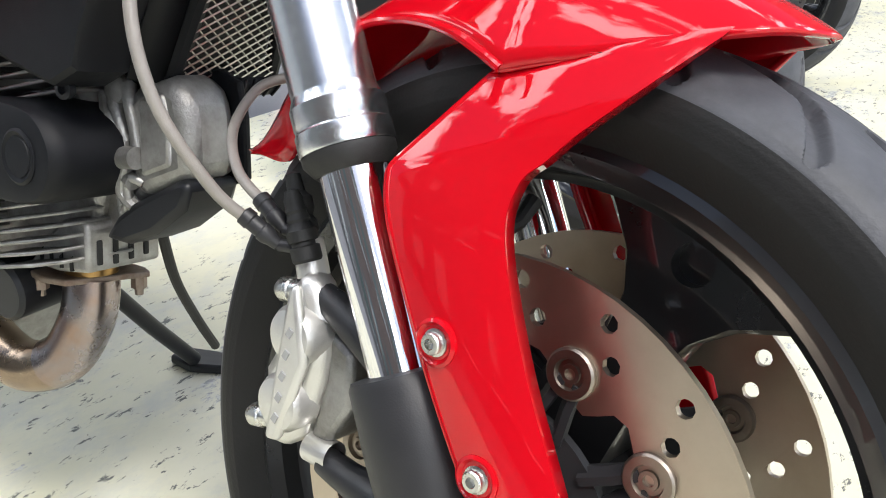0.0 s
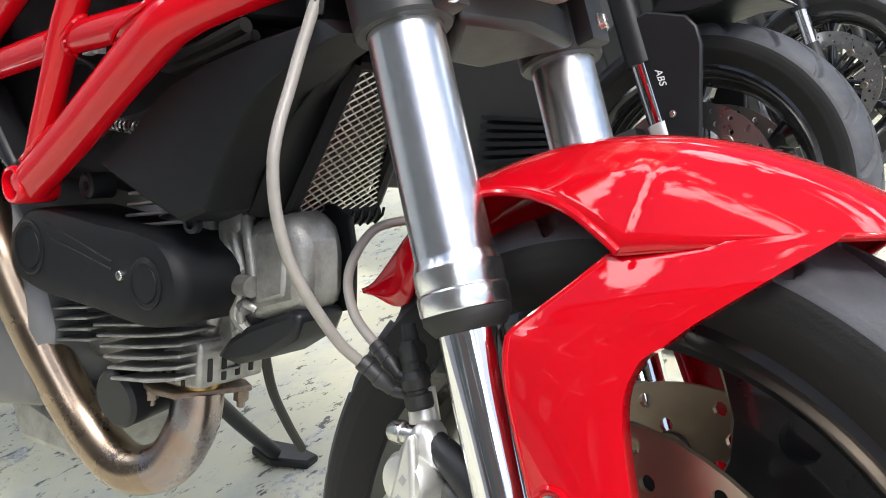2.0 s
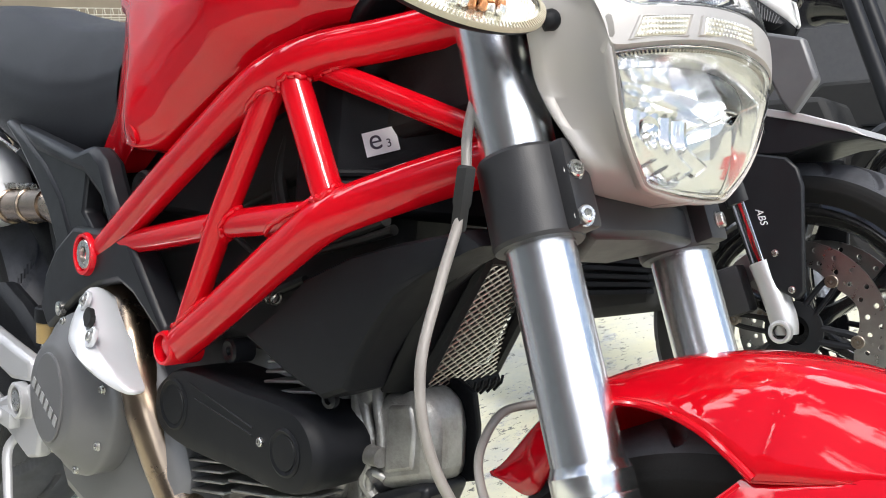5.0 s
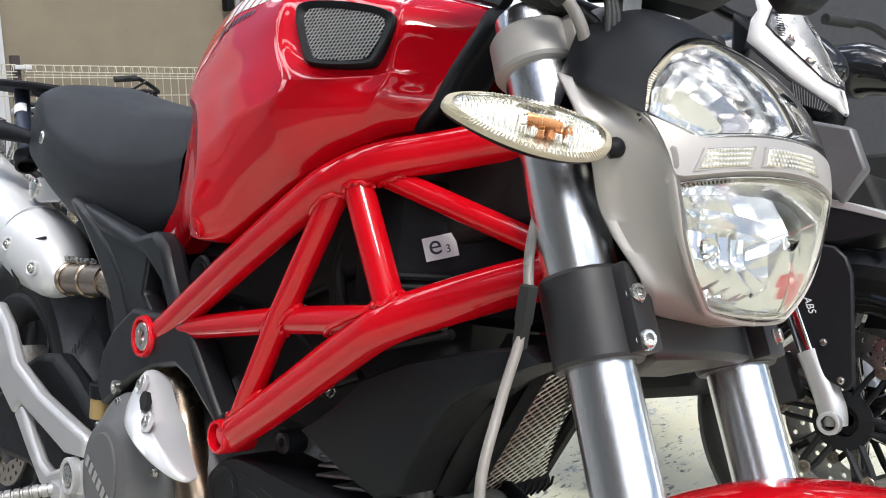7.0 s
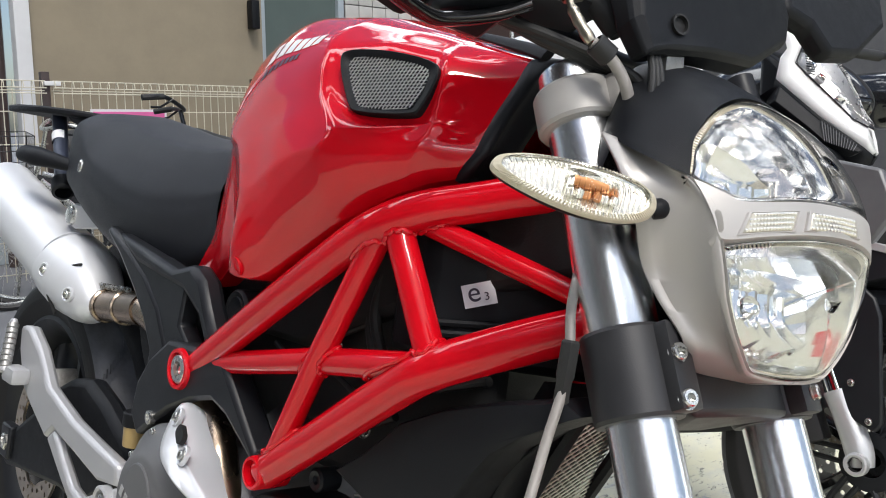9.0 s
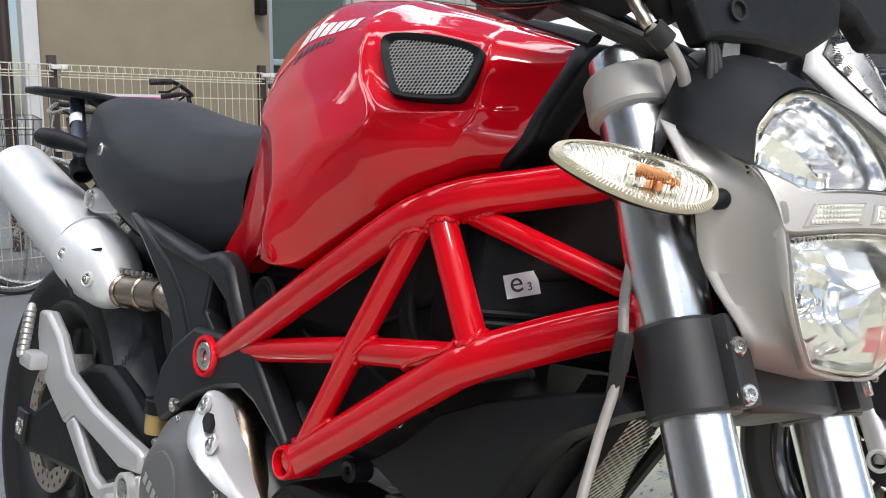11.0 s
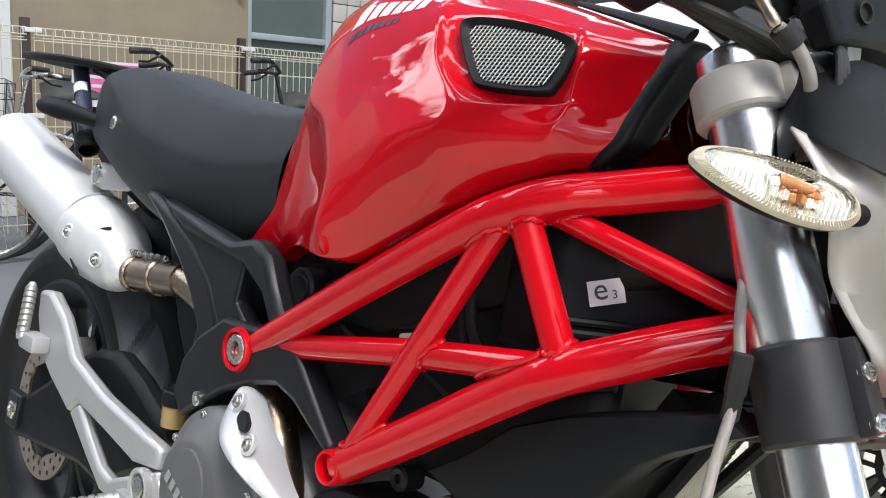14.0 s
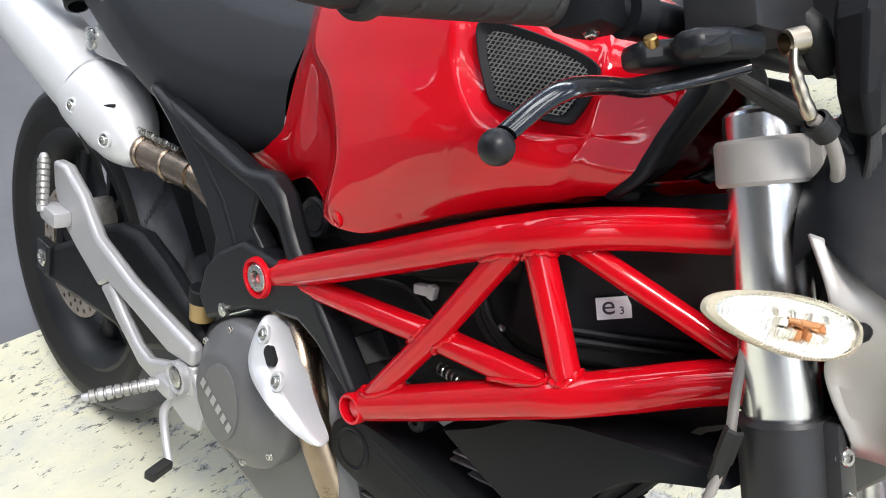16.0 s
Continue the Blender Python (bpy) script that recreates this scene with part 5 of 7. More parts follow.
for at, turn in (((0.212, -0.125, 0.665), -16), ((0.176, -0.139, 0.597), 58)):
    part("cap_slot", block((0.036, 0.006, 0.0045), Matrix.Translation(at) @ pose(0, 0, 0, 0, turn, 28), None, 0.002), VOID, exhaust)
part("link_pipe", sweep(spline([(0.205, -0.088, 0.602), (0.30, -0.089, 0.613), (0.42, -0.090, 0.625)], 5), 0.0245, 24), EXHAUST, exhaust)
for x in (0.278, 0.352):
    part("pipe_clamp", lathe([(0.0245, -0.006), (0.0272, -0.004), (0.0276, 0.0), (0.0272, 0.004), (0.0245, 0.006)], 28, toward((x, -0.089, 0.6104 + (x - 0.278) * 0.105), (1, 0, 0.105))), EXHAUST, exhaust)
part("pipe_spring", sweep([(0.250 + 0.0010 * q, -0.094 + 0.0042 * math.cos(q * 1.1), 0.640 + 0.00006 * q + 0.0042 * math.sin(q * 1.1)) for q in range(120)], 0.0011, 6), STEEL, exhaust, "small steel spring")

# footrest hanger, pegs, pedal
hanger = new("footrest_hanger")
hanger.parent = bike
hanger["label"] = "silver cast footrest hanger with alloy pegs"
part("hanger_arm", prism([(0.118, 0.552), (0.158, 0.556), (0.215, 0.529), (0.271, 0.480), (0.378, 0.455), (0.485, 0.443), (0.551, 0.437), (0.556, 0.408), (0.491, 0.398), (0.400, 0.412), (0.310, 0.424), (0.281, 0.402), (0.205, 0.433), (0.155, 0.458), (0.123, 0.511)], -0.164, -0.142), BRACKET, hanger, bevel=0.007)
part("hanger_brace", prism([(0.281, 0.404), (0.312, 0.424), (0.352, 0.392), (0.400, 0.362), (0.434, 0.356), (0.498, 0.384), (0.552, 0.408), (0.560, 0.360), (0.502, 0.346), (0.453, 0.329), (0.409, 0.333), (0.354, 0.362)], -0.162, -0.144), BRACKET, hanger, bevel=0.006)
part("hanger_plate", prism([(0.450, 0.330), (0.500, 0.350), (0.552, 0.400), (0.580, 0.350), (0.575, 0.315), (0.545, 0.306), (0.505, 0.316)], -0.160, -0.140), BRACKET, hanger, bevel=0.005)
part("hanger_bolt", lathe([(0.024, 0.0), (0.024, 0.012), (0.021, 0.014), (0.0175, 0.012), (0.016, 0.004), (0.0, 0.006)], 32, toward((0.527, -0.158, 0.379), (0, -1, 0))), BRACKET, hanger)
part("pivot_stub", lathe([(0.0135, 0.0), (0.0135, 0.012), (0.010, 0.013), (0, 0.011)], 24, toward((0.527, -0.158, 0.379), (0, -1, 0))), STEEL, hanger)


def foot_peg(a, b, parent):
    """A flat alloy peg with a toothed upper edge."""
    a, b = Vector(a), Vector(b)
    peg = part("foot_peg", sweep([a.lerp(b, u) for u in (0, 0.05, 0.5, 0.95, 1)], [0.0075, 0.0088, 0.0080, 0.0072, 0.0050], 14, True, 0.85), BRACKET, parent, "toothed alloy peg")
    for k in range(8):
        at = a.lerp(b, 0.13 + 0.105 * k)
        part("tooth", lathe([(0.0082, -0.0046), (0.0096, -0.0034), (0.0096, 0.0034), (0.0082, 0.0046)], 12, toward(at, b - a)), CAST_ALU, peg)


foot_peg((0.491, -0.168, 0.352), (0.446, -0.262, 0.330), hanger)
foot_peg((0.150, -0.192, 0.480), (0.108, -0.172, 0.560), hanger)
part("peg_mount", block((0.040, 0.030, 0.024), Matrix.Translation((0.500, -0.160, 0.350)), None, 0.006), BRACKET, hanger)
part("peg_mount", block((0.055, 0.030, 0.026), Matrix.Translation((0.165, -0.178, 0.478)), None, 0.007), BRACKET, hanger)
part("brake_pedal", sweep(spline([(0.505, -0.150, 0.330), (0.494, -0.164, 0.305), (0.512, -0.170, 0.268), (0.535, -0.176, 0.245)], 5), [0.006, 0.0065, 0.006, 0.0055], 12, True, 0.6), BRACKET, hanger)
part("pedal_rubber", block((0.017, 0.040, 0.014), Matrix.Translation((0.541, -0.195, 0.244)) @ pose(0, 0, 0, 0, 0, 20), None, 0.003), RUBBER_DULL, hanger)

# rear wheel and swingarm
rear_wheel = new("rear_wheel")
rear_wheel.parent = bike
rear_wheel["label"] = "black cast rear wheel with wide road tyre"
REAR = Matrix.Translation((0.0, 0, 0.322))
tyre(0.219, 0.318, 0.080, rear_wheel, REAR, 12)
rim(0.222, 0.066, 5, rear_wheel, REAR, BLACK_SATIN)
brake_disc(0.080, 0.086, 0.122, 24, rear_wheel, REAR @ Matrix.Translation((0, -0.075, 0)))
arm = new("swingarm")
arm.parent = bike
arm["label"] = "matt black swingarm"
part("arm", prism([(-0.046, 0.328), (0.007, 0.346), (0.100, 0.400), (0.181, 0.456), (0.250, 0.488), (0.317, 0.500), (0.389, 0.480), (0.483, 0.440), (0.520, 0.400), (0.440, 0.360), (0.328, 0.303), (0.253, 0.309), (0.150, 0.296), (0.047, 0.283), (-0.020, 0.270), (-0.046, 0.290)], -0.124, -0.088), BLACK_PLASTIC, arm, bevel=0.012)
part("arm", sweep(spline([(-0.030, 0.112, 0.322), (0.160, 0.110, 0.370), (0.520, 0.095, 0.420)], 6), [0.030, 0.044, 0.05], 16, True, 0.5), BLACK_PLASTIC, arm)
part("axle_nut", lathe([(0.016, -0.004), (0.016, 0.008), (0.013, 0.010), (0.009, 0.010), (0.008, 0.004), (0, 0.004)], 6, toward((0.0, -0.126, 0.322), (0, -1, 0))), STEEL, arm)
part("axle_plate", prism([(-0.026, 0.292), (0.018, 0.292), (0.022, 0.352), (-0.026, 0.352)], -0.132, -0.112), BLACK_SATIN, arm, bevel=0.004)
part("rear_mudguard", sweep(spline([(0.40, 0, 0.50), (0.32, 0, 0.585), (0.20, 0, 0.650), (0.08, 0, 0.68)], 6), 0.075, 16, True, 0.25), BLACK_PLASTIC, arm)
part("brake_caliper", block((0.07, 0.05, 0.05), Matrix.Translation((0.10, -0.085, 0.44)) @ pose(0, 0, 0, 0, -30), None, 0.008), CAST_ALU, arm)
bottle = new("brake_fluid_reservoir")
bottle.parent = bike
part("bottle", lathe([(0, -0.022), (0.017, -0.022), (0.018, 0.006), (0.016, 0.008)], 24, Matrix.Translation((0.500, -0.118, 0.468))), FLUID, bottle, "amber brake fluid bottle")
part("cap", lathe([(0.0195, 0.006), (0.0200, 0.010), (0.0200, 0.024), (0.018, 0.026), (0, 0.026)], 28, Matrix.Translation((0.500, -0.118, 0.468))), BLACK_PLASTIC, bottle)
# behind the tubes: airbox, then black blocks added as shade (throttle bodies, far side)
part("airbox", prism([(0.990, -0.100), (1.045, -0.104), (1.165, -0.012), (1.240, -0.010), (1.240, 0.010), (1.165, 0.012), (1.045, 0.104), (0.990, 0.100)], 0.672, 0.800, "z"), BLACK_PLASTIC, bike, "black airbox", bevel=0.010)
part("tank_shade_fill", prism([(0.60, 0.64), (0.70, 0.68), (0.84, 0.735), (1.0, 0.795), (1.13, 0.85), (1.24, 0.87), (1.24, 0.78), (1.0, 0.72), (0.80, 0.64)], -0.072, 0.072), VOID, bike, "", bevel=0.01)
part("frame_shade_fill", prism([(0.54, 0.50), (0.53, 0.66), (0.55, 0.705), (0.64, 0.712), (0.80, 0.735), (1.0, 0.785), (1.09, 0.80), (1.09, 0.50)], -0.048, 0.085), VOID, bike, "", bevel=0.02)
face_out = Vector((0.602, -0.798, 0)).normalized()
sticker_mid, along = Vector((1.0846, -0.0764, 0.7400)), Vector((0.0232, 0.0175, 0.0096)).normalized()
above = face_out.cross(along).normalized()
STICKER = [sticker_mid + along * u + above * v for u, v in ((-0.0154, 0.0108), (0.0154, 0.0108), (0.0154, -0.0108), (-0.0154, -0.0108))]
sticker = part("sticker", rings(bmesh.new(), [[q + face_out * 0.0004 for q in STICKER], [q + face_out * 0.0012 for q in STICKER]]), WHITE_LABEL, bike, "white approval sticker")
for text, u, v, size in (("e", 0.14, 0.24, 0.0270), ("3", 0.64, 0.22, 0.0105)):
    curve = bpy.data.curves.new("writing", "FONT")
    curve.body, curve.size, curve.extrude = text, size, 0.0002
    writing = new("writing", curve)
    writing.parent = sticker
    at = STICKER[3].lerp(STICKER[2], u).lerp(STICKER[0].lerp(STICKER[1], u), v) + face_out * 0.0016
    writing.matrix_local = Matrix.Translation(at) @ Matrix((along, above, face_out)).transposed().to_4x4()
    curve.materials.append(DARK_INK)

for k in range(2):
    part("airbox_rib", sweep(spline([(1.045, -0.106, 0.708 - 0.010 * k), (1.105, -0.060, 0.714 - 0.010 * k), (1.165, -0.014, 0.722 - 0.010 * k)], 5), 0.0040, 8), BLACK_PLASTIC, bike)

# wiring and fittings inside the frame
loom = new("wiring_loom")
loom.parent = bike
loom["label"] = "black hoses, connectors and cables behind the frame tubes"
for k, pts in enumerate(([(0.935, -0.066, 0.740), (0.930, -0.070, 0.700), (0.950, -0.072, 0.662), (0.990, -0.072, 0.642), (1.040, -0.076, 0.652), (1.100, -0.078, 0.672)],
                         [(0.925, -0.062, 0.735), (0.918, -0.066, 0.690), (0.940, -0.070, 0.650), (0.985, -0.070, 0.632), (1.040, -0.074, 0.643), (1.110, -0.076, 0.664)],
                         [(0.720, -0.060, 0.650), (0.780, -0.062, 0.668), (0.830, -0.060, 0.655), (0.880, -0.062, 0.672), (0.920, -0.060, 0.690)],
                         [(0.730, -0.058, 0.632), (0.770, -0.062, 0.622), (0.820, -0.060, 0.632), (0.860, -0.060, 0.620), (0.910, -0.058, 0.600)],
                         [(0.880, -0.070, 0.560), (0.910, -0.072, 0.575), (0.945, -0.070, 0.585), (0.980, -0.068, 0.600)])):
    part("hose", sweep(spline(pts, 6), (0.0065, 0.005, 0.0042, 0.0036, 0.005)[k], 10), RUBBER_DULL, loom)
part("spring", sweep([(0.900 + 0.0008 * q, -0.075 + 0.006 * math.cos(q * 0.7), 0.575 + 0.006 * math.sin(q * 0.7)) for q in range(60)], 0.0012, 6), STEEL, loom)
part("connector", block((0.022, 0.012, 0.012), Matrix.Translation((0.850, -0.066, 0.645)) @ pose(0, 0, 0, 0, -15, 0), None, 0.003), WHITE_LABEL, loom, "cream plastic connector")
part("connector", block((0.010, 0.010, 0.016), Matrix.Translation((0.864, -0.066, 0.648)), None, 0.002), WHITE_LABEL, loom)
part("cable_clip", block((0.008, 0.006, 0.006), Matrix.Translation((0.966, -0.070, 0.656)), None, 0.001), WHITE_LABEL, loom)
part("relay_box", block((0.044, 0.022, 0.036), Matrix.Translation((0.808, -0.080, 0.556)) @ pose(0, 0, 0, 0, -38, 12), None, 0.004), BLACK_SATIN, loom)
part("red_cap", lathe([(0.010, 0), (0.012, 0.006), (0.010, 0.014), (0, 0.016)], 18, toward((0.832, -0.050, 0.672), (0.3, -1, 0.3))), RED_FRAME, loom)
part("round_cover", lathe([(0.022, 0), (0.024, 0.006), (0.020, 0.014), (0, 0.016)], 24, toward((0.800, -0.048, 0.662), (0.2, -1, 0.2))), BLACK_SATIN, loom)
part("red_wire", sweep(spline([(1.150, -0.046, 0.760), (1.146, -0.052, 0.782), (1.140, -0.052, 0.800), (1.148, -0.046, 0.816), (1.165, -0.038, 0.826)], 6), 0.0016, 8), RED_FRAME, loom, "thin red wire")
part("mount_lug", lathe([(0.013, -0.02), (0.013, 0.004), (0.010, 0.006), (0.005, 0.005), (0.004, 0.001), (0, 0.001)], 24, toward((0.905, -0.098, 0.516), (0, -1, 0))), BLACK_SATIN, loom)

# oil cooler duct and mesh
duct = new("oil_cooler_duct")
duct.parent = bike
duct["label"] = "matt black plastic oil cooler duct"
DUCT = [(0.950, 0.541), (0.995, 0.572), (1.040, 0.612), (1.100, 0.640), (1.163, 0.660), (1.225, 0.676), (1.246, 0.667), (1.200, 0.642), (1.165, 0.618), (1.138, 0.585), (1.116, 0.550), (1.106, 0.522), (1.075, 0.508), (1.020, 0.520)]
side_in = []
for w, grow in ((-0.070, 1.0), (-0.104, 1.0), (-0.114, 0.985), (-0.118, 0.93), (-0.119, 0.6)):
    side_in.append([(1.085 + (u - 1.085) * grow, w, 0.588 + (v - 0.588) * grow) for u, v in DUCT])
part("duct_side", rings(bmesh.new(), side_in), BLACK_PLASTIC, duct)
part("duct_inner", rings(bmesh.new(), [[(1.104, -0.070, 0.516), (1.140, -0.070, 0.590), (1.200, -0.075, 0.645), (1.240, -0.080, 0.668)], [(1.114, -0.036, 0.512), (1.150, -0.038, 0.580), (1.186, -0.041, 0.640), (1.205, -0.042, 0.672)]], False, False), BLACK_PLASTIC, duct, thick=0.004)
MESH = [(1.117, -0.035, 0.520), (1.105, 0.084, 0.520), (1.214, 0.013, 0.650), (1.191, -0.041, 0.650)]
MESH_N = (Vector(MESH[1]) - Vector(MESH[0])).cross(Vector(MESH[3]) - Vector(MESH[0])).normalized()
BIAS = 0.75
part("grille", wire_mesh_in([Vector(MESH[k]).lerp(Vector(MESH[(k + 1) % 4]), u) for k in range(4) for u in (0, 0.33, 0.66)], MESH_N, 0.0078, 0.0009), MESH_STEEL, duct, "expanded steel mesh")
low_a, low_b = Vector(MESH[0]), Vector(MESH[1])
bar_part = part("lower_bar", sweep([low_a + Vector((0, -0.008, -0.010)), low_b + Vector((0, 0, -0.010))], 0.010, 12), BLACK_PLASTIC, duct)
for k in range(11):
    at = low_a.lerp(low_b, k / 10) + Vector((0.002, 0, -0.010))
    part("rib", sweep([at + Vector((0.009, 0.003, 0.006)), at + Vector((0.010, 0, -0.001)), at + Vector((0.004, -0.004, -0.010))], 0.0015, 8), BLACK_PLASTIC, bar_part)
part("cooler_core", rings(bmesh.new(), [[Vector(q) + Vector((-0.014, 0.004, 0.004)) for q in MESH], [Vector(q) + Vector((-0.05, 0.004, 0.02)) for q in MESH]]), VOID, duct)
for a, b in ((0, 1), (1, 2), (2, 3), (3, 0)):
    part("grille_frame", sweep([MESH[a], MESH[b]], 0.0075, 8), BLACK_PLASTIC, duct)
part("screw", lathe([(0.008, 0), (0.008, 0.006), (0.004, 0.007), (0.003, 0.003), (0, 0.003)], 16, toward((1.072, -0.100, 0.506), (0.2, -1, 0))), BLACK_SATIN, duct)


# brake hoses
part("brake_hose", sweep(spline([(1.205, -0.085, 0.800), (1.222, -0.115, 0.750), (1.236, -0.128, 0.700), (1.240, -0.150, 0.640), (1.250, -0.174, 0.580), (1.262, -0.168, 0.520), (1.278, -0.138, 0.466), (1.290, -0.115, 0.442)], 8), 0.0041, 12), HOSE, bike, "grey sheathed brake hose")
part("brake_hose", sweep(spline([(1.235, -0.010, 0.530), (1.215, -0.035, 0.520), (1.222, -0.068, 0.492), (1.250, -0.090, 0.468), (1.284, -0.100, 0.453)], 8), 0.0039, 12), HOSE, bike, "grey sheathed brake hose")
for at, way in (((1.236, -0.130, 0.700), (0.02, -0.1, -1)),):
    part("hose_clip", lathe([(0.006, -0.024), (0.0078, -0.022), (0.0078, 0.004), (0.0066, 0.006), (0.0066, 0.022), (0.005, 0.024)], 6, toward(at, way)), RUBBER_DULL, bike)
for a, b in (((1.287, -0.119, 0.447), (1.308, -0.108, 0.429)), ((1.282, -0.099, 0.454), (1.307, -0.101, 0.438))):
    a, b = Vector(a), Vector(b)
    fitting = part("hose_fitting", lathe([(0.0046, -0.001), (0.0064, 0.0), (0.0066, 0.006), (0.0058, 0.007), (0.0058, 0.015), (0.0066, 0.016), (0.0066, 0.020), (0.0050, 0.024), (0.0042, (b - a).length)], 20, toward(a, b - a)), CAST_BLACK, bike, "dark crimped fitting", sharp=25)
    part("banjo", sweep([b, b.lerp(Vector((1.324, -0.102, b.z)), 0.6), (1.324, -0.102, b.z - 0.001)], [0.0042, 0.0044, 0.006], 14), CAST_BLACK, fitting)
part("banjo_bolt", lathe([(0.009, -0.012), (0.010, -0.010), (0.010, -0.002), (0.0082, -0.001), (0.0082, 0.001), (0.0100, 0.002), (0.0100, 0.009), (0.0080, 0.012), (0.0072, 0.014), (0.0078, 0.016), (0.0066, 0.020), (0.0072, 0.022), (0.0060, 0.026), (0.0062, 0.030), (0.0045, 0.035), (0, 0.036)], 24, toward((1.3245, -0.102, 0.432), (-0.35, 0, 0.95))), RUBBER_DULL, bike, "ribbed dark rubber cap", sharp=25)

# headlamp (front end axes)
lamp = new("headlamp")
lamp.parent = bike
lamp["label"] = "twin-stacked headlamp in matt grey cowl with black top"


def dome(y, z, lift=0.0):
    return Vector((0.148 - 2.9 * y * y - 50 * y ** 4 - 4.6 * (z - 0.135) ** 2 + lift, y, z))


def lens_region(outline, name, lift, mat, n=10, parent=None):
    """A domed pane inside an outline in y, z."""
    pts = spline([(0, u, v) for u, v in outline], 6, True)
    cy, cz = sum(q.y for q in pts) / len(pts), sum(q.z for q in pts) / len(pts)
    loops = [[dome(cy + (q.y - cy) * s, cz + (q.z - cz) * s, lift - (0.006 if s > 0.995 else 0)) for q in pts] for s in [1.0] + [0.99 - 0.97 * k / n for k in range(n + 1)]]
    ob = part(name, rings(bmesh.new(), loops, True, False), mat, parent or lamp, "", FRONT, 60, thick=0.0015)
    return ob, pts, (cy, cz)


LOW_HALF = [(-0.098, 0.0925), (-0.104, 0.0905), (-0.098, 0.072), (-0.090, 0.053), (-0.076, 0.034), (-0.060, 0.019), (-0.049, 0.0135), (-0.020, 0.010)]
LOW = [(-0.050, 0.0935), (0, 0.094), (0.050, 0.0935)] + [(-y, z) for y, z in LOW_HALF] + [(0, 0.0095)] + LOW_HALF[::-1]
HIGH_HALF = [(-0.040, 0.1215), (-0.078, 0.1215), (-0.090, 0.1225), (-0.105, 0.1325), (-0.117, 0.1445), (-0.115, 0.152), (-0.103, 0.176), (-0.074, 0.202), (-0.036, 0.220)]
HIGH = [(0, 0.1215)] + [(-y, z) for y, z in HIGH_HALF] + [(0, 0.226)] + HIGH_HALF[::-1]
for outline, name in ((LOW, "lower_lens"), (HIGH, "upper_lens")):
    ob, pts, (cy, cz) = lens_region(outline, name, 0.004, CLEAR)
    ob.visible_shadow = False
    cy, cz = 0.0, (0.060 if name == "lower_lens" else 0.160)

    def inset(s, back):
        return [dome(cy + (q.y - cy) * s, cz + (q.z - cz) * s, back) for q in pts]

    def bowl_ring(s, x):
        return [Vector((x + 0.25 * (dome(q.y * s, cz + (q.z - cz) * s, 0).x - 0.10), cy + (q.y - cy) * s, cz + (q.z - cz) * s)) for q in pts]
    part("lens_border", rings(bmesh.new(), [inset(1.0, 0.0), inset(0.975, -0.006), inset(0.950, -0.008), inset(0.945, -0.014)], True, False), BLACK_GLOSS, lamp, "", FRONT)
    part("lens_ring", rings(bmesh.new(), [inset(0.950, -0.005), inset(0.935, -0.003), inset(0.920, -0.006), inset(0.90, -0.022)], True, False), REFLECTOR, lamp, "", FRONT)
    rib = bmesh.new()
    for k in range(len(pts)):
        q, q2 = pts[k], pts[(k + 1) % len(pts)]
        steps = max(1, round((q2 - q).length / 0.0026))
        for h in range(steps):
            e0 = q.lerp(q2, h / steps)
            sweep([dome(cy + (e0.y - cy) * e, cz + (e0.z - cz) * e, -0.001 - 0.004 * (e < 0.95)) for e in (0.992, 0.945)], 0.0008, 4, True, 1.0, rib)
    part("lens_ribs", rib, PALE_RIM, lamp, "", FRONT)
    # bright bowl of stepped, almost flat facets
    facets = [inset(0.90, -0.022)[::4]]
    for li, (s, x) in enumerate(((0.90, 0.076), (0.80, 0.060), (0.62, 0.046), (0.42, 0.036), (0.22, 0.031), (0.01, 0.030))):
        facets.append([q + Vector((random.uniform(-0.002, 0.002) if 1 <= li < 5 else 0, 0, 0)) for q in bowl_ring(s, x)[::4]])
    part("reflector", rings(bmesh.new(), facets, True, False), REFLECTOR, lamp, "", FRONT, 1)
    part("bulb_shield", lathe([(0.010, -0.016), (0.010, 0.012), (0.008, 0.017), (0.004, 0.019), (0, 0.0195)], 28, toward((0.052, cy - 0.012, cz + 0.008), (1, -0.25, 0.05))), REFLECTOR, lamp, "bright bulb cap", FRONT)
    for k in (range(-2, 3) if name == "lower_lens" else range(-4, 5)):
        y, lean = cy + 0.0165 * k, 0.0012 * k * k
        part("reflector_flute", sweep(spline([(0.064 + lean, y * 1.05, cz - 0.030 + 0.003 * abs(k)), (0.052 + lean, y, cz), (0.058 + lean, y * 0.95, cz + 0.026 - 0.002 * abs(k))], 4), 0.0085, 8, True, 0.35), REFLECTOR, lamp, "", FRONT, 20)
band = bmesh.new()
top_line = spline([(0, -0.117, 0.1445), (0, -0.103, 0.131), (0, -0.088, 0.1215), (0, -0.04, 0.1205), (0, 0, 0.1205), (0, 0.04, 0.1205), (0, 0.088, 0.1215), (0, 0.103, 0.131), (0, 0.117, 0.1445)], 5)
low_line = spline([(0, -0.107, 0.098), (0, -0.104, 0.094), (0, -0.090, 0.0935), (0, -0.045, 0.0945), (0, 0, 0.095), (0, 0.045, 0.0945), (0, 0.090, 0.0935), (0, 0.104, 0.094), (0, 0.107, 0.098)], 5)
rows = []
for a, b in zip(top_line, low_line):
    rows.append([dome(a.y, a.z, -0.004)] + [dome(a.y + (b.y - a.y) * u, a.z + (b.z - a.z) * u, 0.005) for u in (0.06, 0.3, 0.5, 0.7, 0.94)] + [dome(b.y, b.z, -0.004)])
part("lamp_band", grid(rows, bm=band), GREY_PAINT, lamp, "matt grey", FRONT)
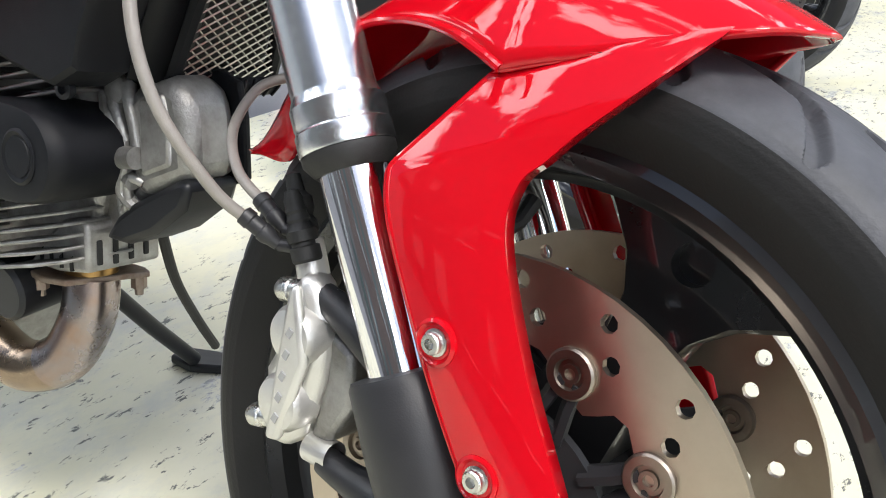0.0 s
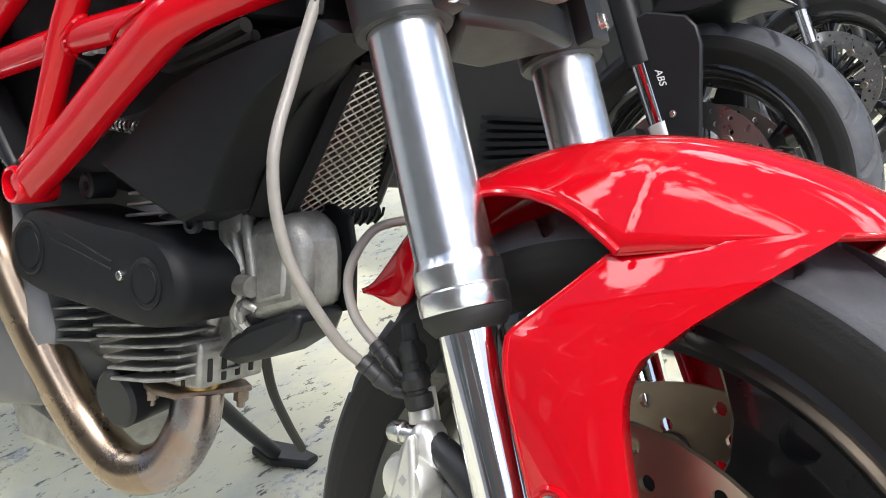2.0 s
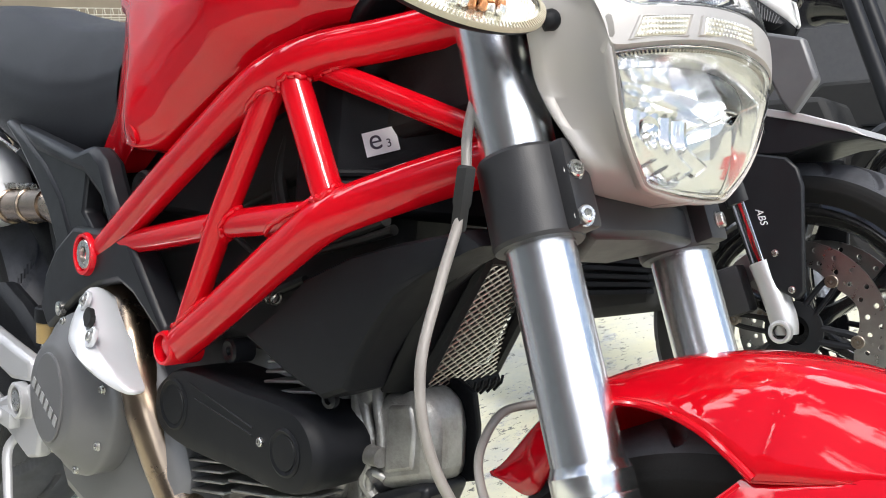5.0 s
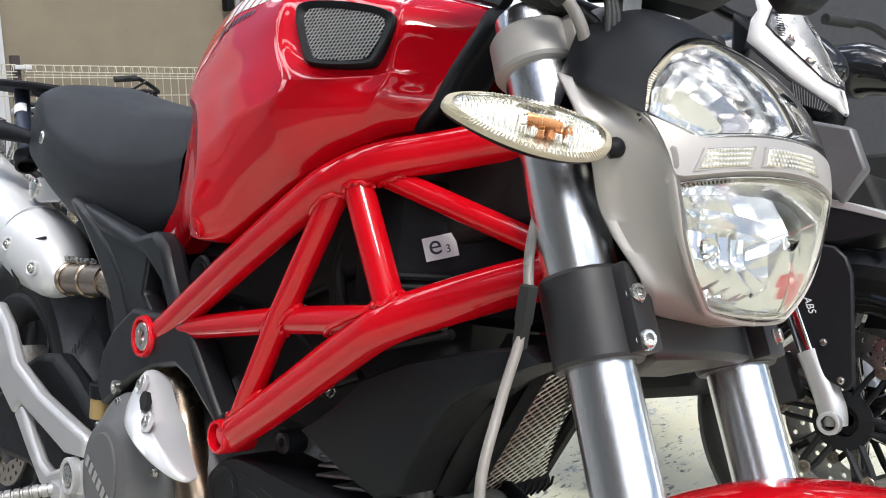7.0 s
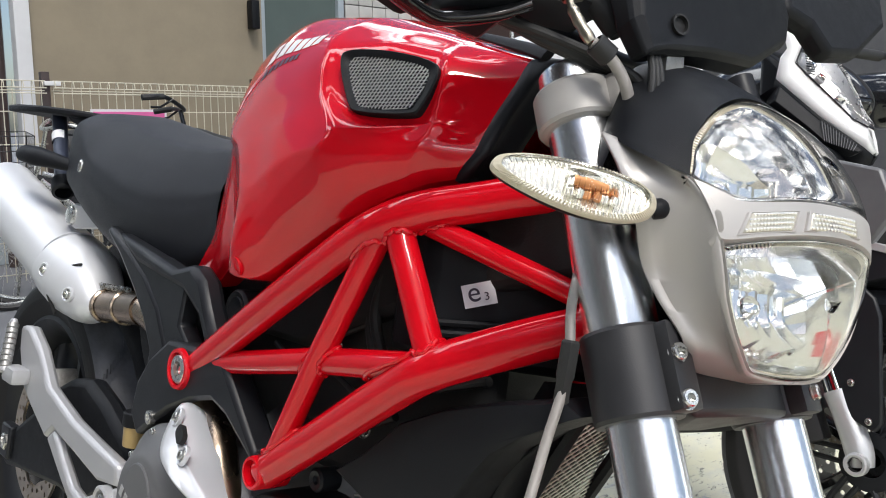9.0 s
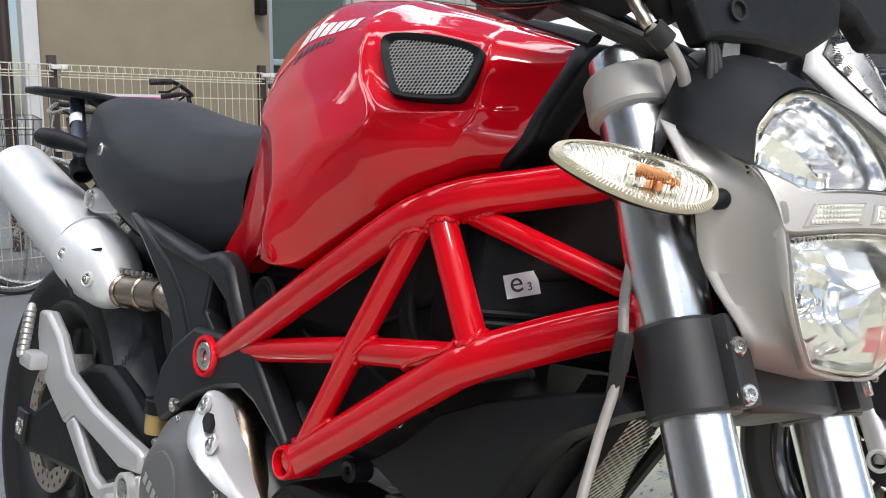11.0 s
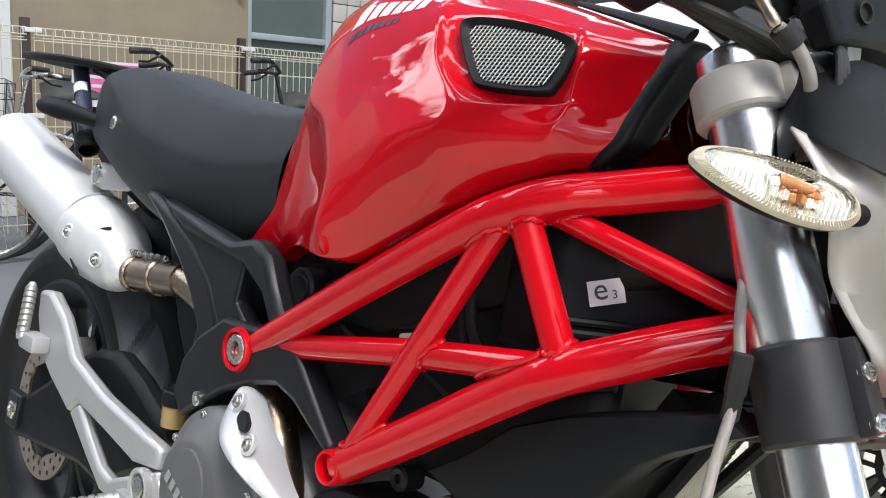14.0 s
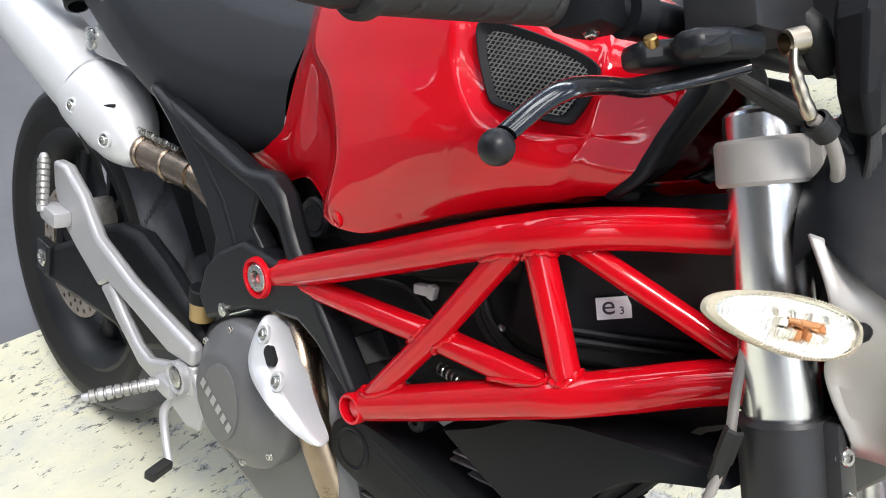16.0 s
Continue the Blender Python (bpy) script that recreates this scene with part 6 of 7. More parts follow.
for box in ([(-0.0945, 0.0985), (-0.0605, 0.0985), (-0.0560, 0.1115), (-0.0890, 0.1115)], [(-0.046, 0.0990), (0.013, 0.0995), (0.009, 0.1115), (-0.0430, 0.1110)]):
    mid = (sum(u for u, v in box) / 4, sum(v for u, v in box) / 4)

    def ring_at(grow, lift):
        return [dome(mid[0] + (u - mid[0]) * grow, mid[1] + (v - mid[1]) * grow, lift) for u, v in box]
    surround = part("light_surround", rings(bmesh.new(), [ring_at(1.16, 0.0045), ring_at(1.14, 0.0068), ring_at(1.04, 0.0068), ring_at(1.0, 0.0050)], True, False), GREY_PAINT, lamp, "", FRONT)
    light = part("position_light", rings(bmesh.new(), [ring_at(1.02, 0.0045), ring_at(0.99, 0.0062), ring_at(0.90, 0.0068)]), INDICATOR_LENS, lamp, "ribbed clear lens", FRONT, bevel=0.0006)
    knobs = bmesh.new()
    for i in range(14):
        for k in range(4):
            u, v = (i + 0.5 + 0.5 * (k % 2)) / 15, (k + 0.5) / 4
            a = Vector((0, *box[0])).lerp(Vector((0, *box[1])), u).lerp(Vector((0, *box[3])).lerp(Vector((0, *box[2])), u), v)
            sweep([dome(a.y, a.z, 0.0064), dome(a.y, a.z, 0.0076)], [0.0014, 0.0006], 5, True, 1.0, knobs)
    part("lens_knobs", knobs, LENS_WHITE, light, "", FRONT)["kind"] = "stuff"
# cowl: from the lens rim back to the fork
FRONT_LINE = [(-0.1175, 0.1445), (-0.1080, 0.118), (-0.1050, 0.0965), (-0.0990, 0.072), (-0.0915, 0.053), (-0.0785, 0.0345), (-0.0615, 0.0185), (-0.0490, 0.0120), (-0.020, 0.0080), (0, 0.0075)]
BACK_LINE = [(0.052, -0.124, 0.196), (0.064, -0.128, 0.158), (0.060, -0.116, 0.128), (0.046, -0.100, 0.098), (0.046, -0.092, 0.075), (0.049, -0.085, 0.056), (0.050, -0.075, 0.037), (0.034, -0.055, 0.026), (0.030, -0.025, 0.022), (0.034, 0, 0.018)]
for side in (1, -1):
    f = spline([(0, side * u, v) for u, v in FRONT_LINE], 6)
    b = spline([(x, side * y, z) for x, y, z in BACK_LINE], 6)
    rows = []
    for p, q in zip(f, b):
        a = dome(p.y, p.z, 0.005)
        row = [dome(p.y * 0.98, p.z, -0.006)] + [a.lerp(q, u) + Vector((0, side * 0.007 * math.sin(math.pi * u), 0)) for u in (0, 0.04, 0.2, 0.4, 0.6, 0.8, 1.0)] + [q + Vector((-0.004, -side * 0.010, 0.004))]
        rows.append(row)
    part("cowl_side", grid(rows), GREY_PAINT, lamp, "matt grey", FRONT, 50, thick=0.0025)
TOPF = [(-0.1175, 0.1440), (-0.115, 0.154), (-0.104, 0.178), (-0.075, 0.2045), (-0.037, 0.2225), (0, 0.2285), (0.037, 0.2225), (0.075, 0.2045), (0.104, 0.178), (0.115, 0.154), (0.1175, 0.1440)]
TOPB_HALF = [(0.052, -0.124, 0.196), (0.050, -0.120, 0.206), (0.048, -0.106, 0.234), (0.046, -0.076, 0.272), (0.045, -0.040, 0.293)]
TOPB = TOPB_HALF + [(0.045, 0, 0.300)] + [(x, -y, z) for x, y, z in TOPB_HALF[::-1]]
rows = []
for p, q in zip(spline([(0, u, v) for u, v in TOPF], 6), spline(TOPB, 6)):
    a = dome(p.y, p.z, 0.005)
    w = min(1.0, (0.1175 - abs(p.y)) / 0.012) if p.z < 0.19 else 1.0
    swell = Vector((0, math.copysign(0.010, p.y) * (1 - w), 0.010 * w))
    rows.append([dome(p.y * 0.98, p.z - 0.003, -0.006)] + [a.lerp(q, u) + swell * math.sin(math.pi * u) for u in (0, 0.04, 0.2, 0.4, 0.6, 0.8, 1.0)] + [q + Vector((-0.02, 0, -0.02))])
part("cowl_top", grid(rows), BLACK_PLASTIC, lamp, "black", FRONT, 50)
part("lamp_back", rings(bmesh.new(), [[Vector((0.026, u * 0.85, 0.06 + (v - 0.06) * 0.85)) for u, v in LOW], [Vector((0.0, u * 0.4, 0.08 + (v - 0.08) * 0.4)) for u, v in LOW]]), BLACK_PLASTIC, lamp, "", FRONT)


# indicators
def indicator(side, m):
    ind = new("indicator")
    ind.parent = bike
    ind["label"] = "clear-lens turn indicator with amber bulb"
    a, b = Vector((0.022, side * 0.232, 0.164)), Vector((0.074, side * 0.126, 0.130))
    mid, axis_x = (a + b) / 2, (b - a).normalized()
    out = Vector((0.86, side * 0.44, 0.1)).normalized()
    out = (out - axis_x * out.dot(axis_x)).normalized()
    up = axis_x.cross(out).normalized()
    up = up if up.z > 0 else -up
    half = (b - a).length / 2
    turn = Matrix((axis_x.to_4d(), out.to_4d(), up.to_4d(), (0, 0, 0, 1))).transposed()
    for i in range(3):
        turn[3][i] = 0
    at = m @ Matrix.Translation(mid) @ turn
    oval = []
    for k in range(64):
        u, v = math.cos(math.tau * k / 64), math.sin(math.tau * k / 64)
        tall = 0.0185 * v ** 0.8 * (1 + 0.10 * u) if v > 0 else -0.0215 * (-v) ** 0.85 * (1 + 0.30 * u - 0.15 * u * u)
        oval.append((half * u, tall))

    def shell(levels, close):
        return rings(bmesh.new(), [[Vector((u * s, w, v * s)) for u, v in oval] for w, s in levels], True, close)
    part("indicator_body", shell([(0.0, 0.99), (-0.004, 0.96), (-0.010, 0.78), (-0.016, 0.48), (-0.018, 0.2)], True), BLACK_PLASTIC, ind, "", at)
    part("lens_rim", shell([(0.0, 1.0), (0.003, 1.0), (0.0050, 0.985), (0.0055, 0.965), (0.003, 0.95)], False), PALE_RIM, ind, "", at)
    lens = part("lens", shell([(0.003, 0.96), (0.009, 0.88), (0.013, 0.68), (0.0155, 0.45), (0.0165, 0.05)], False), INDICATOR_CLEAR, ind, "clear lens", at, thick=0.001)
    lens.visible_shadow = False
    ribs = bmesh.new()
    for k in range(64):
        for h in (0, 0.5):
            u, v = (oval[k][i] * (1 - h) + oval[(k + 1) % 64][i] * h for i in (0, 1))
            sweep([Vector((u * 0.985, 0.0050, v * 0.985)), Vector((u * 0.90, 0.0085, v * 0.90))], 0.0007, 4, True, 1.0, ribs)
    part("lens_ribs", ribs, PALE_RIM, ind, "", at)
    bowl = [[Vector((u * s, w, v * s)) for u, v in oval] for w, s in ((0.0045, 0.95), (0.0028, 0.82), (0.0018, 0.55), (0.0014, 0.30), (0.0012, 0.05))]
    part("reflector", rings(bmesh.new(), bowl, True, False), LENS_WHITE, ind, "", at, 10)
    flutes = bmesh.new()
    for k in range(26):
        u = -0.82 + 1.66 * k / 25
        tall = 0.0165 * math.sqrt(max(0.05, 1 - u * u))
        sweep(spline([(u * half, 0.0035, -tall * 1.05), (u * half + 0.0015, 0.0068 + 0.003 * (1 - u * u), 0), (u * half, 0.0035, tall * 0.92)], 4), 0.0014, 5, True, 0.7, flutes)
    part("flutes", flutes, INDICATOR_CLEAR, ind, "", at, 20)
    for k in range(6):
        for h in range(3):
            tile = AMBER if (h == 1 or (h == 0 and k in (2, 3))) and k > 0 else LENS_WHITE
            part("prism", block((0.0052, 0.005, 0.0058), Matrix.Translation((half * (-0.06 + 0.105 * k), 0.0042 + 0.0012 * ((k + h) % 2), 0.0062 * (h - 1) - 0.001)) @ pose(0, 0, 0, 18 * (h - 1), 8, 24 * (-1) ** k), None, 0.0008), tile, ind, "", at, 10)
    part("bulb", lathe([(0.0030, -0.014), (0.0042, -0.004), (0.0042, 0.004), (0.0030, 0.012), (0, 0.014)], 16, Matrix.Translation((half * 0.18, 0.0070, 0.001)) @ pose(0, 0, 0, 0, 90, 0)), AMBER, ind, "amber bulb", at)
    part("stem", sweep(spline([b + Vector((-0.006, -side * 0.004, 0)), Vector((0.072, side * 0.116, 0.132)), Vector((0.060, side * 0.102, 0.140))], 5), [0.006, 0.008, 0.013], 14), BLACK_PLASTIC, ind, "", m)


for side in (-1, 1):
    indicator(side, FRONT)

# handlebar, grip, lever, master cylinder, instruments, mirror
bar = new("handlebar")
bar.parent = bike
bar["label"] = "black handlebar with grip, brake lever and master cylinder"
part("bar_tube", sweep(spline([(-0.085, -0.385, 0.374), (-0.055, -0.27, 0.371), (-0.024, -0.17, 0.358), (-0.012, -0.09, 0.342), (-0.012, 0, 0.336), (-0.012, 0.09, 0.342), (-0.024, 0.17, 0.358), (-0.055, 0.27, 0.371), (-0.085, 0.385, 0.374)], 6), 0.0115, 16), BLACK_SATIN, bar, "", FRONT)
for side in (-1, 1):
    a, b = Vector((-0.050, side * 0.245, 0.370)), Vector((-0.088, side * 0.398, 0.375))
    loops = []
    for k in range(97):
        u = k / 96
        c, r0 = a.lerp(b, u), 0.0172 + (0.004 if k < 3 or 92 <= k < 95 else 0.0)
        ring = []
        for q in range(36):
            t = math.tau * q / 36
            twist = (u * 6.5 + q / 36) % 1.0
            r = r0 - (0.0014 if twist < 0.07 and 4 < k < 90 else 0.0)
            ring.append(c + Vector((math.cos(t) * r, -side * math.cos(t) * r * 0.25, math.sin(t) * r)))
        loops.append(ring)
    part("grip", rings(bmesh.new(), loops), RUBBER_DULL, bar, "black rubber grip with slanted grooves", FRONT, 50)
    part("bar_end", sweep([b, b + Vector((-0.004, side * 0.014, 0)), b + Vector((-0.008, side * 0.034, 0.001))], [0.0140, 0.0145, 0.012], 20), BLACK_SATIN, bar, "", FRONT)
part("brake_lever", sweep(spline([(0.030, -0.165, 0.318), (0.010, -0.185, 0.314), (-0.006, -0.216, 0.309), (-0.010, -0.242, 0.306), (0.004, -0.292, 0.304), (0.015, -0.335, 0.299), (0.016, -0.362, 0.290), (0.016, -0.390, 0.275)], 6), [0.0085, 0.0100, 0.0105, 0.0100, 0.0092, 0.0080, 0.0070, 0.0064], 14, True, 0.62), BLACK_GLOSS, bar, "black lever with ball end", FRONT)
part("lever_ball", lathe([(0.0, -0.0098)] + [(0.0098 * math.sin(math.pi * k / 12), -0.0098 * math.cos(math.pi * k / 12)) for k in range(1, 12)] + [(0, 0.0098)], 24, Matrix.Translation((0.014, -0.396, 0.268))), BLACK_SATIN, bar, "", FRONT)
bracket = prism([(0.046, -0.165), (0.044, -0.205), (0.032, -0.230), (0.014, -0.228), (0.004, -0.214), (-0.012, -0.230), (-0.034, -0.220), (-0.034, -0.165)], 0.320, 0.338, "z")
part("lever_bracket", bracket, BLACK_SATIN, bar, "", FRONT, bevel=0.006)
part("pivot_screw", lathe([(0.005, -0.004), (0.005, 0.002), (0.004, 0.003), (0, 0.003)], 20, toward((-0.006, -0.222, 0.337), (0.2, -0.5, 0.8))), GOLD, bar, "", FRONT)
part("adjuster_ear", lathe([(0.006, -0.004), (0.013, -0.004), (0.013, 0.004), (0.006, 0.004), (0.006, -0.004)], 24, toward((0.032, -0.214, 0.329), (0.3, -0.5, 0.8))), BLACK_SATIN, bar, "", FRONT)
part("master_cylinder", block((0.052, 0.112, 0.050), Matrix.Translation((0.018, -0.132, 0.362)) @ pose(0, 0, 0, 0, 0, 6), None, 0.007), CAST_BLACK, bar, "", FRONT)
part("bar_clamp", sweep([(-0.028, -0.196, 0.360), (-0.032, -0.212, 0.362)], 0.018, 24), BLACK_SATIN, bar, "", FRONT)
part("throttle_housing", block((0.044, 0.055, 0.052), Matrix.Translation((-0.045, -0.235, 0.374)) @ pose(0, 0, 0, 0, 0, 15), None, 0.012), BLACK_PLASTIC, bar, "", FRONT)
socket_screw((-0.040, -0.240, 0.348), (0.1, -0.2, -1), 0.0045, bar, m=FRONT)
part("banjo_fitting", lathe([(0.007, -0.010), (0.0095, -0.009), (0.0095, 0.005), (0.0080, 0.007), (0.0052, 0.009), (0, 0.009)], 24, toward((0.048, -0.130, 0.332), (0.35, 0.6, 0.1))), BRASS_STEEL, bar, "", FRONT)
part("hose_ferrule", sweep(spline([(0.049, -0.137, 0.327), (0.050, -0.141, 0.314), (0.051, -0.139, 0.303), (0.053, -0.135, 0.289), (0.055, -0.131, 0.278)], 5), [0.0034, 0.0030, 0.0030, 0.0031, 0.0050, 0.0044, 0.0051, 0.0044, 0.0051, 0.0050, 0.0040], 16), BRASS_STEEL, bar, "crimped metal ferrule", FRONT)
part("brake_hose", sweep(spline([(0.055, -0.131, 0.278), (0.058, -0.123, 0.272), (0.060, -0.113, 0.259), (0.058, -0.103, 0.242), (0.048, -0.093, 0.226), (0.030, -0.084, 0.211), (0.012, -0.078, 0.190)], 7), 0.0050, 14), HOSE, bar, "grey sheathed brake hose", FRONT)
part("hose_clip", lathe([(0.0075, -0.009), (0.0095, -0.008), (0.0095, 0.008), (0.0075, 0.009)], 14, toward((0.0575, -0.123, 0.272), (0.1, 0.8, -0.6))), RUBBER_DULL, bar, "", FRONT)
part("brake_switch", sweep([(0.034, -0.092, 0.356), (0.038, -0.086, 0.346), (0.042, -0.076, 0.320), (0.043, -0.073, 0.312)], [0.009, 0.0125, 0.0115, 0.008], 16), RUBBER_DULL, bar, "", FRONT)
for k in range(4):
    part("cable", sweep(spline([(-0.020, -0.165 + 0.006 * k, 0.340), (0.012, -0.140 + 0.004 * k, 0.312 - 0.004 * k), (0.040, -0.105 + 0.008 * k, 0.282 - 0.004 * k), (0.058, -0.085 + 0.007 * k, 0.256), (0.056, -0.074 + 0.005 * k, 0.232), (0.030, -0.060, 0.205)], 7), 0.0032 if k % 2 else 0.0042, 10), RUBBER_DULL, bar, "", FRONT)
for k in range(3):
    part("cable", sweep(spline([(0.030, -0.080 + 0.01 * k, 0.335), (0.062, -0.078 + 0.006 * k, 0.300), (0.076, -0.088 + 0.005 * k, 0.262), (0.068, -0.092 + 0.006 * k, 0.225), (0.040, -0.080, 0.185)], 7), 0.0030, 10), RUBBER_DULL, bar, "", FRONT)
part("mirror", prism([(0.232, 0.434), (0.285, 0.432), (0.312, 0.402), (0.393, 0.426), (0.520, 0.510), (0.555, 0.585), (0.500, 0.605), (0.350, 0.560), (0.240, 0.500)], 0.036, 0.064, "x"), BLACK_PLASTIC, bar, "black mirror shell", FRONT, bevel=0.009)
cluster = new("instrument_cluster")
cluster.parent = bike
OUT = [(-0.112, 0.290), (-0.100, 0.262), (-0.078, 0.270), (-0.015, 0.285), (0.060, 0.297), (0.128, 0.338), (0.138, 0.366), (0.126, 0.404), (0.020, 0.412), (-0.085, 0.404), (-0.110, 0.345)]
part("cluster_body", rings(bmesh.new(), [[(x + lean * (v - 0.34), 0.004 + (u - 0.004) * k, 0.345 + (v - 0.345) * k) for u, v in OUT] for x, k, lean in ((0.052, 0.70, 0.0), (0.062, 0.95, 0.0), (0.086, 1.0, 0.08), (0.098, 0.93, 0.16), (0.104, 0.60, 0.2))]), BLACK_PLASTIC, cluster, "black instrument housing", FRONT, 20, bevel=0.003)
part("bracket", block((0.006, 0.024, 0.026), Matrix.Translation((0.074, -0.052, 0.276)) @ pose(0, 0, 0, 0, 20, 0), None, 0.002), CAST_ALU, cluster, "alloy bracket", FRONT)
part("cluster_socket", lathe([(0.009, -0.003), (0.009, 0.0005), (0.007, 0.0005), (0.0065, -0.003), (0, -0.003)], 24, toward((0.0935, -0.060, 0.296), (1, -0.2, -0.3))), VOID, cluster, "", FRONT)

# side stand
stand = new("side_stand")
stand.parent = bike
stand["label"] = "black steel side stand"
part("stand_leg", sweep([(0.800, 0.110, 0.240), (0.775, 0.200, 0.155), (0.752, 0.290, 0.075)], 0.011, 14), BLACK_SATIN, stand)
part("stand_foot", prism([(0.705, 0.285), (0.755, 0.280), (0.802, 0.312), (0.795, 0.342), (0.745, 0.345), (0.700, 0.325)], 0.056, 0.070, "z"), BLACK_SATIN, stand, bevel=0.004)


# ---- the black and white motorcycle beside it ----
SECOND = Matrix.Translation((-0.61, 1.4155, 0.0)) @ pose(0, 0, 0, -10.3)
WHITE_PAINT = material("white_paint", (0.80, 0.80, 0.79), 0.35, 0.0, (0.74, 0.74, 0.73), 10, 0.8, coat=0.8)
SILVER_STRIP = material("silver_strip", (0.62, 0.62, 0.63), 0.35, 0.4, (0.55, 0.55, 0.56), 12, 0.8)
GREY_DISC = material("grey_disc_steel", (0.50, 0.50, 0.50), 0.3, 1.0, (0.40, 0.40, 0.40), 60, 0.6, 0.2, 900)
FORK_SILVER = material("silver_fork_casting", (0.60, 0.60, 0.60), 0.4, 0.6, (0.52, 0.52, 0.52), 30, 0.7, 0.15, 700)


def front_end(name, label, m, fork_casting, panel, nose):
    """The front half of a parked motorcycle: wheel, fork, guard, nose."""
    body = thing(name, label, "motorcycle", m, "motorcycles in the row")
    hub = Matrix.Translation((0, 0, 0.305))
    wheel = new("front_wheel")
    wheel.parent = body
    tyre(0.219, 0.302, 0.060, wheel, hub, 20, seed=0.3, per=30)
    rim(0.222, 0.048, 6, wheel, hub @ pose(0, 0, 0, 0, 20, 0), BLACK_GLOSS, twin=False)
    for side in (-1, 1):
        at = hub @ Matrix.Translation((0, side * 0.064, 0))
        brake_disc(0.106, 0.118, 0.160, 26, wheel, at, mat=GREY_DISC, hole=0.0046)
        disc_carrier(0.040, 0.108, 6, wheel, at, BLACK_SATIN)
        for k in range(6):
            bobbin((0.110 * math.cos(math.tau * k / 6), 0, 0.110 * math.sin(math.tau * k / 6)), wheel, at)
    for side in (-1, 1):
        fork = new("fork_leg")
        fork.parent = body
        part("casting", sweep(spline([(0.0, side * 0.100, 0.300), (-0.008, side * 0.100, 0.330), (-0.040, side * 0.100, 0.390), (-0.056, side * 0.100, 0.420)], 5), [0.022, 0.024, 0.022, 0.0235], 20), fork_casting, fork)
        part("axle_hole", lathe([(0.020, -0.006), (0.020, 0.006), (0.0165, 0.0075), (0.0125, 0.0065)], 24, toward((0.0, side * 0.122, 0.306), (0, side, 0))), fork_casting, fork)
        part("axle_socket", lathe([(0.0125, 0.005), (0.012, -0.004), (0, -0.004)], 6, toward((0.0, side * 0.122, 0.306), (0, side, 0))), VOID, fork)
        part("stanchion", sweep([(-0.046, side * 0.100, 0.400), (-0.110, side * 0.100, 0.530)], 0.0205, 24), CHROME, fork)
        part("upper_tube", sweep([(-0.105, side * 0.100, 0.520), (-0.250, side * 0.100, 0.830), (-0.320, side * 0.100, 0.980)], 0.027, 24), BLACK_SATIN, fork)
        part("caliper", block((0.050, 0.040, 0.090), Matrix.Translation((-0.105, side * 0.085, 0.360)) @ pose(0, 0, 0, 0, -25), None, 0.010), CAST_BLACK, fork)
    part("engine", prism([(-0.42, 0.25), (-0.24, 0.30), (-0.25, 0.46), (-0.34, 0.62), (-0.62, 0.60), (-0.80, 0.40), (-0.70, 0.22)], -0.13, 0.13), VOID, body, bevel=0.02)
    for k in range(6):
        part("radiator_fin", prism([(-0.41, 0.405 - 0.018 * k), (-0.25, 0.412 - 0.014 * k), (-0.248, 0.404 - 0.014 * k), (-0.41, 0.396 - 0.018 * k)], -0.15, 0.12), BLACK_PLASTIC, body)
    if panel:
        guard = new("front_mudguard")
        guard.parent = body
        part("side_panel", prism([(-0.135, 0.592), (-0.102, 0.612), (-0.030, 0.607), (-0.008, 0.590), (0.006, 0.560), (0.030, 0.380), (0.020, 0.364), (-0.022, 0.379), (-0.080, 0.470), (-0.124, 0.552)], -0.117, -0.105), BLACK_SATIN, guard, bevel=0.004)
        part("guard_wing", prism([(-0.124, 0.690), (-0.018, 0.677), (0.060, 0.660), (0.088, 0.646), (0.026, 0.634), (-0.030, 0.612), (-0.110, 0.606), (-0.081, 0.651)], -0.095, 0.095), BLACK_SATIN, guard, bevel=0.005)
        part("wing_strip", prism([(-0.124, 0.697), (-0.018, 0.684), (0.060, 0.666), (0.090, 0.649), (0.058, 0.656), (-0.020, 0.670), (-0.124, 0.684)], -0.098, 0.098), SILVER_STRIP, guard, bevel=0.002)
        part("side_panel", prism([(-0.135, 0.592), (-0.102, 0.612), (-0.030, 0.607), (0.006, 0.560), (0.030, 0.380), (-0.022, 0.379)], 0.105, 0.117), BLACK_SATIN, guard, bevel=0.004)
        for x, z in ((-0.028, 0.440), (0.009, 0.381)):
            socket_screw((x, -0.118, z), (0, -1, 0), 0.0052, guard)
        curve = bpy.data.curves.new("writing", "FONT")
        curve.body, curve.size, curve.extrude, curve.shear = "ABS", 0.018, 0.0003, 0.3
        word = new("writing", curve)
        word.parent = guard
        word.matrix_local = Matrix.Translation((-0.072, -0.1178, 0.512)) @ pose(0, 0, 0, 90, 62, 0)
        curve.materials.append(WHITE_LABEL)
        part("box_panel", prism([(-0.130, 0.830), (-0.027, 0.812), (0.006, 0.741), (-0.030, 0.679), (-0.053, 0.703), (-0.090, 0.760)], -0.112, -0.085), CASE_GREY, body, bevel=0.006)
        part("fairing", prism([(-0.45, 0.66), (-0.20, 0.70), (-0.12, 0.84), (-0.26, 0.92), (-0.46, 0.90)], -0.15, 0.15), BLACK_SATIN, body, bevel=0.02)
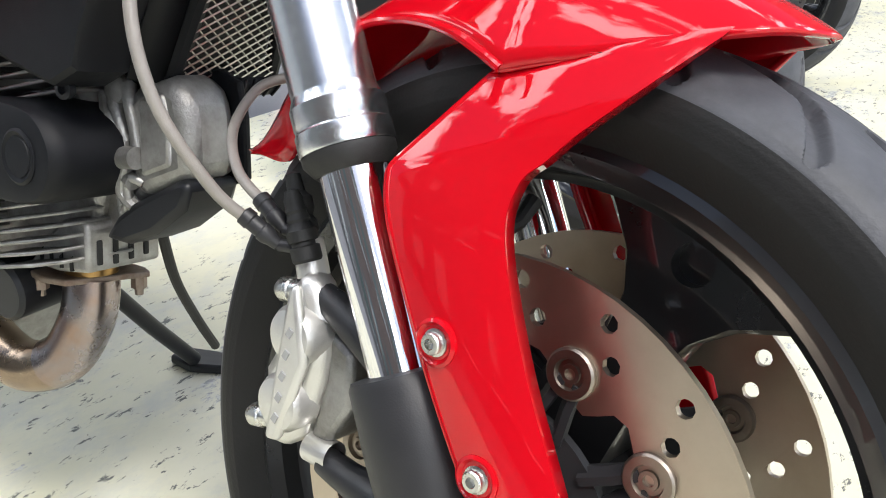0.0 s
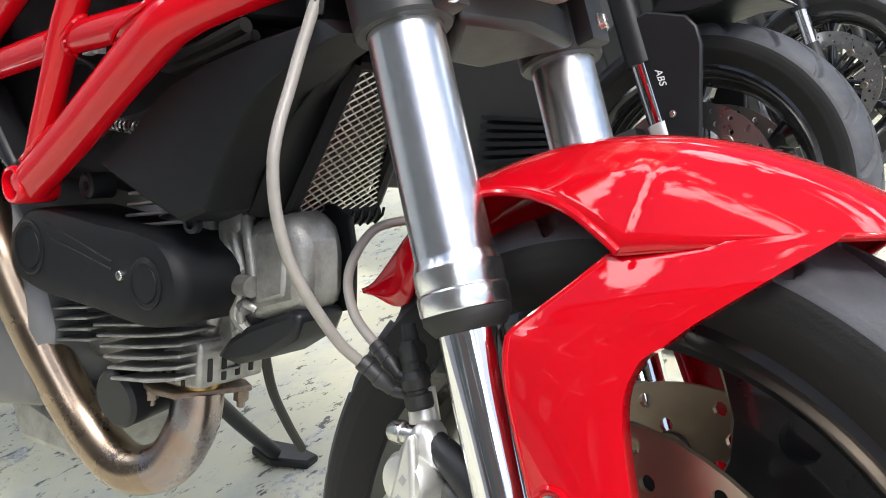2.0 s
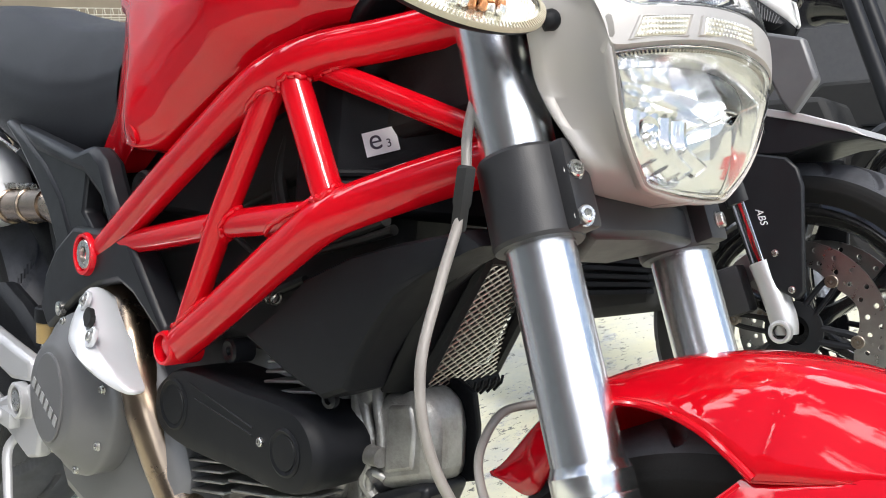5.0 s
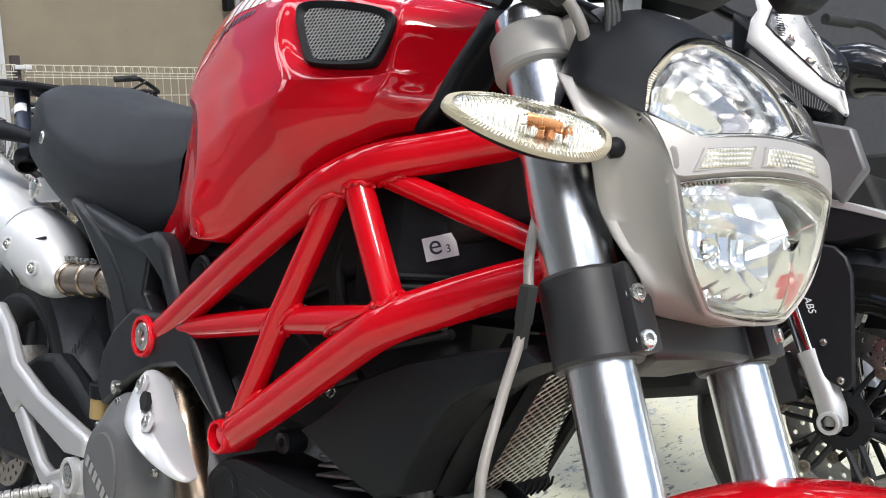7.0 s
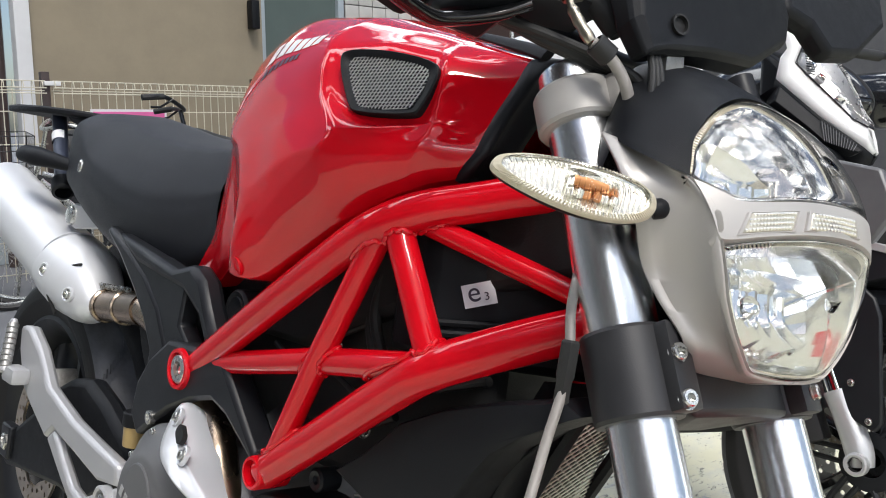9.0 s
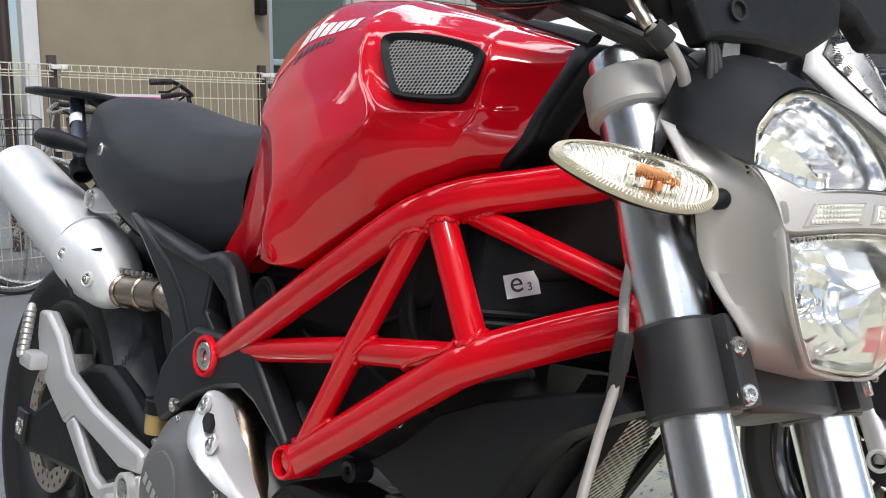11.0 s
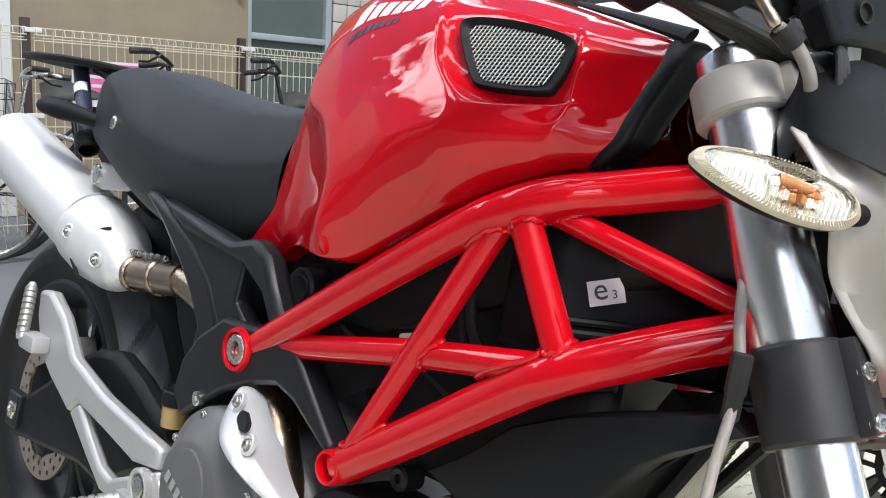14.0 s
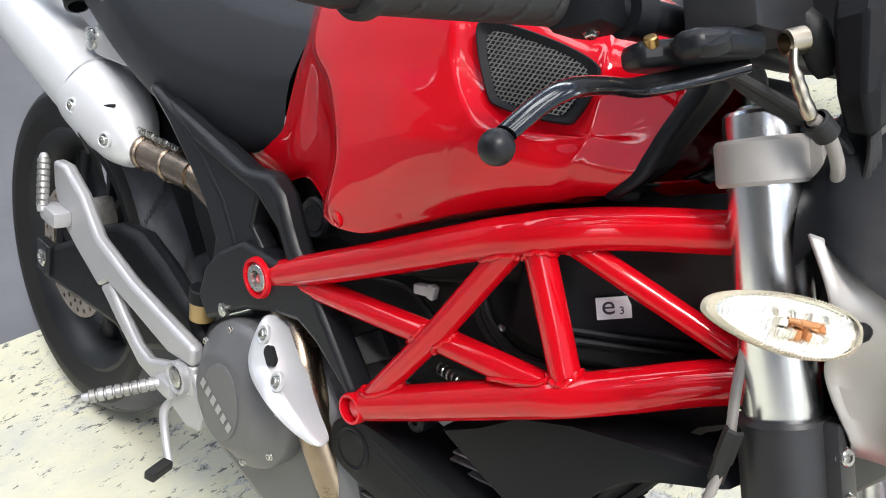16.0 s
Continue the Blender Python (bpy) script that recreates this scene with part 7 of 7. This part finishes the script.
    if nose:
        face = new("nose_fairing")
        face.parent = body
        EDGE = [(-0.257, 0.075, 1.083), (-0.242, 0.075, 1.043), (-0.251, 0.080, 1.024), (-0.252, 0.085, 0.982), (-0.170, 0.060, 0.914), (-0.121, 0.040, 0.880), (-0.094, 0.025, 0.860), (-0.084, 0.008, 0.849)]
        RIM = [(-0.251, 0.055, 1.096), (-0.222, 0.055, 1.050), (-0.228, 0.062, 1.015), (-0.210, 0.055, 0.997), (-0.158, 0.035, 0.947), (-0.122, 0.022, 0.912), (-0.097, 0.014, 0.899), (-0.082, 0.000, 0.858)]
        RIDGE = [(-0.227, 0.0, 1.110), (-0.193, 0.0, 1.063), (-0.174, 0.0, 1.034), (-0.153, 0.0, 1.006), (-0.132, 0.0, 0.973), (-0.116, 0.0, 0.940), (-0.100, 0.0, 0.915), (-0.082, 0.0, 0.858)]
        for side in (-1, 1):
            low, rim_line, ridge = ([Vector((x, side * y, z)) for x, y, z in row] for row in (EDGE, RIM, RIDGE))
            part("white_panel", grid([[p, p.lerp(q, 0.5) + Vector((0.003, side * 0.003, 0.001)), q] for p, q in zip(low, rim_line)]), WHITE_PAINT, face, "white", thick=0.005)
            part("panel_flank", grid([[p, p + Vector((-0.004, side * -0.004, -0.014)), p + Vector((-0.035, side * -0.012, -0.030))] for p in low[3:]]), BLACK_PLASTIC, face, thick=0.003)
            glazed = list(zip(rim_line, ridge))[1:7]
            inner = [[p.lerp(q, u) + Vector((-0.018, 0, -0.016)) * math.sin(math.pi * (0.12 + 0.76 * u)) for u in (0, 0.25, 0.5, 0.75, 1)] for p, q in glazed]
            part("headlight", grid(inner), GREY_DISC, face, "", None, 5)
            for k in range(3):
                mid = glazed[k + 1][0].lerp(glazed[k + 1][1], 0.5) + Vector((-0.010, 0, -0.009))
                part("lamp_insert", block((0.018, 0.012, 0.016), Matrix.Translation(mid) @ pose(0, 0, 0, 20, 40, 25 * k), None, 0.004), CHROME, face)
            for k in range(12):
                p, q = glazed[0][0].lerp(glazed[2][0], k / 11), glazed[0][1].lerp(glazed[2][1], k / 11)
                part("lamp_rib", sweep([p.lerp(q, 0.06), p.lerp(q, 0.30) + Vector((-0.003, 0, -0.003))], 0.0012, 5), BLACK_GLOSS, face)
            pane = part("headlight_pane", grid([[p.lerp(q, u) + Vector((0.003, side * 0.002, 0.003)) * math.sin(math.pi * u) for u in (0, 0.25, 0.5, 0.75, 1)] for p, q in glazed]), CLEAR, face, "", None, 60)
            pane.visible_shadow = False
            part("lamp_border", sweep([p + Vector((0.001, side * 0.001, 0.001)) for p in rim_line[1:7]], 0.0018, 6), BLACK_GLOSS, face)
            chin = [Vector((x, side * y, z)) for x, y, z in ((-0.241, 0.088, 0.968), (-0.167, 0.064, 0.906), (-0.092, 0.030, 0.855), (-0.099, 0.035, 0.848), (-0.153, 0.070, 0.865), (-0.182, 0.085, 0.892), (-0.242, 0.100, 0.935))]
            part("chin", rings(bmesh.new(), [chin, [q + Vector((-0.03, side * -0.02, -0.01)) for q in chin]]), BLACK_PLASTIC, face, bevel=0.003)
            slats = [(chin[1].lerp(chin[2], u), chin[4].lerp(chin[3], u)) for u in (0.05 + 0.065 * k for k in range(13))]
            for p, q in slats:
                part("chin_slat", sweep([p + Vector((0.002, side * 0.003, 0)), q + Vector((0.002, side * 0.003, 0))], 0.0008, 5), CASE_GREY, face)
        part("nose_core", prism([(-0.32, 1.06), (-0.28, 1.03), (-0.18, 0.93), (-0.13, 0.86), (-0.30, 0.82)], -0.035, 0.035), BLACK_SATIN, face, bevel=0.01)
        part("screen", rings(bmesh.new(), [[(-0.265, -0.080, 1.095), (-0.240, 0, 1.110), (-0.265, 0.080, 1.095)], [(-0.330, -0.075, 1.240), (-0.310, 0, 1.260), (-0.330, 0.075, 1.240)]], False, False), BLACK_GLOSS, face, thick=0.003)
    part("tank", sweep(spline([(-0.50, 0, 0.95), (-0.55, 0, 0.97), (-0.72, 0, 1.02), (-0.98, 0, 1.00), (-1.20, 0, 0.94)], 6), [0.012, 0.080, 0.14, 0.14, 0.08], 24), WHITE_PAINT if nose else BLACK_GLOSS, body)
    part("handlebar", sweep(spline([(-0.42, -0.40, 1.06), (-0.36, -0.20, 1.08), (-0.34, 0, 1.06), (-0.36, 0.20, 1.08), (-0.42, 0.40, 1.06)], 6), 0.012, 12), BLACK_SATIN, body)
    for side in (-1, 1):
        part("grip", sweep([(-0.385, side * 0.28, 1.072), (-0.42, side * 0.40, 1.06)], 0.017, 14), RUBBER_DULL, body)
    return body


front_end("motorcycle", "black motorcycle with white nose fairing and twin drilled discs", SECOND, FORK_SILVER, True, True)
front_end("motorcycle", "dark motorcycle with black fork further along the row", Matrix.Translation((-0.78, 2.87, 0.0)) @ pose(0, 0, 0, -10.3), CAST_BLACK, False, False)
last_bike = front_end("motorcycle", "black and red motorcycle at the end of the row", Matrix.Translation((-1.0, 4.20, 0.0)) @ pose(0, 0, 0, -10.3), CAST_BLACK, False, False)
guard = new("front_mudguard")
guard.parent = last_bike
for name, mat, a0, a1, y0, y1, high in (("guard_shell", BLACK_GLOSS, 50, 135, -0.080, 0.080, 0.0), ("guard_strip", RED, 70, 128, -0.084, 0.084, 0.006)):
    rows = [[Vector(((0.335 + high - 0.022 * abs(s) ** 3) * math.cos(radians(a)), y0 + (y1 - y0) * (s + 1) / 2, 0.305 + (0.335 + high - 0.022 * abs(s) ** 3) * math.sin(radians(a)))) for s in np.linspace(-1, 1, 11)] for a in np.linspace(a0, a1, 24)]
    part(name, grid(rows), mat, guard, "", None, 40, thick=0.004)
for side in (-1, 1):
    part("guard_leg", prism([(-0.10, 0.62), (0.02, 0.60), (-0.02, 0.46), (-0.06, 0.40), (-0.09, 0.44)], side * 0.088 - 0.004, side * 0.088 + 0.004), BLACK_GLOSS, guard, bevel=0.003)

# ---- back of the yard: fence, wall, openings ----
YARD = -5.15
WHITE_TRIM = material("white_trim_paint", (0.72, 0.72, 0.72), 0.5, 0.0, (0.62, 0.62, 0.62), 6, 0.7, 0.1, 200)
SHUTTER = material("blue_grey_sheet", (0.38, 0.43, 0.46), 0.45, 0.2, (0.32, 0.37, 0.40), 2, 0.7, 0.05, 60)
PINK = material("pink_poster", (0.72, 0.14, 0.36), 0.5, 0.0, (0.64, 0.11, 0.31), 12, 0.8)
PANE = material("dark_window_glass", (0.10, 0.13, 0.12), 0.08, 0.0, (0.08, 0.105, 0.10), 3, 0.8, specular=0.6)
TILE = material("pale_grey_tile", (0.50, 0.49, 0.46), 0.35, 0.0, (0.42, 0.41, 0.39), 5, 0.7, 0.1, 60)
CARD_BLACK = material("black_banner_cloth", (0.020, 0.020, 0.022), 0.6, 0.0, (0.014, 0.014, 0.016), 12, 0.7)

wall = part("wall_back", block((0.3, 1.76, 3.1), Matrix.Translation((-6.36, 2.72, 1.55))), WALL)
tagged(wall, "stained beige rendered house wall", "wall", kind="structure")
side_wall = part("wall_shutter", block((0.2, 6.0, 2.9), Matrix.Translation((-6.40, -1.30, 1.45))), SHUTTER)
tagged(side_wall, "blue-grey sheet metal wall", "wall", kind="structure")
part("trim", block((0.10, 0.10, 3.1), Matrix.Translation((-6.20, 1.78, 1.55)), None, 0.01), WHITE_TRIM)["kind"] = "structure"
downpipe = part("drain_pipe", sweep([(-6.16, 1.62, 0.0), (-6.16, 1.62, 3.1)], 0.035, 16), POST_BROWN)
tagged(downpipe, "dark brown drain pipe on the house wall", "pipe")
window = thing("window_1", "tall dark window in a grey metal frame", "window", Matrix.Translation((-6.30, 4.0, 0)), kind="structure")
part("pane", block((0.03, 0.74, 2.6), Matrix.Translation((0.02, 0, 1.45))), PANE, window)
for y in (-0.39, 0.39):
    part("window_frame", block((0.10, 0.06, 2.8), Matrix.Translation((0.03, y, 1.45)), None, 0.006), SHUTTER, window)
for z in (0.12, 1.32, 2.80):
    part("window_frame", block((0.09, 0.72, 0.05), Matrix.Translation((0.03, 0, z)), None, 0.006), SHUTTER, window)
part("wall_lintel", block((0.3, 0.86, 0.25), Matrix.Translation((-6.40, 4.0, 2.975))), WALL)["kind"] = "structure"
tiled = part("wall_tiled", block((0.3, 10.0, 3.1), Matrix.Translation((-6.42, 9.45, 1.55))), POST_BROWN)
tagged(tiled, "pale grey tiled house wall", "wall", kind="structure")
tile_mesh = finish(block((0.02, 0.142, 0.142), None, None, 0.003))
tile_mesh.materials.append(TILE)
for i in range(10):
    for k in range(16):
        t = new("tile", tile_mesh)
        t.parent = tiled
        t.location = (-6.262, 4.53 + 0.15 * i, 0.08 + 0.15 * k)
meter = part("wall_light", block((0.08, 0.07, 0.22), Matrix.Translation((-6.16, 3.50, 1.78)), None, 0.01), BLACK_PLASTIC)
tagged(meter, "small dark metal fitting on the house wall", "wall fitting")

fence = thing("fence", "cream welded wire fence on brown steel posts", "fence", Matrix.Translation((YARD, 0, 0)))
for k in range(-3, 6):
    y = 1.57 + 1.33 * k
    part("post", block((0.045, 0.045, 1.22), Matrix.Translation((-0.02, y, 0.61)), None, 0.004), POST_BROWN, fence)
    for z in (0.70, 1.155):
        part("bracket", block((0.03, 0.09, 0.025), Matrix.Translation((0.01, y + 0.03, z)), None, 0.004), WHITE_TRIM, fence)
    near = -1 <= k <= 2
    panel = bmesh.new()
    upright = [Vector((0, 0, 0.06)), Vector((0, 0, 1.115))] + [Vector((0.018 - 0.018 * math.cos(a), 0, 1.115 + 0.040 * math.sin(a) + 0.015)) for a in (math.pi * s / 5 for s in range(6))]
    if k == -3:
        wire_mesh = finish(sweep(upright, 0.0028, 5))
        rail_mesh = finish(sweep([(0, 0.03, 0), (0, 1.32, 0)], 0.0034, 5))
        for mesh in (wire_mesh, rail_mesh):
            mesh.materials.append(FENCE_CREAM)
    for i in range(26):
        yy = y + 0.04 + 0.0505 * i
        if near:
            wire = new("wire", wire_mesh)
            wire.parent, wire.location = fence, (0, yy, 0)
        else:
            sweep([q + Vector((0, yy, 0)) for q in upright], 0.0028, 5, True, 1.0, panel)
    for x, z in ((0, 0.10), (0, 0.28), (0, 0.46), (0, 0.64), (0, 0.82), (0, 1.00), (0, 1.115), (0.036, 1.13), (0.02, 1.168), (0.036, 1.10)):
        if near:
            rail = new("cross_wire", rail_mesh)
            rail.parent, rail.location = fence, (x, y, z)
        else:
            sweep([(x, y + 0.03, z), (x, y + 1.32, z)], 0.0034, 5, True, 1.0, panel)
    if not near:
        part("wire_panel", panel, FENCE_CREAM, fence)["kind"] = "stuff"
poster = thing("poster", "pink and white notice tied to the wire fence", "poster", Matrix.Translation((YARD + 0.03, 2.025, 0.775)))
part("sheet", block((0.004, 0.46, 0.48)), WHITE_TRIM, poster)
part("sheet_print", block((0.004, 0.43, 0.20), Matrix.Translation((0.004, 0, 0.125))), PINK, poster)
bars([(Matrix.Translation((0.0075, -0.02, 0.15 - 0.05 * k)) @ pose(0, 0, 0, 90, 0, 90), 0.26 - 0.05 * k, 0.018) for k in range(3)], poster, "print_bars", WHITE_TRIM)
bars([(Matrix.Translation((0.0075, -0.02, -0.08 - 0.04 * k)) @ pose(0, 0, 0, 90, 0, 90), 0.24, 0.014) for k in range(3)], poster, "print_bars", PINK)


def bicycle(m, label, colour, basket=False):
    """A parked city bicycle."""
    b = thing("bicycle", label, "bicycle", m, "bicycles at the fence")
    for x in (0.0, 1.05):
        w = new("wheel")
        w.parent = b
        hub = Matrix.Translation((x, 0, 0.33))
        loop = [(0.315 * math.cos(a), 0, 0.315 * math.sin(a)) for a in (math.tau * k / 48 for k in range(49))]
        part("tyre", sweep(loop, 0.017, 8, False), RUBBER_DULL, w, "", hub)
        spokes = bmesh.new()
        for k in range(18):
            a = math.tau * k / 18
            sweep([(0.015 * math.cos(a + 1), 0.02 * (-1) ** k, 0.015 * math.sin(a + 1)), (0.30 * math.cos(a), 0, 0.30 * math.sin(a))], 0.0012, 4, True, 1.0, spokes)
        part("spokes", spokes, STEEL, w, "", hub)
        part("rim", sweep([(0.295 * math.cos(a), 0, 0.295 * math.sin(a)) for a in (math.tau * k / 48 for k in range(49))], 0.009, 6, False), STEEL, w, "", hub)
        part("mudguard", sweep([(0.345 * math.cos(a), 0, 0.345 * math.sin(a)) for a in (0.4 + 2.3 * k / 16 for k in range(17))], 0.02, 8, True, 0.4), BLACK_PLASTIC, w, "", hub)
    for a, c, r in (((0.0, 0, 0.33), (0.42, 0, 0.30), 0.010), ((0.42, 0, 0.30), (0.36, 0, 0.74), 0.014), ((0.42, 0, 0.30), (0.86, 0, 0.72), 0.017), ((0.37, 0, 0.60), (0.85, 0, 0.76), 0.014), ((0.0, 0, 0.33), (0.365, 0, 0.66), 0.009), ((1.05, 0, 0.33), (0.86, 0, 0.82), 0.013), ((0.86, 0, 0.80), (0.82, 0, 1.00), 0.012)):
        part("frame_tube", sweep([a, c], r, 10), colour, b)
    part("handlebar", sweep(spline([(0.68, -0.28, 1.03), (0.76, -0.24, 1.04), (0.83, -0.08, 1.01), (0.83, 0.08, 1.01), (0.76, 0.24, 1.04), (0.68, 0.28, 1.03)], 5), 0.011, 10), STEEL if basket else BLACK_SATIN, b)
    for side in (-1, 1):
        part("grip", sweep([(0.76, side * 0.245, 1.04), (0.66, side * 0.285, 1.03)], 0.016, 10), RUBBER_DULL, b)
        part("brake_lever", sweep([(0.80, side * 0.20, 1.03), (0.74, side * 0.22, 0.99), (0.70, side * 0.26, 0.985)], 0.006, 8), BLACK_SATIN, b)
    part("saddle", sweep(spline([(0.22, 0, 0.83), (0.30, 0, 0.85), (0.40, 0, 0.84), (0.50, 0, 0.83)], 4), [0.08, 0.085, 0.05, 0.02], 14, True, 0.35), RUBBER_DULL, b)
    part("seat_post", sweep([(0.36, 0, 0.70), (0.345, 0, 0.83)], 0.012, 10), STEEL, b)
    part("stand", sweep([(0.0, 0.05, 0.33), (-0.06, 0.12, 0.005)], 0.008, 8), STEEL, b)
    if basket:
        wires = bmesh.new()
        for k in range(9):
            u = -0.16 + 0.04 * k
            for x0, x1 in ((0.92, 0.90), (1.18, 1.22)):
                sweep([(x0, u * 0.85, 0.72), (x1, u, 0.98)], 0.002, 4, True, 1.0, wires)
            sweep([(0.92 + 0.0325 * k, -0.14, 0.72), (0.90 + 0.04 * k, -0.17, 0.98)], 0.002, 4, True, 1.0, wires)
            sweep([(0.92 + 0.0325 * k, 0.14, 0.72), (0.90 + 0.04 * k, 0.17, 0.98)], 0.002, 4, True, 1.0, wires)
        for s, z in ((0.0, 0.72), (0.35, 0.81), (0.7, 0.90), (1.0, 0.98)):
            x0, x1, w = 0.92 - 0.02 * s, 1.18 + 0.04 * s, 0.14 + 0.03 * s
            sweep([(x0, -w, z), (x1, -w, z), (x1, w, z), (x0, w, z), (x0, -w, z)], 0.0026, 4, True, 1.0, wires)
        part("basket", wires, BLACK_SATIN, b)["kind"] = "stuff"
    return b


bicycle(Matrix.Translation((-4.75, 1.25, 0)) @ pose(0, 0, 0, -6, 0, 60), "black city bicycle leaning at the fence", BLACK_GLOSS)
bicycle(Matrix.Translation((-4.80, 1.95, 0)) @ pose(0, 0, 0, -6, 0, 62), "dark city bicycle with black handlebar", BLACK_GLOSS)
bicycle(Matrix.Translation((-4.85, 2.75, 0)) @ pose(0, 0, 0, -6, 0, 58), "dark city bicycle beside the fence", BLACK_GLOSS)
bicycle(Matrix.Translation((-4.50, 2.10, 0.0)) @ pose(0, 0, 0, -4, 0, -100) @ Matrix.Scale(0.9, 4), "silver city bicycle with a wire front basket", STEEL, True)

# banner and white board beyond the motorcycles
banner = thing("banner", "black cloth banner with large white characters", "banner", Matrix.Translation((-3.35, 3.45, 0)) @ pose(0, 0, 0, 0, 0, 42))
part("cloth", block((0.01, 0.62, 1.75), Matrix.Translation((0, 0, 0.98))), CARD_BLACK, banner)
part("pole", sweep([(0.0, -0.33, 0.0), (0.0, -0.33, 1.95)], 0.012, 10), STEEL, banner)
bars([(Matrix.Translation((0.007, 0.02, 1.50 - 0.17 * k)) @ pose(0, 0, 0, 90, 0, 90), 0.34, 0.07) for k in range(7)], banner, "print_bars", WHITE_TRIM)
board = thing("signboard", "large plain white board standing on the pavement", "signboard", Matrix.Translation((-2.75, 4.15, 0)) @ pose(0, 0, 0, 0, 0, 40))
part("panel", block((0.06, 1.30, 1.70), Matrix.Translation((0, 0, 0.95)), None, 0.01), WHITE_PAINT, board)
part("foot", block((0.4, 1.0, 0.10), Matrix.Translation((0, 0, 0.05)), None, 0.01), CASE_GREY, board)


# ---- houses across the street, behind the camera ----
# out of view; dark and tall so the red paint mirrors less sky
FACADE = material("dark_facade_render", (0.17, 0.16, 0.15), 0.8, 0.0, (0.13, 0.12, 0.115), 0.8, 0.7, 0.3, 30)
BRICKRED = material("brown_facade_tile", (0.13, 0.095, 0.08), 0.7, 0.0, (0.10, 0.07, 0.06), 0.9, 0.7, 0.3, 30)


def house(at, wide, deep, high, mat, floors, bays, turn, label):
    h = thing("house", label, "house", Matrix.Translation(at) @ pose(0, 0, 0, 0, 0, turn), "houses across the street")
    part("wall", block((deep, wide, high), Matrix.Translation((0, 0, high / 2))), mat, h)
    part("roof", block((deep + 0.4, wide + 0.4, 0.3), Matrix.Translation((0, 0, high + 0.15))), CASE_GREY, h)
    for f in range(floors):
        for b in range(bays):
            y, z = -wide / 2 + wide * (b + 0.5) / bays, high * (f + 0.55) / floors
            w = new("window")
            w.parent = h
            part("pane", block((0.06, wide / bays * 0.5, high / floors * 0.5), Matrix.Translation((-deep / 2 - 0.01, y, z))), PANE, w)
            part("sill", block((0.16, wide / bays * 0.58, 0.08), Matrix.Translation((-deep / 2 - 0.04, y, z - high / floors * 0.27))), WHITE_TRIM, w)
    return h


house((1.5, -13.0, 0), 9, 8, 9.5, BRICKRED, 3, 4, -88, "unseen brown tiled three-storey house across the street, added for reflections")
house((-8.5, -12.5, 0), 10, 8, 10.5, FACADE, 4, 4, -98, "unseen grey rendered four-storey block across the street, added for reflections")

# added dark wall, a backdrop that closes the row of motorcycles against bright sky
far_side = part("wall_backdrop", block((9.4, 0.3, 5.0), Matrix.Translation((-1.7, 8.2, 2.5))), CASE_GREY)
tagged(far_side, "added dark grey backdrop wall closing the end of the yard", "wall", kind="structure")
